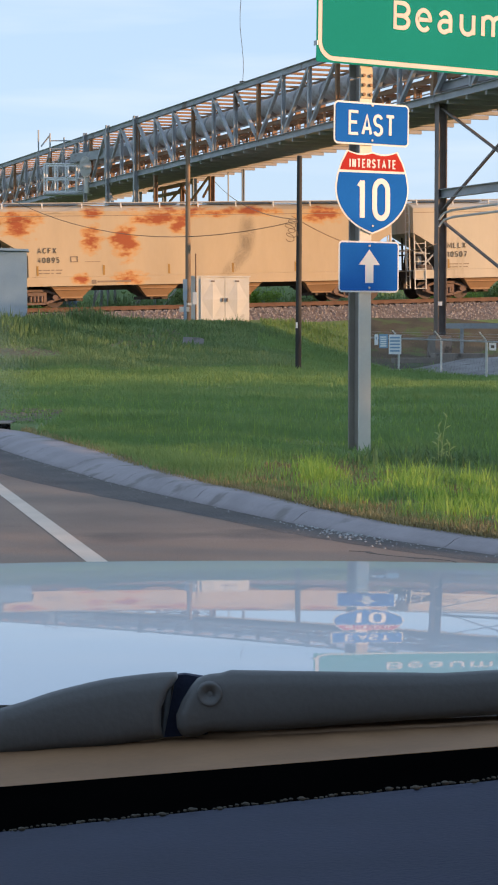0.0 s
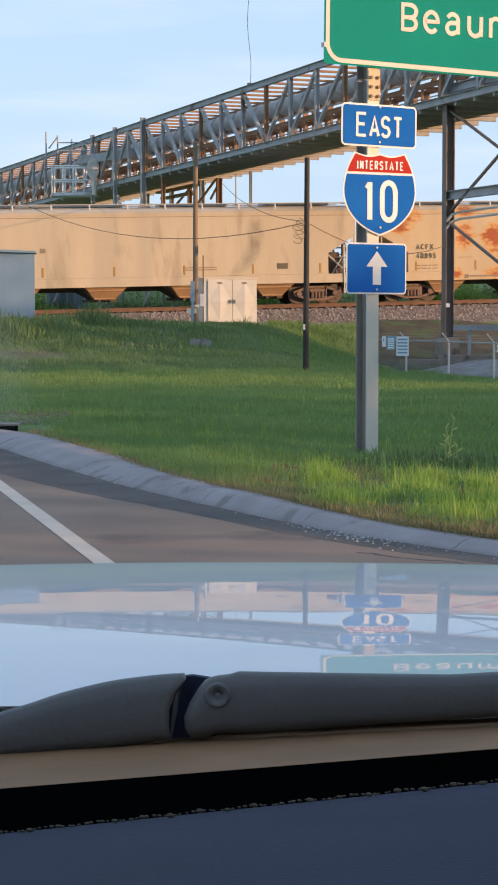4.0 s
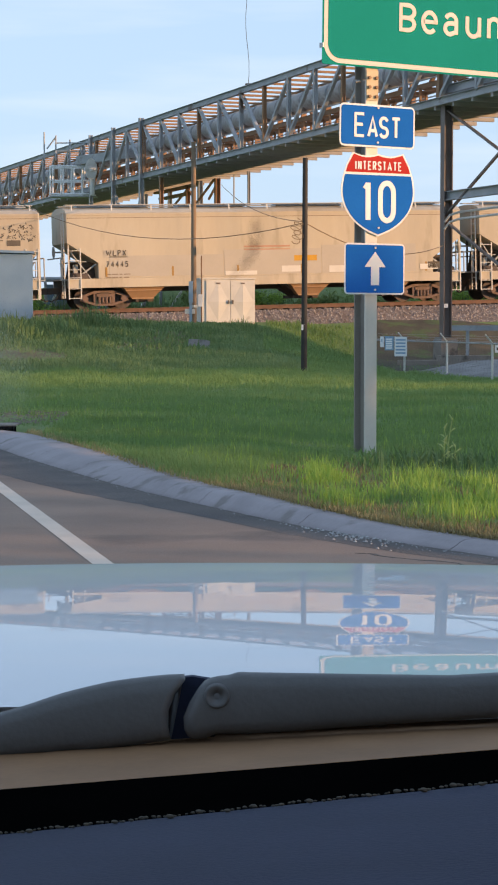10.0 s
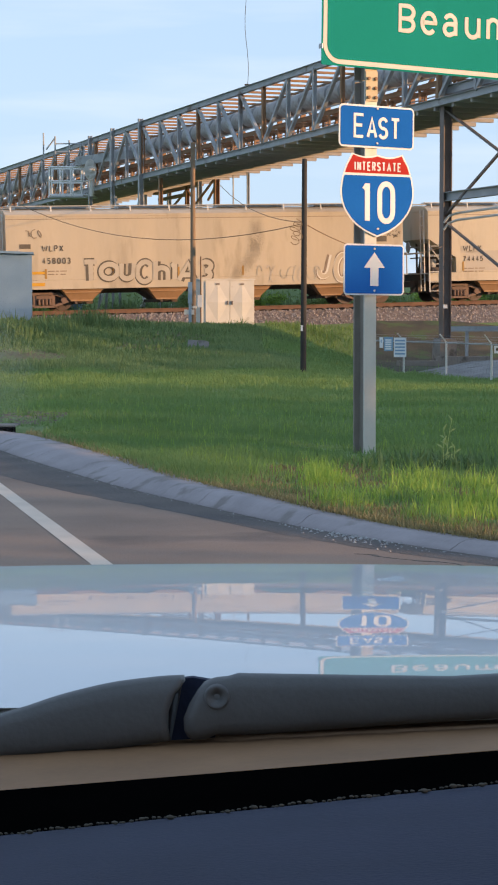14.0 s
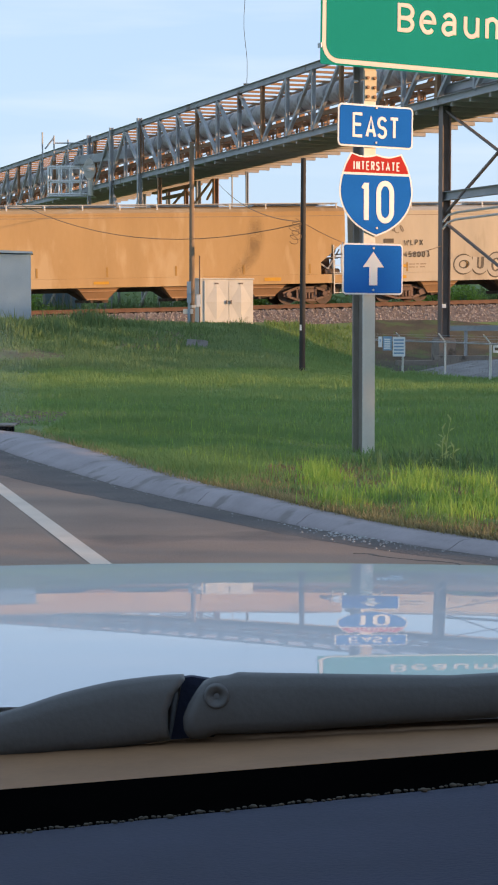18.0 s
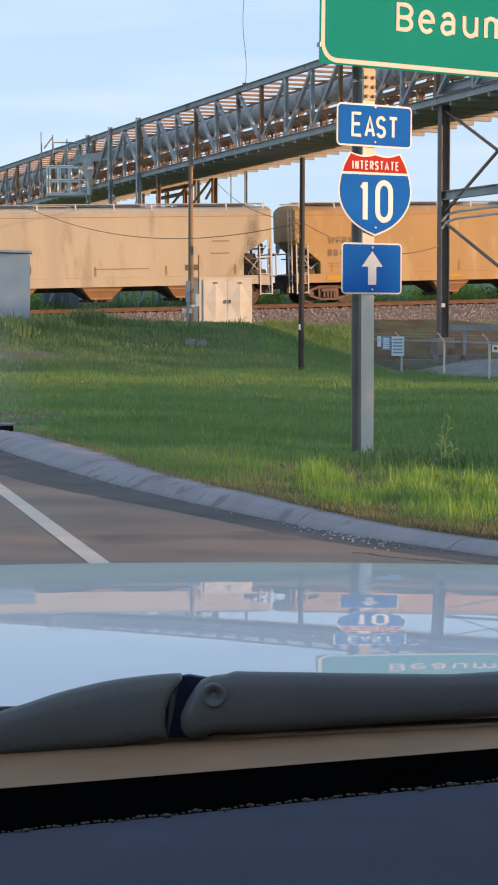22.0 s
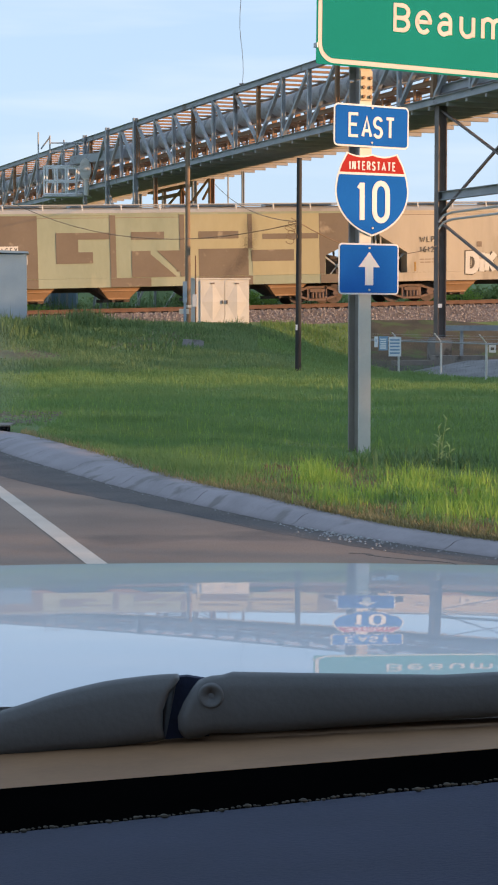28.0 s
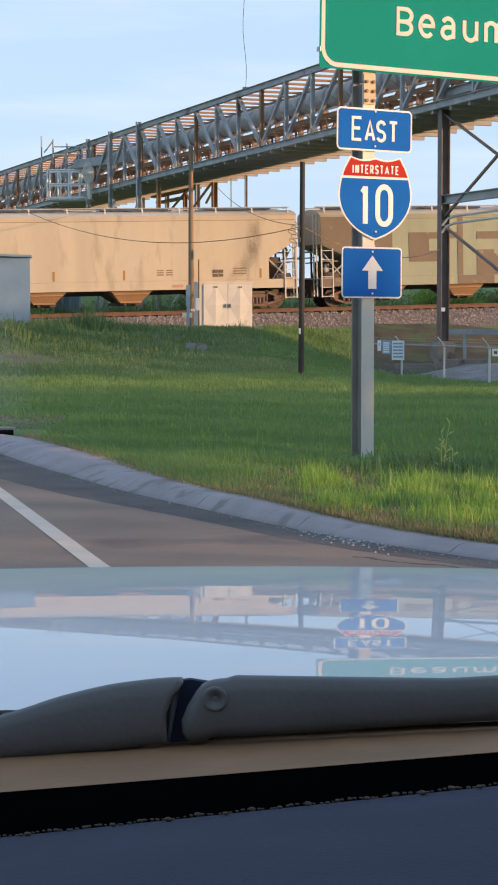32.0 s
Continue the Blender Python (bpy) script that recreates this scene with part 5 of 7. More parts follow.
for x, y, wide, high, lean, much in ((437, 409, 20, 50, 2, 0.34), (429, 440, 18, 42, 22, 0.22), (410, 464, 15, 36, 42, 0.17)):
    smear("windshield_smear", "dark greasy smear on the windshield", x, y, wide, high, lean, (0.03, 0.03, 0.035), much, False)
smear("windshield_haze", "pale dusty haze at the edge of the windshield", -25, 650, 90, 150, 0, (0.6, 0.6, 0.6), 0.1, True)


def side_sheet(x0, x1, outline):
    """An outline of (y, z) points with thickness across the car."""
    n = len(outline)
    return Geo().add([(x0, y, z) for y, z in outline] + [(x1, y, z) for y, z in outline],
                     [tuple(range(n)), tuple(range(2 * n - 1, n - 1, -1))] + [(i, n + i, n + (i + 1) % n, (i + 1) % n) for i in range(n)])


def arch(y):
    return [(y + 0.41 * math.cos(math.pi * i / 8), 0.34 + 0.41 * math.sin(math.pi * i / 8)) for i in range(9)]


flank_line = [(-2.42, 0.4), (-2.5, 0.62), (-2.46, 0.88), (-2.3, 1.0), (-1.2, 1.03), (0.2, 1.02), (0.95, 1.06), (1.12, 1.17), (1.8, 1.14), (2.28, 1.08), (2.48, 0.92), (2.5, 0.6), (2.42, 0.34)]
for x in (-0.88, 0.8):
    part("body_side", side_sheet(x, x + 0.08, flank_line + arch(1.72) + [(1.2, 0.28), (-1.1, 0.28)] + arch(-1.58)), HOODPAINT, car)
    part("door_seam", Geo().box(x - 0.002, x + 0.082, -0.205, -0.195, 0.36, 1.015).box(x - 0.002, x + 0.082, 0.86, 0.87, 0.36, 1.03), CABLE, car)
    part("door_handle", Geo().box(x - 0.03, x + 0.11, -0.15, 0.02, 0.88, 0.91), BLACKPLASTIC, car, "black door handle")
for y0, y1 in ((2.42, 2.58), (-2.58, -2.42)):
    part("bumper", Geo().add([(-0.84, y0, 0.36), (0.84, y0, 0.36), (0.78, y1, 0.4), (-0.78, y1, 0.4), (-0.84, y0, 0.72), (0.84, y0, 0.72), (0.78, y1, 0.66), (-0.78, y1, 0.66)],
                              [(3, 2, 1, 0), (4, 5, 6, 7), (0, 1, 5, 4), (1, 2, 6, 5), (2, 3, 7, 6), (3, 0, 4, 7)]), HOODPAINT, car)
part("nose_panel", Geo().box(-0.79, 0.79, 2.36, 2.45, 0.4, 0.98), HOODPAINT, car)
for x in (-0.62, 0.62):
    part("headlight", Geo().box(x - 0.16, x + 0.16, 2.45, 2.5, 0.76, 0.92), SIGNWHITE, car, "clear headlight")
    part("tail_light", Geo().box(x - 0.14, x + 0.14, -2.5, -2.44, 0.74, 0.94), RED, car, "red tail light")
part("trunk_lid", Geo().add([(-0.8, -2.45, 0.96), (0.8, -2.45, 0.96), (0.78, -1.75, 1.06), (-0.78, -1.75, 1.06), (-0.8, -2.45, 0.9), (0.8, -2.45, 0.9), (0.78, -1.75, 1.0), (-0.78, -1.75, 1.0)],
                          [(0, 1, 2, 3), (7, 6, 5, 4), (0, 4, 5, 1), (1, 5, 6, 2), (2, 6, 7, 3), (3, 7, 4, 0)]), HOODPAINT, car)
g = Geo()
lanes = [-1.55, -1.3, -0.8, -0.2, 0.2, 0.33]
for y, z in zip(lanes, (1.55, 1.6, 1.645, 1.65, 1.62, 1.595)):
    g.v += [(0.64 * u, y, z - 0.05 * u * u + k) for k in (0.0, -0.04) for u in (-1, -0.75, -0.4, 0, 0.4, 0.75, 1)]
g.f = [(14 * j + i, 14 * j + i + 1, 14 * j + 15 + i, 14 * j + 14 + i) for j in range(5) for i in range(6)] + [(14 * j + 7 + i + 1, 14 * j + 7 + i, 14 * j + 21 + i, 14 * j + 22 + i) for j in range(5) for i in range(6)]
part("roof", g, HOODPAINT, car, smooth=True)
for x in (-1, 1):
    part("roof_pillar", Geo().beam((x * 0.8, 0.98, 1.05), (x * 0.63, 0.3, 1.57), 0.06, 0.06), HOODPAINT, car)
    part("roof_pillar", Geo().beam((x * 0.8, -0.25, 1.02), (x * 0.64, -0.25, 1.6), 0.05, 0.08), HOODPAINT, car)
    part("roof_pillar", Geo().beam((x * 0.8, -1.95, 1.02), (x * 0.63, -1.45, 1.53), 0.06, 0.12), HOODPAINT, car)
part("floor_pan", Geo().box(-0.79, 0.79, -2.4, 2.35, 0.3, 0.36), CABLE, car)
for x in (-0.37, 0.37):
    part("car_seat", Geo().box(x - 0.25, x + 0.25, -0.75, -0.25, 0.4, 0.72).beam((x, -0.75, 0.6), (x, -0.95, 1.2), 0.46, 0.12, (0, 1, 0)), DASH, car, "dark cloth seat")
for x in (-0.78, 0.78):
    for y in (1.72, -1.58):
        w = part("wheel", Geo().tube((x - 0.1, y, 0.33), (x + 0.1, y, 0.33), 0.33, 24), CABLE, car)
        part("rim", Geo().tube((x - 0.105, y, 0.33), (x + 0.105, y, 0.33), 0.2, 16), ALU, w)

# ---- the freight train ----
SPEED = [(0, 0.0), (2, 8.86), (4, 17.63), (6, 26.35), (8, 35.03), (10, 43.70), (12, 52.35), (14, 60.98), (16, 69.60),
         (18, 78.19), (20, 86.76), (22, 95.28), (24, 103.75), (26, 112.18), (28, 120.55), (30, 128.89), (32, 137.20)]
shared = {}


def once(key, make):
    if key not in shared:
        shared[key] = make()
    return shared[key]


def wheelset_mesh():
    g = Geo().tube((0, -0.85, 0), (0, 0.85, 0), 0.08, 8)
    for y in (-0.75, 0.75):
        s = -1 if y < 0 else 1
        g.tube((0, y - 0.06, 0), (0, y + 0.06, 0), 0.455, 24)
        for a in range(6):
            c, k = math.cos(a * math.pi / 3), math.sin(a * math.pi / 3)
            g.beam((0.14 * c, y + 0.065 * s, 0.14 * k), (0.36 * c, y + 0.065 * s, 0.36 * k), 0.05, 0.02, (0, 1, 0))
        g.tube((0, y + 0.06 * s, 0), (0, y + 0.14 * s, 0), 0.12, 10)
    return g.mesh("wheelset", WHEEL)


def side_frame_mesh():
    g = Geo()
    for p, q, w in (((-1.14, 0.52), (-0.45, 0.76), 0.11), ((-0.47, 0.76), (0.47, 0.76), 0.11), ((0.45, 0.76), (1.14, 0.52), 0.11), ((-1.1, 0.42), (-0.42, 0.2), 0.1), ((-0.45, 0.19), (0.45, 0.19), 0.1),
                    ((0.42, 0.2), (1.1, 0.42), 0.1), ((-0.42, 0.2), (-0.42, 0.76), 0.1), ((0.42, 0.2), (0.42, 0.76), 0.1)):
        g.beam((p[0], 0, p[1]), (q[0], 0, q[1]), 0.14, w)
    g.box(-0.36, 0.36, -0.1, 0.06, 0.54, 0.68)
    for x in (-0.25, -0.08, 0.08, 0.25):
        g.tube((x, -0.09, 0.26), (x, -0.09, 0.52), 0.065, 8)
    for x in (-0.88, 0.88):
        g.tube((x, -0.13, 0.46), (x, 0.1, 0.46), 0.13, 10)
    return g.mesh("side_frame", TRUCK)


def ladder_mesh(high):
    g = Geo()
    for x in (0.0, 0.55):
        g.beam((x, 0, 0.45), (x, 0, high), 0.05, 0.04, (0, 1, 0))
    k = 0.5
    while k < high:
        g.beam((0, 0, k), (0.55, 0, k), 0.03, 0.03)
        k += 0.42
    return g.mesh("ladder", CABINET)


wheelsets = []


def hopper_car(name, label, left, right, paint, mark, number, text_z, text_x, tall=0.27, ink=None, cut=1.35, slope=(3.1, 2.3), roof=None, lead=0.42, close=1.02):
    """A covered hopper of the given ends along the train; its own zero is on the rail under its middle."""
    ob = thing(name, label, "hopper car", group="cars of the train")
    h = (right - left) / 2
    N, T = 1.6, 4.25
    zs, zk = slope
    hull = [(-h, zs), (-h + cut, zk), (-h + cut, 1.36), (h - cut, 1.36), (h - cut, zk), (h, zs), (h, T), (-h, T)]
    body = part("body", Geo().prism(hull, -N, N), paint, ob)
    for k in range(1, 7):
        x = -h + k * 2 * h / 7
        part("weld_seam", Geo().box(x - 0.03, x + 0.03, -N - 0.002, -N, 1.36, T), paint, body)
    part("seam_rail", Geo().box(-h, h, -N - 0.025, -N, 4.16, 4.2), paint, body)
    part("rivet_seam", Geo().box(-h + 0.02, h - 0.02, -N - 0.004, -N - 0.0005, 4.03, 4.055), FADED, body)
    g = Geo()
    arc = [(-N, T), (-1.35, 4.4), (-0.7, 4.52), (0, 4.55), (0.7, 4.52), (1.35, 4.4), (N, T)]
    for x in (-h - 0.02, h + 0.02):
        g.v += [(x, y, z + 0.003) for y, z in arc]
    g.f = [(i, 7 + i, 8 + i, i + 1) for i in range(6)] + [(6, 5, 4, 3, 2, 1, 0), tuple(range(7, 14))]
    part("roof", g, roof or paint, ob)
    part("running_board", Geo().box(-h + 0.1, h - 0.1, -0.95, -0.55, 4.63, 4.67).box(-h + 0.1, h - 0.1, 0.55, 0.95, 4.63, 4.67), CARGREY, ob)
    br = once("bracket", lambda: Geo().beam((0, -1.36, 4.36), (0, -1.3, 4.6), 0.06, 0.05, (0, 1, 0)).beam((0, -1.33, 4.6), (0, -0.6, 4.62), 0.05, 0.04).mesh("bracket", CABINET))
    n = int(2 * h / 1.75)
    for k in range(n + 1):
        part("bracket", br, None, ob, at=pose(-h + 0.3 + k * (2 * h - 0.6) / n, 0, 0))
    for k in range(4):
        x = -h + 2 * h * (k + 0.5) / 4
        part("hatch", once("hatch", lambda: Geo().box(-1.6, 1.6, -0.4, 0.4, 4.56, 4.66).mesh("hatch", CARGREY)), None, ob, at=pose(x, 0, 0))
    for s in (-1, 1):
        part("side_sill", Geo().box(-h, h, min(s * N, s * (N - 0.12)), max(s * N, s * (N - 0.12)), 0.95, 1.355), paint, ob)
        part("end_platform", Geo().box(min(s * h, s * (h - cut)), max(s * h, s * (h - cut)), -1.45, 1.45, 1.0, 1.1), UNDER, ob)
        part("coupler", Geo().box(min(s * h, s * (h + 0.62)), max(s * h, s * (h + 0.62)), -0.14, 0.14, 0.7, 0.98), UNDER, ob)
        part("end_post", Geo().beam((s * (h - 0.06), -N + 0.06, 1.1), (s * (h - 0.06), -N + 0.06, T), 0.06, 0.06, (0, 1, 0)), paint, ob)
        part("grab_iron", Geo().tube((s * (h - 0.62), -N - 0.02, 1.4), (s * (h - 0.05), -N - 0.02, 1.4), 0.02, 5), CABINET, ob)
        part("end_stanchion", Geo().tube((s * (h - 0.3), -0.6, 1.1), (s * (h - 0.3), -0.6, 3.0), 0.05, 6).tube((s * (h - 0.3), 0.6, 1.1), (s * (h - 0.3), 0.6, 3.0), 0.05, 6).tube((s * (h - 0.3), -1.4, 2.1), (s * (h - 0.3), 1.4, 2.1), 0.03, 5), UNDER, ob)
        for y in (-0.8, 0.8):
            part("slope_support", Geo().prism([(s * (h - cut), 1.1), (s * (h - 0.35), 1.1), (s * (h - 0.55), zs - 0.75), (s * (h - cut * 0.75), zk + (zs - zk) * 0.1), (s * (h - cut), zk - 0.02)][::s], y - 0.03, y + 0.03), UNDER, ob)
        part("brake_reservoir", Geo().tube((s * (h - 0.95), -1.3, 1.42), (s * (h - 0.25), -1.3, 1.42), 0.2, 10), UNDER, ob)
        part("brake_gear", Geo().box(s * (h - 0.45) - 0.09, s * (h - 0.45) + 0.09, -1.2, -1.0, 1.1, 2.0).tube((s * (h - 0.12), -1.35, 1.1), (s * (h - 0.12), -1.35, 2.15), 0.025, 5).tube((s * (h - 0.9), -1.4, 2.12), (s * (h - 0.1), -1.4, 2.12), 0.025, 5), CARGREY, ob)
        part("end_platform", Geo().box(min(s * (h - 0.95), s * (h + 0.04)), max(s * (h - 0.95), s * (h + 0.04)), -1.3, 1.3, 1.1, 1.38).box(min(s * (h - 0.4), s * (h + 0.1)), max(s * (h - 0.4), s * (h + 0.1)), -0.5, 0.5, 0.45, 1.0), UNDER, ob)
        part("end_ladder", once("end_ladder", lambda: Geo().beam((0, -1.3, 0.5), (0, -1.3, 4.3), 0.05, 0.05, (0, 1, 0)).beam((0, -0.85, 0.5), (0, -0.85, 4.3), 0.05, 0.05, (0, 1, 0)).mesh("end_ladder", CABINET)), None, ob, at=pose(s * (h + 0.09), 0, 0))
        for k in range(9):
            part("rung", once("rung", lambda: Geo().tube((0, -1.3, 0), (0, -0.85, 0), 0.022, 5).mesh("rung", CABINET)), None, ob, at=pose(s * (h + 0.09), 0, 0.65 + 0.42 * k))
        part("brake_wheel", Geo().tube((s * (h + 0.16), 0.5, 2.6), (s * (h + 0.2), 0.5, 2.6), 0.26, 14).tube((s * (h - 0.4), 0.5, 2.6), (s * (h + 0.16), 0.5, 2.6), 0.04, 6), CARGREY, ob)
        part("end_walkway", Geo().box(min(s * (h - 0.1), s * (h + 0.3)), max(s * (h - 0.1), s * (h + 0.3)), -1.45, 1.45, 1.3, 1.34).tube((s * (h + 0.26), -1.4, 2.3), (s * (h + 0.26), 1.4, 2.3), 0.03, 6).tube((s * (h + 0.26), -1.4, 1.32), (s * (h + 0.26), -1.4, 2.3), 0.03, 6), CARGREY, ob)
        part("slope_brace", Geo().beam((s * (h - 0.1), -1.35, 1.15), (s * (h - cut * 0.95), -1.35, zk - 0.05), 0.09, 0.07).beam((s * (h - cut * 0.9), -1.35, 1.15), (s * (h - 0.2), -1.35, zs - 0.4), 0.06, 0.05), CARGREY, ob)
        part("air_hose", Geo().line([(s * (h + 0.15), -0.35, 0.8), (s * (h + 0.3), -0.38, 0.5), (s * (h + 0.5), -0.3, 0.38), (s * (h + 0.62), -0.2, 0.42)], 0.035, 6), CABLE, ob)
        part("ladder", once("ladder", lambda: ladder_mesh(2.7)), None, ob, at=pose(-h + 0.03 if s < 0 else h - 0.58, -N - 0.03, 0))
    part("centre_sill", Geo().box(-h, h, -0.25, 0.25, 0.75, 1.05), UNDER, ob)
    inner = 2 * 3.85 - 0.1
    for k in range(4):
        c = (k - 1.5) * 3.95
        w = 1.8
        # hopper sides coloured dark for shade, against the lighter chute front
        part("hopper", Geo().add([(c - w, -1.2, 1.36), (c + w, -1.2, 1.36), (c + w, 1.2, 1.36), (c - w, 1.2, 1.36), (c - 0.42, -0.7, 0.42), (c + 0.42, -0.7, 0.42), (c + 0.42, 0.7, 0.42), (c - 0.42, 0.7, 0.42)],
                                 [(4, 5, 6, 7), (0, 1, 5, 4), (1, 2, 6, 5), (2, 3, 7, 6), (3, 0, 4, 7)]), UNDER, ob)
        chute = part("chute", Geo().add([(c - 0.98, -1.46, 0.96), (c + 0.98, -1.46, 0.96), (c + 0.5, -1.12, 0.44), (c - 0.5, -1.12, 0.44), (c - 0.98, -0.9, 0.96), (c + 0.98, -0.9, 0.96), (c + 0.5, -0.7, 0.44), (c - 0.5, -0.7, 0.44)],
                                        [(0, 1, 2, 3), (4, 0, 3, 7), (1, 5, 6, 2), (3, 2, 6, 7), (5, 4, 7, 6), (0, 4, 5, 1)]), HOPPER, ob)
        part("chute_rib", Geo().beam((c - 0.82, -1.38, 0.8), (c + 0.82, -1.38, 0.8), 0.05, 0.06).beam((c - 0.5, -1.14, 0.44), (c + 0.5, -1.14, 0.44), 0.06, 0.07), HOPPER, chute)
        part("outlet_gate", Geo().box(c - 0.6, c + 0.6, -0.75, 0.75, 0.28, 0.42).tube((c - 0.25, -1.15, 0.35), (c - 0.25, -0.75, 0.35), 0.07, 8).tube((c + 0.3, -1.0, 0.33), (c + 0.3, -0.75, 0.33), 0.05, 6), UNDER, ob)
    part("end_slope", Geo().add([(-h + cut, -1.5, 1.36), (-inner, -1.5, 1.36), (-inner, 1.5, 1.36), (-h + cut, 1.5, 1.36), (-inner - 0.05, -1.0, 0.9), (-inner - 0.05, 1.0, 0.9)], [(0, 1, 4), (1, 2, 5, 4), (2, 3, 5), (3, 0, 4, 5)]), UNDER, ob)
    part("end_slope", Geo().add([(h - cut, -1.5, 1.36), (inner, -1.5, 1.36), (inner, 1.5, 1.36), (h - cut, 1.5, 1.36), (inner + 0.05, -1.0, 0.9), (inner + 0.05, 1.0, 0.9)], [(4, 1, 0), (4, 5, 2, 1), (5, 3, 2), (5, 4, 0, 3)]), UNDER, ob)
    for s in (-1, 1):
        tr = part("truck", once("bolster", lambda: Geo().box(-0.2, 0.2, -1.1, 1.1, 0.42, 0.74).mesh("truck", UNDER)), None, ob, at=pose(s * (h - 1.75), 0, 0))
        for y in (-1.02, 1.02):
            part("side_frame", once("side_frame", side_frame_mesh), None, tr, at=pose(0, y, 0, 0, 0, 0 if y < 0 else 180))
        for x in (-0.88, 0.88):
            wheelsets.append((part("wheelset", once("wheelset", wheelset_mesh), None, tr, at=pose(x, 0, 0.455)), x))
    for k in range(0 if paint is OLIVE else 6):
        x = -h + 1.75 + k * (2 * h - 3.5) / 5
        part("reflector", once("reflector", lambda: Geo().box(-0.045, 0.045, -N - 0.012, -N - 0.002, 1.42, 1.85).mesh("reflector", REFLECT)), None, ob, at=pose(x, 0, 0))
    if mark:
        for name_, words, z in (("reporting_mark", mark, text_z), ("car_number", number, text_z - lead)):
            long = tall * (sum(BREADTH.get(c, 0.56) for c in words) + 0.26 * (len(words) - 1)) * close
            sign_word(name_, words, ink or INK, ob, -h + text_x, -h + text_x + long, z, z + tall, tall * 0.15, -N - 0.026, -N - 0.02, 0.26)
        for k in range(2):
            for j, (u, v) in enumerate(((0, 0.2), (0.24, 0.55), (0.6, 0.74), (0.8, 1.1))):
                part("small_print", Geo().box(-h + text_x + u, -h + text_x + v - 0.02 * k * j, -N - 0.01, -N - 0.004, text_z - lead - 0.34 - 0.14 * k, text_z - lead - 0.3 - 0.14 * k), FADED, ob)
    return ob, h, N


def bars(ob, h, N, rows_, mat, name="stencil_block"):
    """Painted rectangles on the near side: from the left end x0, x1, and heights z0, z1."""
    for x0, x1, z0, z1 in rows_:
        part(name, Geo().box(-h + x0, -h + x1, -N - (0.009 if name == "overpainted_patch" else 0.018), -N - (0.001 if name == "overpainted_patch" else 0.01), z0, z1), mat, ob)


train = []
def hook(made, left, right):
    train.append((made[0], (left + right) / 2))
    return made


hook(hopper_car("hopper_car", "cream covered hopper car with black stencils, leading the rusty one", 7.97, 26.9, CREAM[1], "MLLX", "10507", 2.35, 1.7), 7.97, 26.9)

m = hook(hopper_car("hopper_car", "peeling cream covered hopper car with broad orange rust patches", -11.68, 6.87, RUSTY, "ACFX", "40895", 2.4, 1.77, 0.25), -11.68, 6.87)
bars(*m, [(3.25, 3.29, 2.0, 2.25), (3.55, 3.59, 2.0, 2.25), (3.25, 3.59, 2.22, 2.26), (3.25, 3.59, 2.0, 2.04), (3.9, 4.6, 2.0, 2.02), (4.2, 4.4, 1.02, 1.2), (4.45, 6.0, 1.08, 1.16)], FADED)

m = hook(hopper_car("hopper_car", "clean cream covered hopper car with black stencils", -32.66, -12.93, CREAM[0], "WLPX", "161057", 2.8, 2.0, 0.28, lead=0.47), -32.66, -12.93)
bars(*m, [(15.9, 16.4, 1.62, 1.88)], INK, "data_plate")
bars(*m, [(4.9, 5.15, 2.5, 2.7), (11.5, 13.0, 1.72, 1.76), (11.5, 13.0, 1.62, 1.66)], FADED)

m = hook(hopper_car("hopper_car", "dusty cream covered hopper car with white patches and a yellow label", -52.52, -33.66, CREAM[1], "WLPX", "74445", 2.35, 1.75, 0.26, lead=0.5, cut=1.4, slope=(2.95, 2.05)), -52.52, -33.66)
bars(*m, [(1.9, 7.2, 1.42, 2.35), (7.25, 11.9, 1.42, 2.55), (11.95, 16.6, 1.42, 2.7)], OVERPAINT, "overpainted_patch")
bars(*m, [(1.65, 2.75, 2.27, 2.6)], TAGGREY, "overpainted_patch")
bars(*m, [(12.3, 13.5, 1.45, 1.75), (14.1, 14.7, 1.5, 1.7), (10.0, 10.9, 1.5, 1.78), (7.3, 8.8, 1.4, 1.58), (14.2, 16.0, 1.3, 1.4), (16.8, 17.7, 1.5, 1.75)], WHITEPATCH, "white_patch")
bars(*m, [(10.6, 11.7, 2.0, 2.25)], TAPE, "yellow_label")
bars(*m, [(8.2, 10.4, 2.65, 2.72), (8.2, 10.4, 2.52, 2.57)], REDINK)
bars(*m, [(17.2, 17.9, 1.55, 1.85)], INK, "data_plate")

m = hook(hopper_car("hopper_car", "cream covered hopper car with outlined graffiti along its sill", -72.51, -53.8, CREAM[0], "WLPX", "458003", 2.62, 1.6, 0.27, lead=0.55, cut=0.7, slope=(2.5, 2.0)), -72.51, -53.8)
def tag_letters(ob, h, N, words, x, z, tall, long, layers, lean=0.0, uneven=0.06, gap=0.02, seed=1):
    """A spray-painted word; layers of (name, material, stroke width, proud, label)."""
    for name, mat, t, proud, label in layers:
        sign_word(name, words, mat, ob, -h + x - t / 2, -h + x + long + t / 2, z - t / 2, z + tall + t / 2, t, -N - proud, -N - proud + 0.006, gap, label, lean, uneven, seed)


tag_letters(*m, "TOUCh1A3", 3.5, 1.3, 0.75, 5.8, [("graffiti_outline", INK, 0.35, 0.012, "thick dark spray-painted outline"), ("graffiti_fill", TAGGREY, 0.22, 0.022, "pale spray-painted fill")], 0.06, 0.09, -0.05)


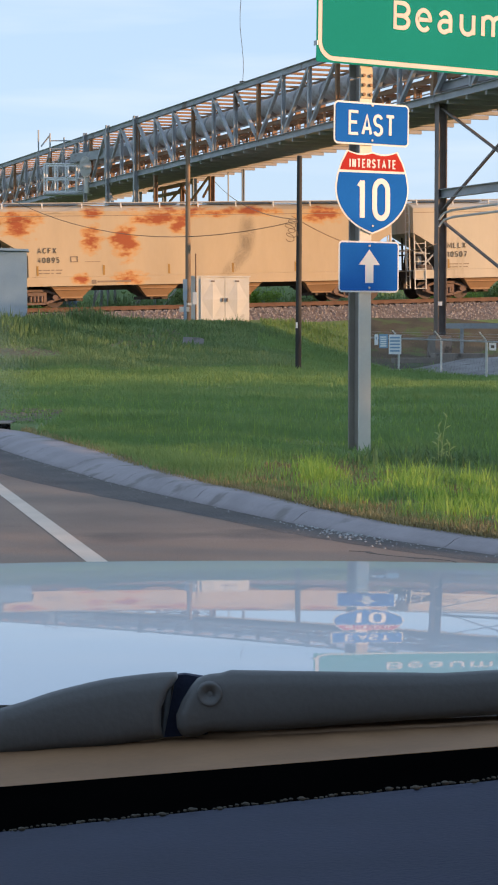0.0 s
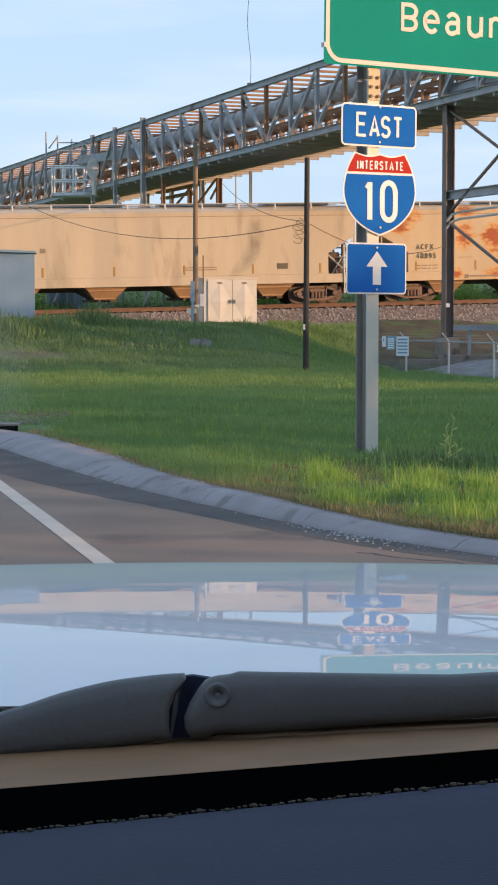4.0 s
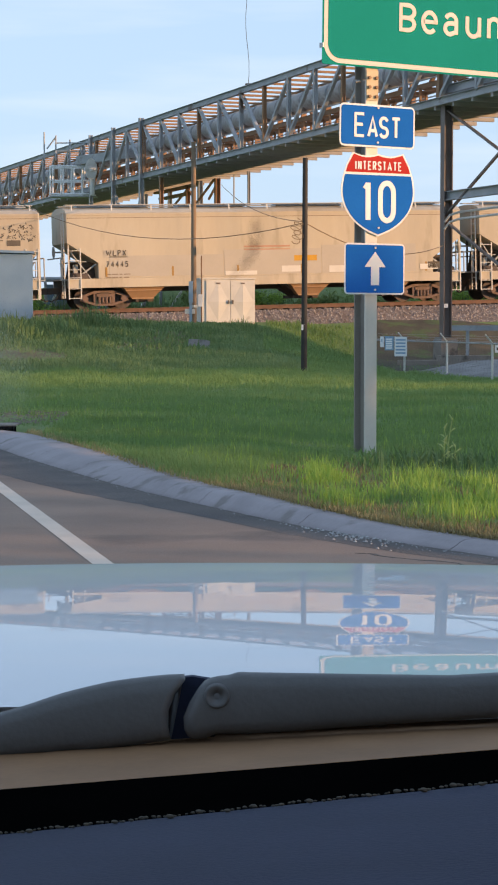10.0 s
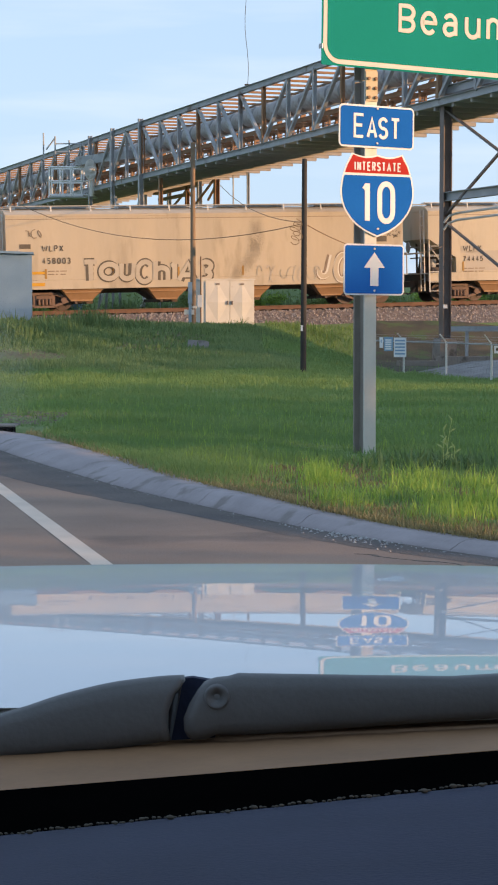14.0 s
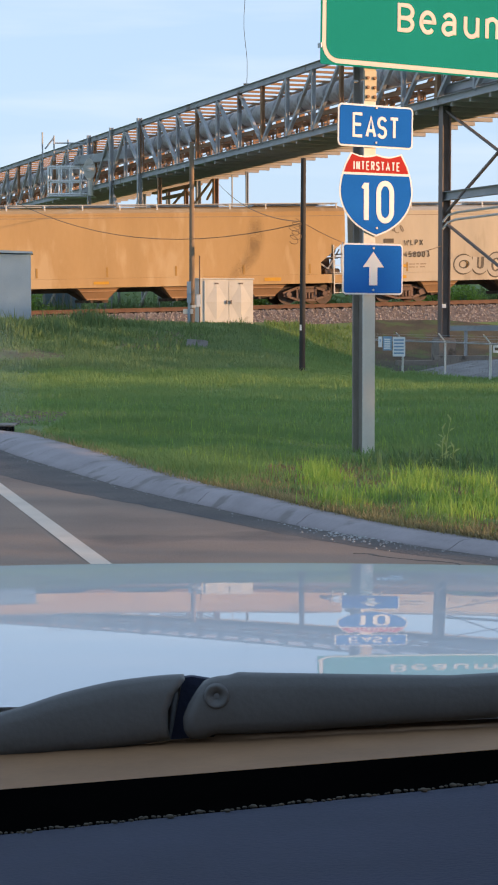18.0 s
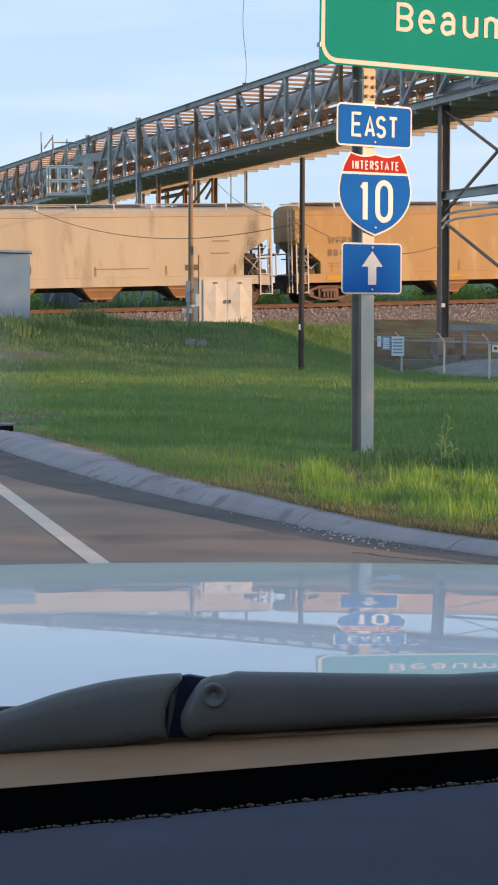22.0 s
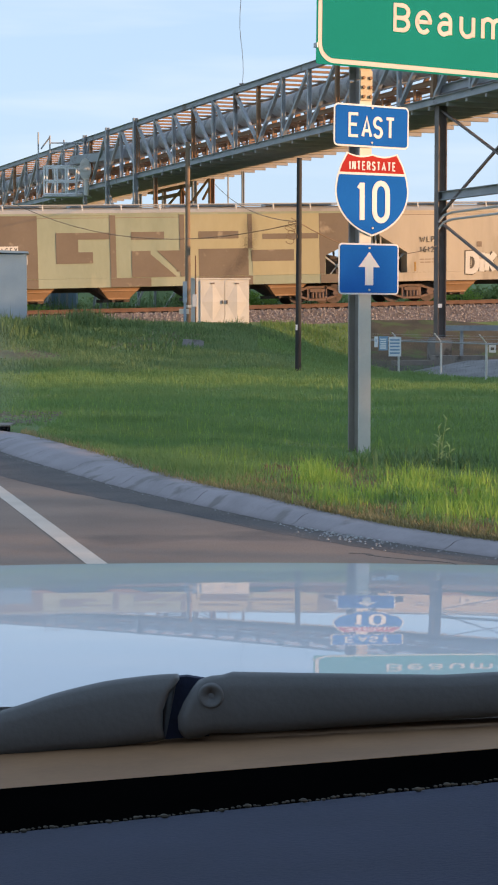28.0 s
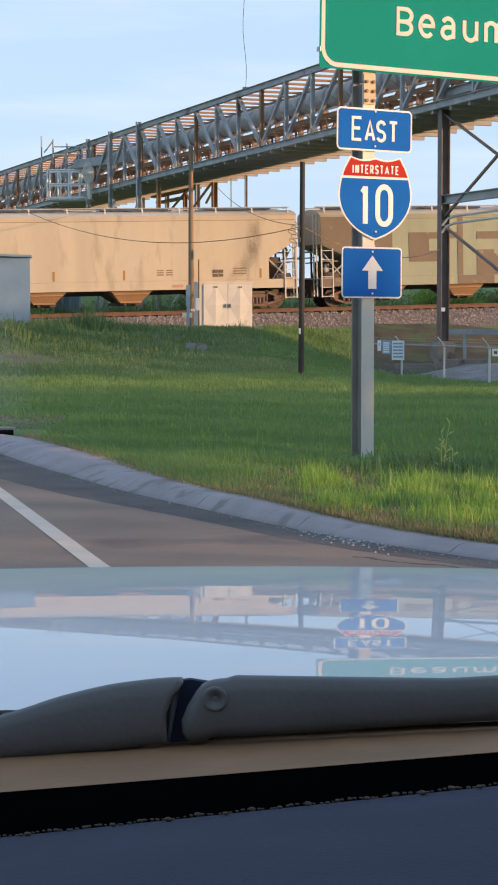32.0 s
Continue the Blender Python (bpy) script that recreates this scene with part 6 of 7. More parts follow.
def scrawl(ob, h, N, x0, x1, z0, z1, turns, mat, thick, seed):
    """Overlapping spray-can loops from x0 to x1."""
    rng = np.random.default_rng(seed)
    for k in range(turns):
        c = x0 + (x1 - x0) * (k + 0.5 + rng.uniform(-0.3, 0.3)) / turns
        rx, rz = (x1 - x0) / turns * rng.uniform(0.25, 0.75), (z1 - z0) / 2 * rng.uniform(0.45, 1.0)
        a0, a1, sway = rng.uniform(-2, 2), rng.uniform(2.6, 6.2), rng.uniform(-0.5, 0.6)
        pts = [Vector((-h + c + rx * math.cos(a0 + a1 * i / 14) + sway * rz * math.sin(a0 + a1 * i / 14), -N - 0.012, (z0 + z1) / 2 + rz * math.sin(a0 + a1 * i / 14))) for i in range(15)]
        g = Geo()
        for p, q in zip(pts, pts[1:]):
            g.beam(p, q, thick, 0.012, (0, 1, 0))
        part("graffiti_stroke", g, mat, ob)


scrawl(*m, 11.6, 14.6, 1.0, 1.9, 9, TAGGREY, 0.05, 3)
tag_letters(*m, "JCOO", 14.5, 1.2, 1.05, 3.5, [("graffiti_shadow", FADED, 0.36, 0.012, "dull brown sprayed edge"), ("graffiti_outline", TAGWHITE, 0.27, 0.019, "white sprayed outline"),
                                              ("graffiti_fill", CREAM[0], 0.18, 0.026, "pale sprayed fill")], 0.12, 0.1, seed=4)
scrawl(*m, 0.8, 1.6, 3.2, 3.6, 4, FADED, 0.03, 5)
bars(*m, [(0.7, 1.7, 1.62, 1.74), (0.7, 1.7, 1.1, 1.24)], TAPE, "yellow_label")
bars(*m, [(0.6, 1.1, 2.75, 2.95), (17.3, 17.9, 2.85, 3.1)], INK, "data_plate")
rng = np.random.default_rng(21)
for k in range(80):
    x, z = rng.uniform(17.0, 18.5), rng.uniform(3.1, 3.8)
    part("graffiti_scrawl", Geo().beam((-m[1] + x, -m[2] - 0.01, z), (-m[1] + x + rng.uniform(-0.14, 0.14), -m[2] - 0.01, z + rng.uniform(-0.12, 0.12)), 0.03, 0.01, (0, 1, 0)), INK, m[0])

m = hook(hopper_car("hopper_car", "ochre orange covered hopper car with faded stencils", -93.28, -73.82, TAN, "WFRX", "884362", 2.7, 1.58, 0.34, FADED, lead=0.55, cut=1.2, slope=(2.9, 1.9)), -93.28, -73.82)
bars(*m, [(1.5, 3.2, 1.05, 1.25), (15.5, 16.3, 1.1, 1.25), (7.5, 8.2, 1.1, 1.22)], TAPE, "yellow_label")

m = hook(hopper_car("hopper_car", "cream covered hopper car with bubble-letter graffiti", -114.26, -94.44, CREAM[0], "WLPX", "161229", 2.75, 2.0, 0.28, lead=0.47), -114.26, -94.44)
tag_letters(*m, "DiKWAD", 4.4, 1.35, 0.85, 4.05, [("graffiti_outline", INK, 0.37, 0.012, "dark outlined bubble letters"), ("graffiti_fill", TAGWHITE, 0.27, 0.022, "white spray-painted fill")], 0.05, 0.07, -0.03, seed=6)
bars(*m, [(15.7, 16.3, 1.62, 1.88)], INK, "data_plate")
bars(*m, [(4.9, 5.15, 2.5, 2.75), (11.5, 14.0, 1.72, 1.76), (17.0, 17.8, 2.9, 2.95), (16.9, 17.8, 2.35, 2.4)], FADED)

m = hook(hopper_car("hopper_car", "covered hopper car painted with huge olive letters on brown", -133.99, -115.46, OLIVE, "ACFX", "458247", 2.5, 1.88, 0.27, INK, close=0.86, roof=CREAM[0], cut=1.5, slope=(2.9, 2.2)), -133.99, -115.46)
part("end_sheet", Geo().box(-m[1] - 0.008, -m[1] - 0.002, -m[2], m[2], 2.92, 4.245), CREAM[0], m[0], "unpainted grey end sheet")
bars(*m, [(4.38, 5.39, 2.03, 3.39), (5.39, 6.82, 3.09, 3.39), (5.39, 6.05, 2.03, 2.53), (6.84, 7.11, 1.37, 4.15),
          (7.82, 9.35, 3.05, 3.4), (7.82, 8.7, 1.37, 2.55), (9.9, 10.07, 1.6, 2.55), (10.07, 10.3, 1.37, 4.15), (10.95, 12.85, 3.05, 3.39), (10.95, 13.3, 1.37, 2.6),
          (13.3, 13.5, 2.6, 4.15), (14.0, 16.7, 3.0, 3.25), (13.45, 15.5, 2.0, 2.52)], BROWN, "brown_paint")
for k in (1, -1):                                  # the brown ends follow the cut-away corners
    x0 = -m[1] if k > 0 else m[1]
    part("brown_paint", Geo().prism([(x0 + k * a, z) for a, z in ((0.02, 4.15), (0.02, 2.92), (1.52, 2.2), (1.52, 1.37), (3.55 if k > 0 else 1.78, 1.37), (3.55 if k > 0 else 1.78, 4.15))][::k], -m[2] - 0.018, -m[2] - 0.01), BROWN, m[0])
for x0, x1 in ((10.3, 10.95), (13.5, 16.75)):      # the later letters are bleached to tan
    bars(*m, [(x0, x1, 1.37, 4.15)], BLEACHED, "overpainted_patch")
bars(*m, [(10.95, 13.3, 3.39, 4.15), (12.85, 13.3, 2.6, 3.39), (10.95, 12.85, 2.6, 3.05)], BLEACHED, "overpainted_patch")
part("brown_paint", Geo().prism([(-m[1] + 8.7, 1.37), (-m[1] + 9.9, 1.37), (-m[1] + 8.7, 2.4)], -m[2] - 0.018, -m[2] - 0.01), BROWN, m[0])
part("brown_paint", Geo().prism([(-m[1] + 9.0, 2.55), (-m[1] + 9.9, 1.7), (-m[1] + 9.9, 2.55)], -m[2] - 0.018, -m[2] - 0.01), BROWN, m[0])
bars(*m, [(0.02, 3.55, 0.96, 1.35), (6.84, 8.7, 0.96, 1.35), (10.95, 13.5, 0.96, 1.35), (16.78, 18.5, 0.96, 1.35)], BROWN, "brown_paint")
for x0, x1, za, zb in ((1.81, 2.68, 2.44, 2.83), (1.82, 3.08, 2.02, 2.41), (1.85, 2.7, 1.67, 1.8), (1.85, 2.7, 1.52, 1.62)):
    part("white_patch", Geo().box(-m[1] + x0, -m[1] + x1, -m[2] - 0.0215, -m[2] - 0.0185, za, zb), WHITEPATCH, m[0])

m = hook(hopper_car("hopper_car", "plain pale cream covered hopper car", -154.7, -135.16, CREAM[1], "", "", 2.5, 2.0), -154.7, -135.16)
bars(*m, [(15.5, 15.74, 1.5, 1.64), (15.78, 16.0, 1.5, 1.64), (15.5, 15.74, 1.67, 1.82), (15.78, 16.0, 1.67, 1.82)], INK, "data_plate")
bars(*m, [(12.9 + 0.42 * i, 13.2 + 0.42 * i, z, z + 0.05) for i in range(2) for z in (1.6, 1.7, 1.8)] + [(16.5, 17.1, z, z + 0.05) for z in (1.6, 1.72, 1.84)], FADED)
bars(*m, [(13.6, 14.1, 1.05, 1.18)], REDINK, "data_plate")

# ---- plants ----
def blades(name, spots, mat, label, category, seed, tall, broad):
    """Bent blades, three-sided strips, at (x, y) spots with a height factor each."""
    rng = np.random.default_rng(seed)
    n = len(spots)
    v, f = np.zeros((n * 5, 3)), []
    xy = np.array([s[:2] for s in spots])
    k = np.array([s[2] for s in spots])
    z = np.array([ground_z(x, y) for x, y in xy]) - 0.02
    t = rng.uniform(0, 2 * math.pi, n)
    lean = rng.uniform(0.1, 0.75, n)
    h = rng.uniform(0.55, 1.25, n) * tall * k
    w = rng.uniform(0.6, 1.3, n) * broad / 2
    c, s = np.cos(t), np.sin(t)
    for i, (side, u, out) in enumerate(((-1, 0, 0), (1, 0, 0), (-0.7, 0.6, 0.3), (0.7, 0.6, 0.3), (0, 1, 1))):
        v[i::5, 0] = xy[:, 0] - s * w * side + c * h * lean * out * 0.7
        v[i::5, 1] = xy[:, 1] + c * w * side + s * h * lean * out * 0.7
        v[i::5, 2] = z + h * u * (1 - 0.25 * lean * u)
    me = bpy.data.meshes.new(name)
    idx = np.arange(n)[:, None] * 5
    faces = np.concatenate([idx + np.array([[0, 1, 3]]), idx + np.array([[0, 3, 2]]), idx + np.array([[2, 3, 4]])])
    me.from_pydata(v.tolist(), [], faces.tolist())
    me.materials.append(mat)
    return tagged(new(name, me), label, category, kind="stuff")


def scatter(n, x0, x1, y0, y1, seed, inset=0.1, wedge=True):
    """Spots behind the kerb, in the widening field between the two sides."""
    rng = np.random.default_rng(seed)
    out = []
    while len(out) < n:
        y = y0 + (y1 - y0) * rng.random()
        half = 0.135 * y + 0.6 if wedge else 1e9
        x = rng.uniform(max(x0, -half), min(x1, half))
        if (y < 29 and (y - kerb_y(x)) / kerb_secant(x) < kerb_wide(x) + inset + 0.1 * noise.noise((x * 5, y * 1.6, 2.0))) or (x < -2.5 and 22 < y < 28.4 + 0.8 * noise.noise((x, y, 3)) and (y < 25.6 or rng.random() < 0.82)):
            continue
        if 0.95 < x < 1.4 and 20.5 < y < 22.2 and rng.random() < 0.75:
            continue
        out.append((x, y, 0.75 + 0.5 * noise.noise((x * 0.8, y * 0.5, 1.0)) + 0.2 * noise.noise((x * 3, y * 3, 1.0))))
    return out


def patchy(x, y):
    """Worn ground between the tufts before the post, and a bare brown patch in the sod."""
    return math.hypot((x - 0.24) / 0.36, (y - 17.1) / 0.8) < 1 + 0.4 * noise.noise((x * 4, y * 2, 5.0)) or (x > 0.1 and y < 20.5 and noise.noise((x * 2.6, y * 1.1, 8.0)) < -0.02)


near_spots = scatter(85000, -4, 5, 11, 27, 1, 0.06)
blades("lawn_grass", [p for i, p in enumerate(near_spots) if i % 6 == 0 or not patchy(*p[:2])], GRASS, "lush green unmown lawn grass", "grass", 2, 0.13, 0.012)
blades("lawn_grass", scatter(60000, -9, 9, 26, 48, 3), GRASS, "lush green unmown lawn grass", "grass", 4, 0.17, 0.022)
rng0 = np.random.default_rng(77)


def bare(x, y, h):
    """The scuffed slope before the pole, where gravel shows between thin weeds."""
    a = (71 - y) / 9
    return (-0.1 < a < 1.1 and abs(x + 2.3 + 1.1 * a) < 0.9 or math.hypot(x + 6.4, (y - 57.5) * 0.5) < 1.0) and 0.55 + 0.6 * noise.noise((x * 1.3, y * 0.8, 4.0)) > 0.35


swale = scatter(70000, -12, 12, 46, 66, 5)
rough = lambda p: p[0] < 1.5 and p[1] + 3 * noise.noise((p[0] * 0.5, p[1] * 0.2, 9.0)) > 55 + 0.25 * p[0]
blades("bank_grass", [p for p in swale if not rough(p)], GRASS, "green grass on the swale and bank", "grass", 6, 0.2, 0.028)
blades("bank_grass", [p for p in swale if rough(p) and not bare(*p)], REED, "rank greyish grass on the foot of the bank", "grass", 10, 0.24, 0.03)
bank = [p for p in scatter(80000, -14, 13, 64, 91, 7) if -(p[0] - TRACK_AT.x) * math.sin(TRACK_TURN) + (p[1] - TRACK_AT.y) * math.cos(TRACK_TURN) < (-8.2 if p[0] < 0.5 else -5.2) and not (p[0] > 4.4 and rng0.random() < 0.985) and not bare(*p)]
blades("bank_grass", [p for p in bank if p[0] < 0.3], REED, "rank grass and weeds on the railway bank", "grass", 8, 0.2, 0.032)
blades("bank_grass", [p for p in bank if p[0] >= 0.3], GRASS, "bright green grass on the railway bank", "grass", 9, 0.28, 0.04)
rng = np.random.default_rng(11)
fringe = []
while len(fringe) < 26000:
    x = rng.uniform(-3.4, 2.3)
    d = abs(rng.normal(0.0, 0.14)) - 0.1 if x < 0.1 or rng.random() < 0.4 else abs(rng.normal(0.0, 0.3)) - 0.06
    if x > -0.4 or rng.random() < 0.35:
        fringe.append((x, kerb_y(x) + (kerb_wide(x) + d) * kerb_secant(x), 0.5 + 0.6 * rng.random()))
blades("dry_grass", fringe, DRY, "dry straw-coloured grass along the kerb", "grass", 12, 0.1, 0.009)
thatch = []
while len(thatch) < 16000:
    x = rng.uniform(-1.2, 2.3)
    d = rng.uniform(-0.03, 0.6)
    if noise.noise((x * 1.6, d * 3, 6.0)) > -0.25 + 0.5 * (x < -0.2):
        thatch.append((x, kerb_y(x) + (kerb_wide(x) + d) * kerb_secant(x), 0.5 + 0.8 * rng.random()))
blades("dry_thatch", thatch, THATCH, "flattened brown thatch between the lawn and the kerb", "grass", 14, 0.07, 0.01)
blades("grass_stalks", scatter(5000, -4, 5, 13, 34, 19, 0.8), FRESH_LIT, "scattered taller pale grass stalks in the lawn", "grass", 20, 0.21, 0.008)
worn = []
while len(worn) < 9000:
    x, y = rng.uniform(-0.3, 2.4), rng.uniform(14, 20.5)
    if (y - kerb_y(x)) / kerb_secant(x) > kerb_wide(x) and patchy(x, y):
        worn.append((x, y, 0.4 + 0.7 * rng.random()))
blades("dry_thatch", worn, THATCH, "dry brown thatch in worn patches of the lawn", "grass", 16, 0.07, 0.012)
# weed tufts in the bright tone, laid out to paint the sunlit patch
tufts = []
for k in range(420):
    x = rng.uniform(0.45, 2.4)
    y = kerb_y(x) + rng.uniform(0.9, 5.6)
    if noise.noise((x * 2.6, y * 1.1, 8.0)) < 0.03:
        continue
    size = 0.55 + 0.7 * rng.random()
    tufts += [(x + rng.normal(0, 0.07), y + rng.normal(0, 0.1), size * (0.4 + 0.8 * rng.random())) for j in range(38)]
blades("tall_weeds", tufts, FRESH_LIT, "taller tufts of green weeds beside the post, coloured bright as if sunlit", "weeds", 13, 0.17, 0.013)
low = [(1.8 + rng.normal(0, 0.38), 19.9 + rng.normal(0, 0.45), 0.5 + 0.7 * rng.random()) for k in range(900)]
blades("low_weeds", low, WEED, "dark broad-leaved weeds at the foot of the post", "weeds", 15, 0.2, 0.03)

weed = thing("weed_stalk", "single tall weed stalk with seed heads in the grass", "weed")
for k in range(4):
    x, y = 1.83 + 0.035 * k, 19.6 + 0.1 * (k % 3)
    z = ground_z(x, y)
    h = (0.3, 0.5, 0.41, 0.24)[k]
    pts = [Vector((x + 0.06 * math.sin(k * 2.1) * i * i / 16, y, z + h * i / 4)) for i in range(5)]
    part("stalk", Geo().line(pts, 0.004, 5), STALK, weed)
    part("seed_head", Geo().tube(pts[-1], pts[-1] + Vector((0.03 * (-1) ** k, 0, 0.05)), 0.012, 6, 0.004), STALK, weed)
    for j in (1, 2, 3):
        d = (-1) ** (j + k)
        part("leaf", Geo().add([pts[j], pts[j] + Vector((0.03 * d, 0, 0.04)), pts[j] + Vector((0.07 * d, 0.01, 0.045)), pts[j] + Vector((0.035 * d, 0, 0.022))], [(0, 1, 2, 3)]), STALK, weed)

clumps = []
for k in range(46):
    x, y = rng.uniform(-11, -1.5), rng.uniform(60, 76)
    if -(x - TRACK_AT.x) * math.sin(TRACK_TURN) + (y - TRACK_AT.y) * math.cos(TRACK_TURN) < -6:
        clumps += [(x + rng.normal(0, 0.6), y + rng.normal(0, 0.5), 0.5 + 0.7 * rng.random()) for j in range(150)]
blades("bank_weeds", clumps, WEED, "dark broad-leaved weed clumps on the railway bank", "weeds", 17, 0.26, 0.06)
humps = []
for px_, py_, wide_, much in ((-5.75, 71.5, 0.9, 1.0), (-6.9, 69.0, 0.8, 0.6), (-5.0, 71.8, 0.6, 0.7), (-4.2, 73.0, 0.7, 0.55), (-6.3, 66.0, 0.9, 0.7), (-7.8, 64.5, 0.9, 0.8), (-3.1, 76.0, 0.8, 0.4),
                              (-0.5, 79.0, 0.7, 0.45), (0.1, 76.0, 0.8, 0.5), (-4.6, 66.5, 0.7, 0.5), (-2.0, 72.0, 0.7, 0.4), (0.9, 72.0, 0.8, 0.5), (-8.6, 61.0, 0.9, 0.7), (-5.2, 61.5, 0.8, 0.5)):
    for j in range(int(900 * much) + 200):
        a, b = rng.normal(0, wide_), rng.normal(0, 0.8)
        humps.append((px_ + a, py_ + b, (0.35 + 0.8 * rng.random()) * much * math.exp(-(a / wide_) ** 2 * 0.5)))
blades("weed_hummocks", humps, WEED, "tall soft green weeds in hummocks along the bank", "weeds", 18, 0.85, 0.035)
g = Geo()
for k in range(4200):
    a = rng.random()
    p = Vector((-2.3 + rng.normal(0, 0.6) - 1.1 * a, 71 - 9 * a + rng.normal(0, 0.7), 0)) if k < 2600 else Vector((-6.4 + rng.normal(0, 0.7), 57.5 + rng.normal(0, 1.4), 0))
    p.z = ground_z(p.x, p.y) + rng.uniform(0.0, 0.08)
    r = rng.uniform(0.01, 0.034)
    g.add([p + Vector((r, 0, 0)), p + Vector((0, r, 0)), p + Vector((-r, 0, 0)), p + Vector((0, -r, 0)), p + Vector((0, 0, r * 0.6))], [(0, 1, 4), (1, 2, 4), (2, 3, 4), (3, 0, 4)])
solid("spilled_gravel", g, DIRT, "dusty gravel spilled down the railway bank", "gravel", "stuff")
# pale chips washed against the kerb, bare dirt and a drain mouth at its end
g = Geo()
for k in range(420):
    x = rng.normal(0.62, 0.16) if k < 150 else rng.uniform(-2.6, 2.6)
    y = kerb_y(x) - abs(rng.normal(0.12, 0.22 if k < 150 else 0.12))
    r = rng.uniform(0.004, 0.013) if k < 150 else rng.uniform(0.002, 0.007)
    p = Vector((x, y, 0.004))
    g.add([p + Vector((r, 0, 0)), p + Vector((0, r, 0)), p + Vector((-r, 0, 0)), p + Vector((0, -r, 0)), p + Vector((0, 0, r * 0.9))], [(0, 1, 4), (1, 2, 4), (2, 3, 4), (3, 0, 4)])
solid("stone_chips", g, CHIPS, "pale stone chips and litter washed against the kerb", "gravel", "stuff")
drain = thing("drain_inlet", "dark kerb drain inlet with a concrete lip", "drain")
# solid block, its black colour standing for the darkness inside the inlet
part("mouth", Geo().box(-4.6, -2.95, 24.75, 25.1, -0.1, 0.125), FRIT, drain, "solid black block standing for the shaded opening")
part("lip", Geo().box(-4.6, -2.93, 24.9, 25.4, 0.128, 0.145), STAINED, drain)
g = Geo()
for k in range(500):
    p = Vector((rng.uniform(-4.4, -2.6), rng.uniform(26.0, 29.0), 0))
    p.z = ground_z(p.x, p.y) + 0.03
    r = rng.uniform(0.015, 0.05)
    g.add([p + Vector((r, 0, 0)), p + Vector((0, r, 0)), p + Vector((-r, 0, 0)), p + Vector((0, -r, 0)), p + Vector((0, 0, r * 0.35))], [(0, 1, 4), (1, 2, 4), (2, 3, 4), (3, 0, 4)])
solid("dirt_clods", g, DIRT, "bare brown dirt clods behind the drain", "dirt", "stuff")


def leaf_cloud(seed, n, rx, ry, rz, size, clumps):
    rng = np.random.default_rng(seed)
    cs = [Vector((rng.normal(0, rx * 0.45), rng.normal(0, ry * 0.45), rz + rng.normal(0, rz * 0.38))) for _ in range(clumps)]
    g = Geo()
    for k in range(n):
        c = cs[k % clumps]
        p = c + Vector((rng.normal(0, rx * 0.2), rng.normal(0, ry * 0.2), rng.normal(0, rz * 0.18)))
        if p.z < 0.05:
            p.z = 0.05 + 0.2 * rng.random()
        a, b = Vector(rng.normal(0, 1, 3)).normalized(), Vector(rng.normal(0, 1, 3)).normalized()
        s = size * rng.uniform(0.6, 1.4)
        g.add([p - a * s, p + b * s * 0.45, p + a * s, p - b * s * 0.45], [(0, 1, 2, 3)])
    return g


def shrub(x, y, r, high, seed):
    ob = thing("shrub", "loose green shrub beyond the track", "shrub", pose(x, y, ground_z(x, y)), "shrubs beyond the track")
    part("stem", Geo().tube((0, 0, -0.1), (0.05, 0, high * 0.8), 0.05, 5, 0.02), BARK, ob)
    part("foliage", leaf_cloud(seed, 800, r, r, high / 2, 0.12, 9), SHRUBLEAF, ob)


def bush(px_, py_, r, high, seed):
    ob = thing("bush", "round bright green bush beyond the track", "bush", pose(px_, py_, ground_z(px_, py_)), "bushes beyond the track")
    part("stem", Geo().tube((0, 0, -0.1), (0, 0, high * 0.5), 0.05, 5, 0.02), BARK, ob)
    part("foliage", leaf_cloud(seed, 2200, r, r, high / 2, 0.07, 14), FRESH_LIT, ob)


for s, a, r, high, seed in ((-9.6, 3.6, 1.0, 1.7, 61), (0.6, 3.8, 1.2, 1.7, 62), (2.0, 4.0, 1.0, 1.5, 63), (11.2, 4.0, 1.2, 2.1, 64), (13.0, 4.3, 1.2, 2.0, 65)):
    p = on_track(s, a)
    bush(p.x, p.y, r, high, seed)
k = 0
for s in np.linspace(-18, 24, 16):
    p = on_track(float(s) + 0.7 * math.sin(s * 3), 5.2 + 1.5 * math.sin(s * 7))
    shrub(p.x, p.y, 1.4, 1.7 + 0.7 * math.sin(s * 5), 40 + k)
    k += 1
tall = []
for s in range(9000):
    a = rng.uniform(-20, 24)
    p = on_track(a, rng.uniform(3.9, 8.5))
    tall.append((p.x, p.y, 0.7 + 0.6 * rng.random()))
blades("track_weeds", tall, REED, "tall weeds beyond the railway track", "weeds", 31, 1.2, 0.06)
g = Geo()
for k in range(20000):
    p = on_track(rng.uniform(-24, 30), rng.normal(13.5, 1.8), -0.3 + abs(rng.normal(0, 0.4)))
    a, b = Vector(rng.normal(0, 1, 3)).normalized(), Vector(rng.normal(0, 1, 3)).normalized()
    s = rng.uniform(0.06, 0.17)
    g.add([p - a * s, p + b * s * 0.5, p + a * s, p - b * s * 0.5], [(0, 1, 2, 3)])
solid("thicket", g, SHRUBLEAF, "low leafy thicket beyond the railway track", "thicket", "stuff")
g = Geo()
rack = thing("pipe_frame", "grey steel pipe frame with raking struts beyond the track", "pipe frame", pose(*on_track(-5.6, 5.4, -0.9), 0, 0, 17.5))
for x in (-2.6, -2.2, -1.3, 0.3, 0.75, 1.1, 2.3, 3.0):
    part("post", Geo().beam((x, 0, 0), (x + 0.12 * math.sin(x * 5), 0, 2.3), 0.11, 0.11, (0, 1, 0)), STEEL, rack)
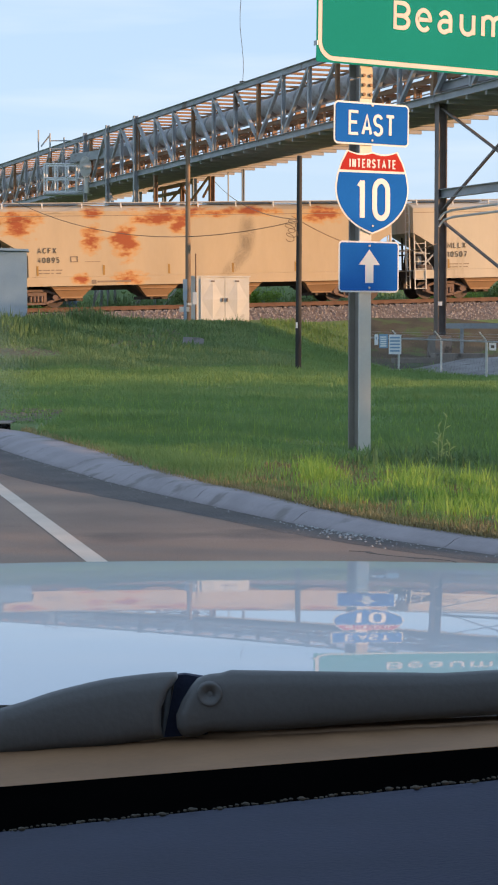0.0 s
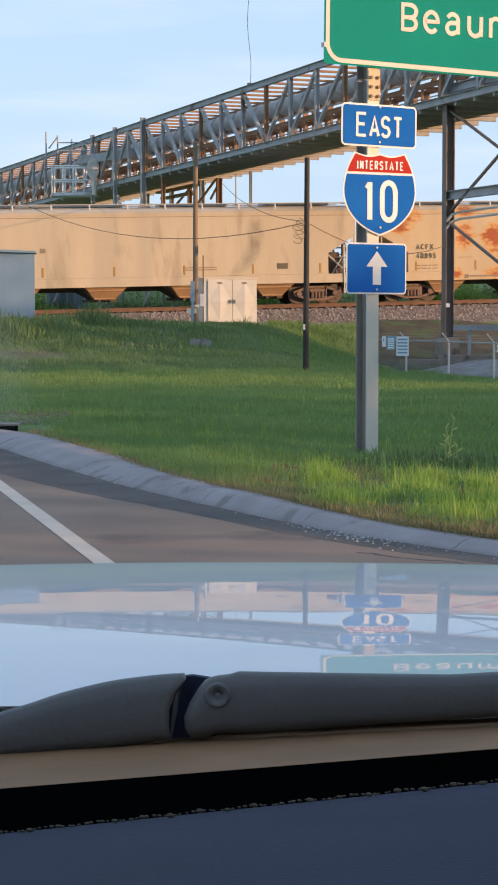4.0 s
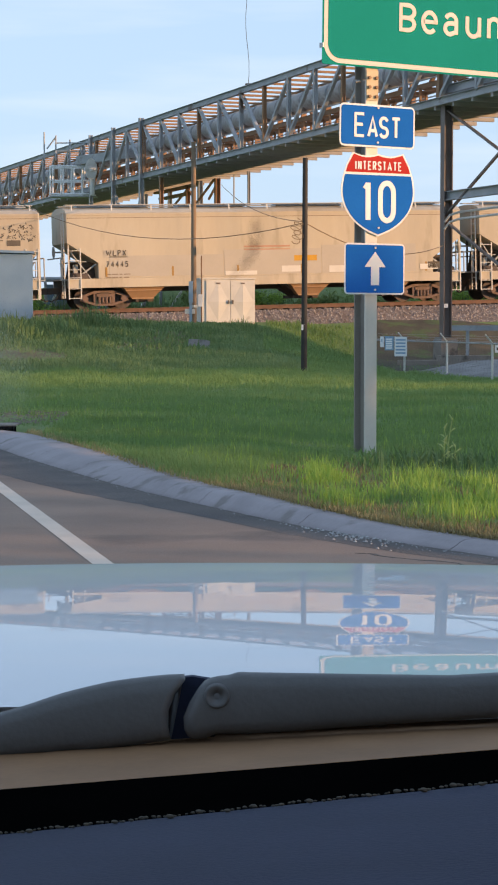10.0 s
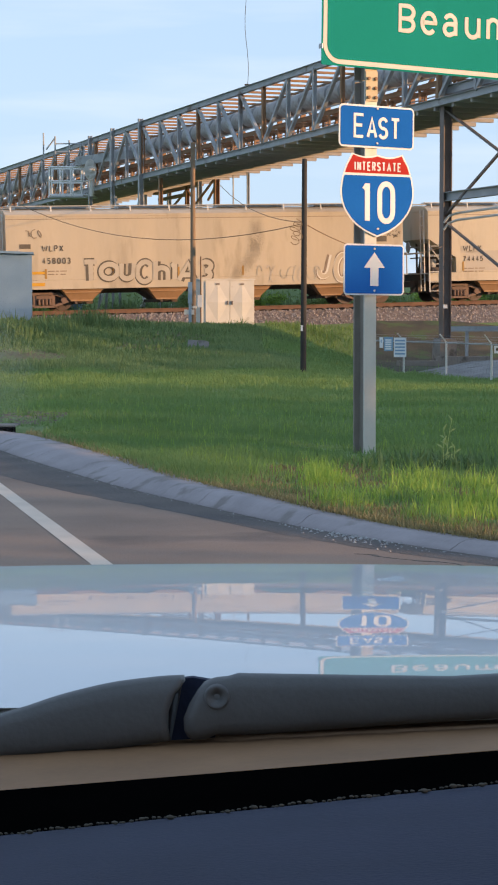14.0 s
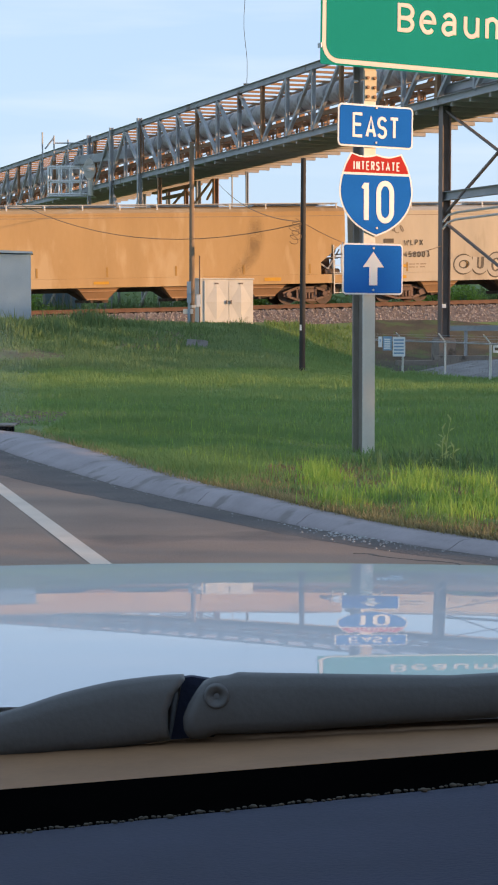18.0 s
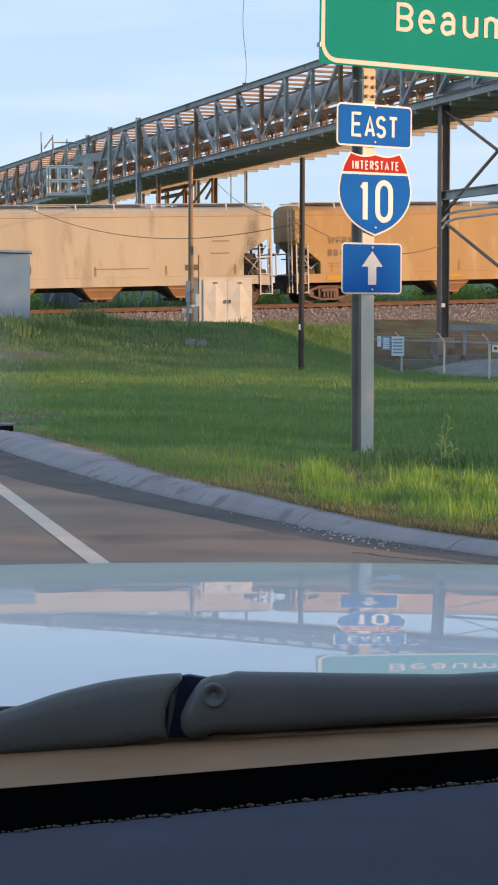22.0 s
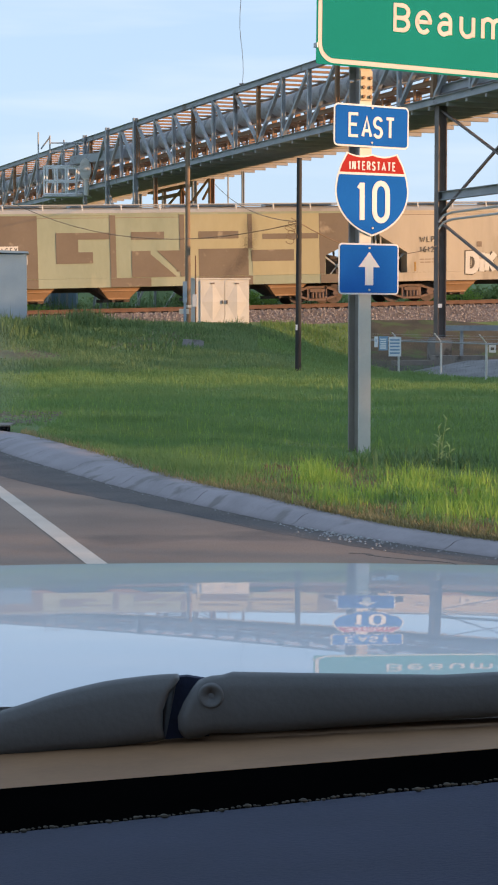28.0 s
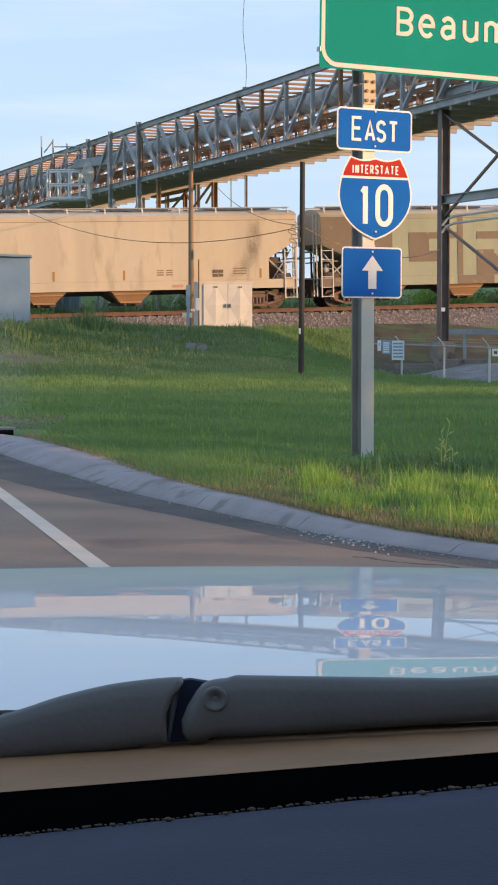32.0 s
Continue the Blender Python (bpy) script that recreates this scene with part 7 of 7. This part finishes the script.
for x, dx in ((-2.9, 0.9), (-0.4, 0.7), (1.6, 0.9), (2.9, 1.3)):
    part("strut", Geo().beam((x, -0.2, 0.1), (x + dx, -0.2, 2.0), 0.09, 0.09, (0, 1, 0)), CABINET, rack)
part("pipe", Geo().tube((-3.4, 0.1, 2.3), (3.6, 0.1, 2.3), 0.12, 8), STEEL, rack)
cabin = thing("utility_box", "grey sheet metal utility box beyond the track", "utility box", pose(*on_track(-7.2, 6.0, -0.9)), "boxes beyond the track")
part("case", Geo().box(-0.9, 0.9, -0.5, 0.5, 0, 2.1), SHED, cabin)
for k in range(3):
    part("leg", Geo().beam((-1.8 + k * 1.7, -0.7, 0), (-1.5 + k * 1.7, -0.7, 2.2), 0.1, 0.1), STEEL, cabin)


def tree(x, y, high, seed, under=0.0):
    """A leafy tree out of view, added to cast shade; under: the height of the crown's underside where it is clear of
    the ground.
    """
    rng = np.random.default_rng(seed)
    ob = thing("tree", "unseen leafy tree across the road, added to cast shade", "tree", pose(x, y, -0.1), "trees across the road")
    g = Geo().tube((0, 0, -0.2), (0.1, 0, high * 0.5 + under * 0.4), 0.22, 8, 0.12)
    for k in range(5):
        a = k * 1.3
        g.tube((0.08, 0, high * (0.25 + 0.05 * k) + under * 0.4), (math.cos(a) * 1.8, math.sin(a) * 1.8, high * (0.5 + 0.06 * k) + under * 0.3), 0.08, 6, 0.03)
    part("trunk", g, BARK, ob)
    part("crown", leaf_cloud(seed, 3600, 3.0, 3.0, (high - under) * 0.52, 0.3, 22), LEAF, ob, at=pose(0, 0, under))


# a loose unseen row added for shade, with two openings through which the low sun reaches the lawn and the road
for k, (d, high) in enumerate(((-40, 10), (-35, 10.5), (-30, 10), (-25, 10.5), (-20, 10), (-15, 10.5), (-11, 10), (-6.5, 9.5), (6.8, 7.2), (11, 8.0), (14.5, 9.8), (18, 10.4),
                               (21.5, 10.6), (25.5, 10.2), (38, 10.4), (41.5, 11.6), (45, 12.4), (48.5, 13.2), (52, 13.8), (55.5, 14.2), (58, 14.4), (61.3, 14.0), (64.6, 15.0), (67.6, 11.5), (71, 11.8), (74.3, 11.8))):
    tree(42 + 0.5 * d, 0.866 * d, high, 100 + k)
# unseen high crown, added to shade the left of the near lawn
tree(42.9, 1.6, 8.9, 140, 6.3)


# ---- movement ----
def motions():
    turn = Euler((0, -math.atan(GRADE), TRACK_TURN)).to_matrix().to_4x4()
    for ob, middle in train:
        walk(ob, [(t, Matrix.Translation(on_track(s + middle + 0.19)) @ turn) for t, s in SPEED])
    steps = 230
    times = [32.0 * i / steps for i in range(steps + 1)]
    went = np.interp(times, [t for t, s in SPEED], [s for t, s in SPEED])
    for ob, x in wheelsets:
        walk(ob, [(t, pose(x, 0, 0.455) @ Matrix.Rotation(s / 0.455, 4, "Y")) for t, s in zip(times, went)])


motions()
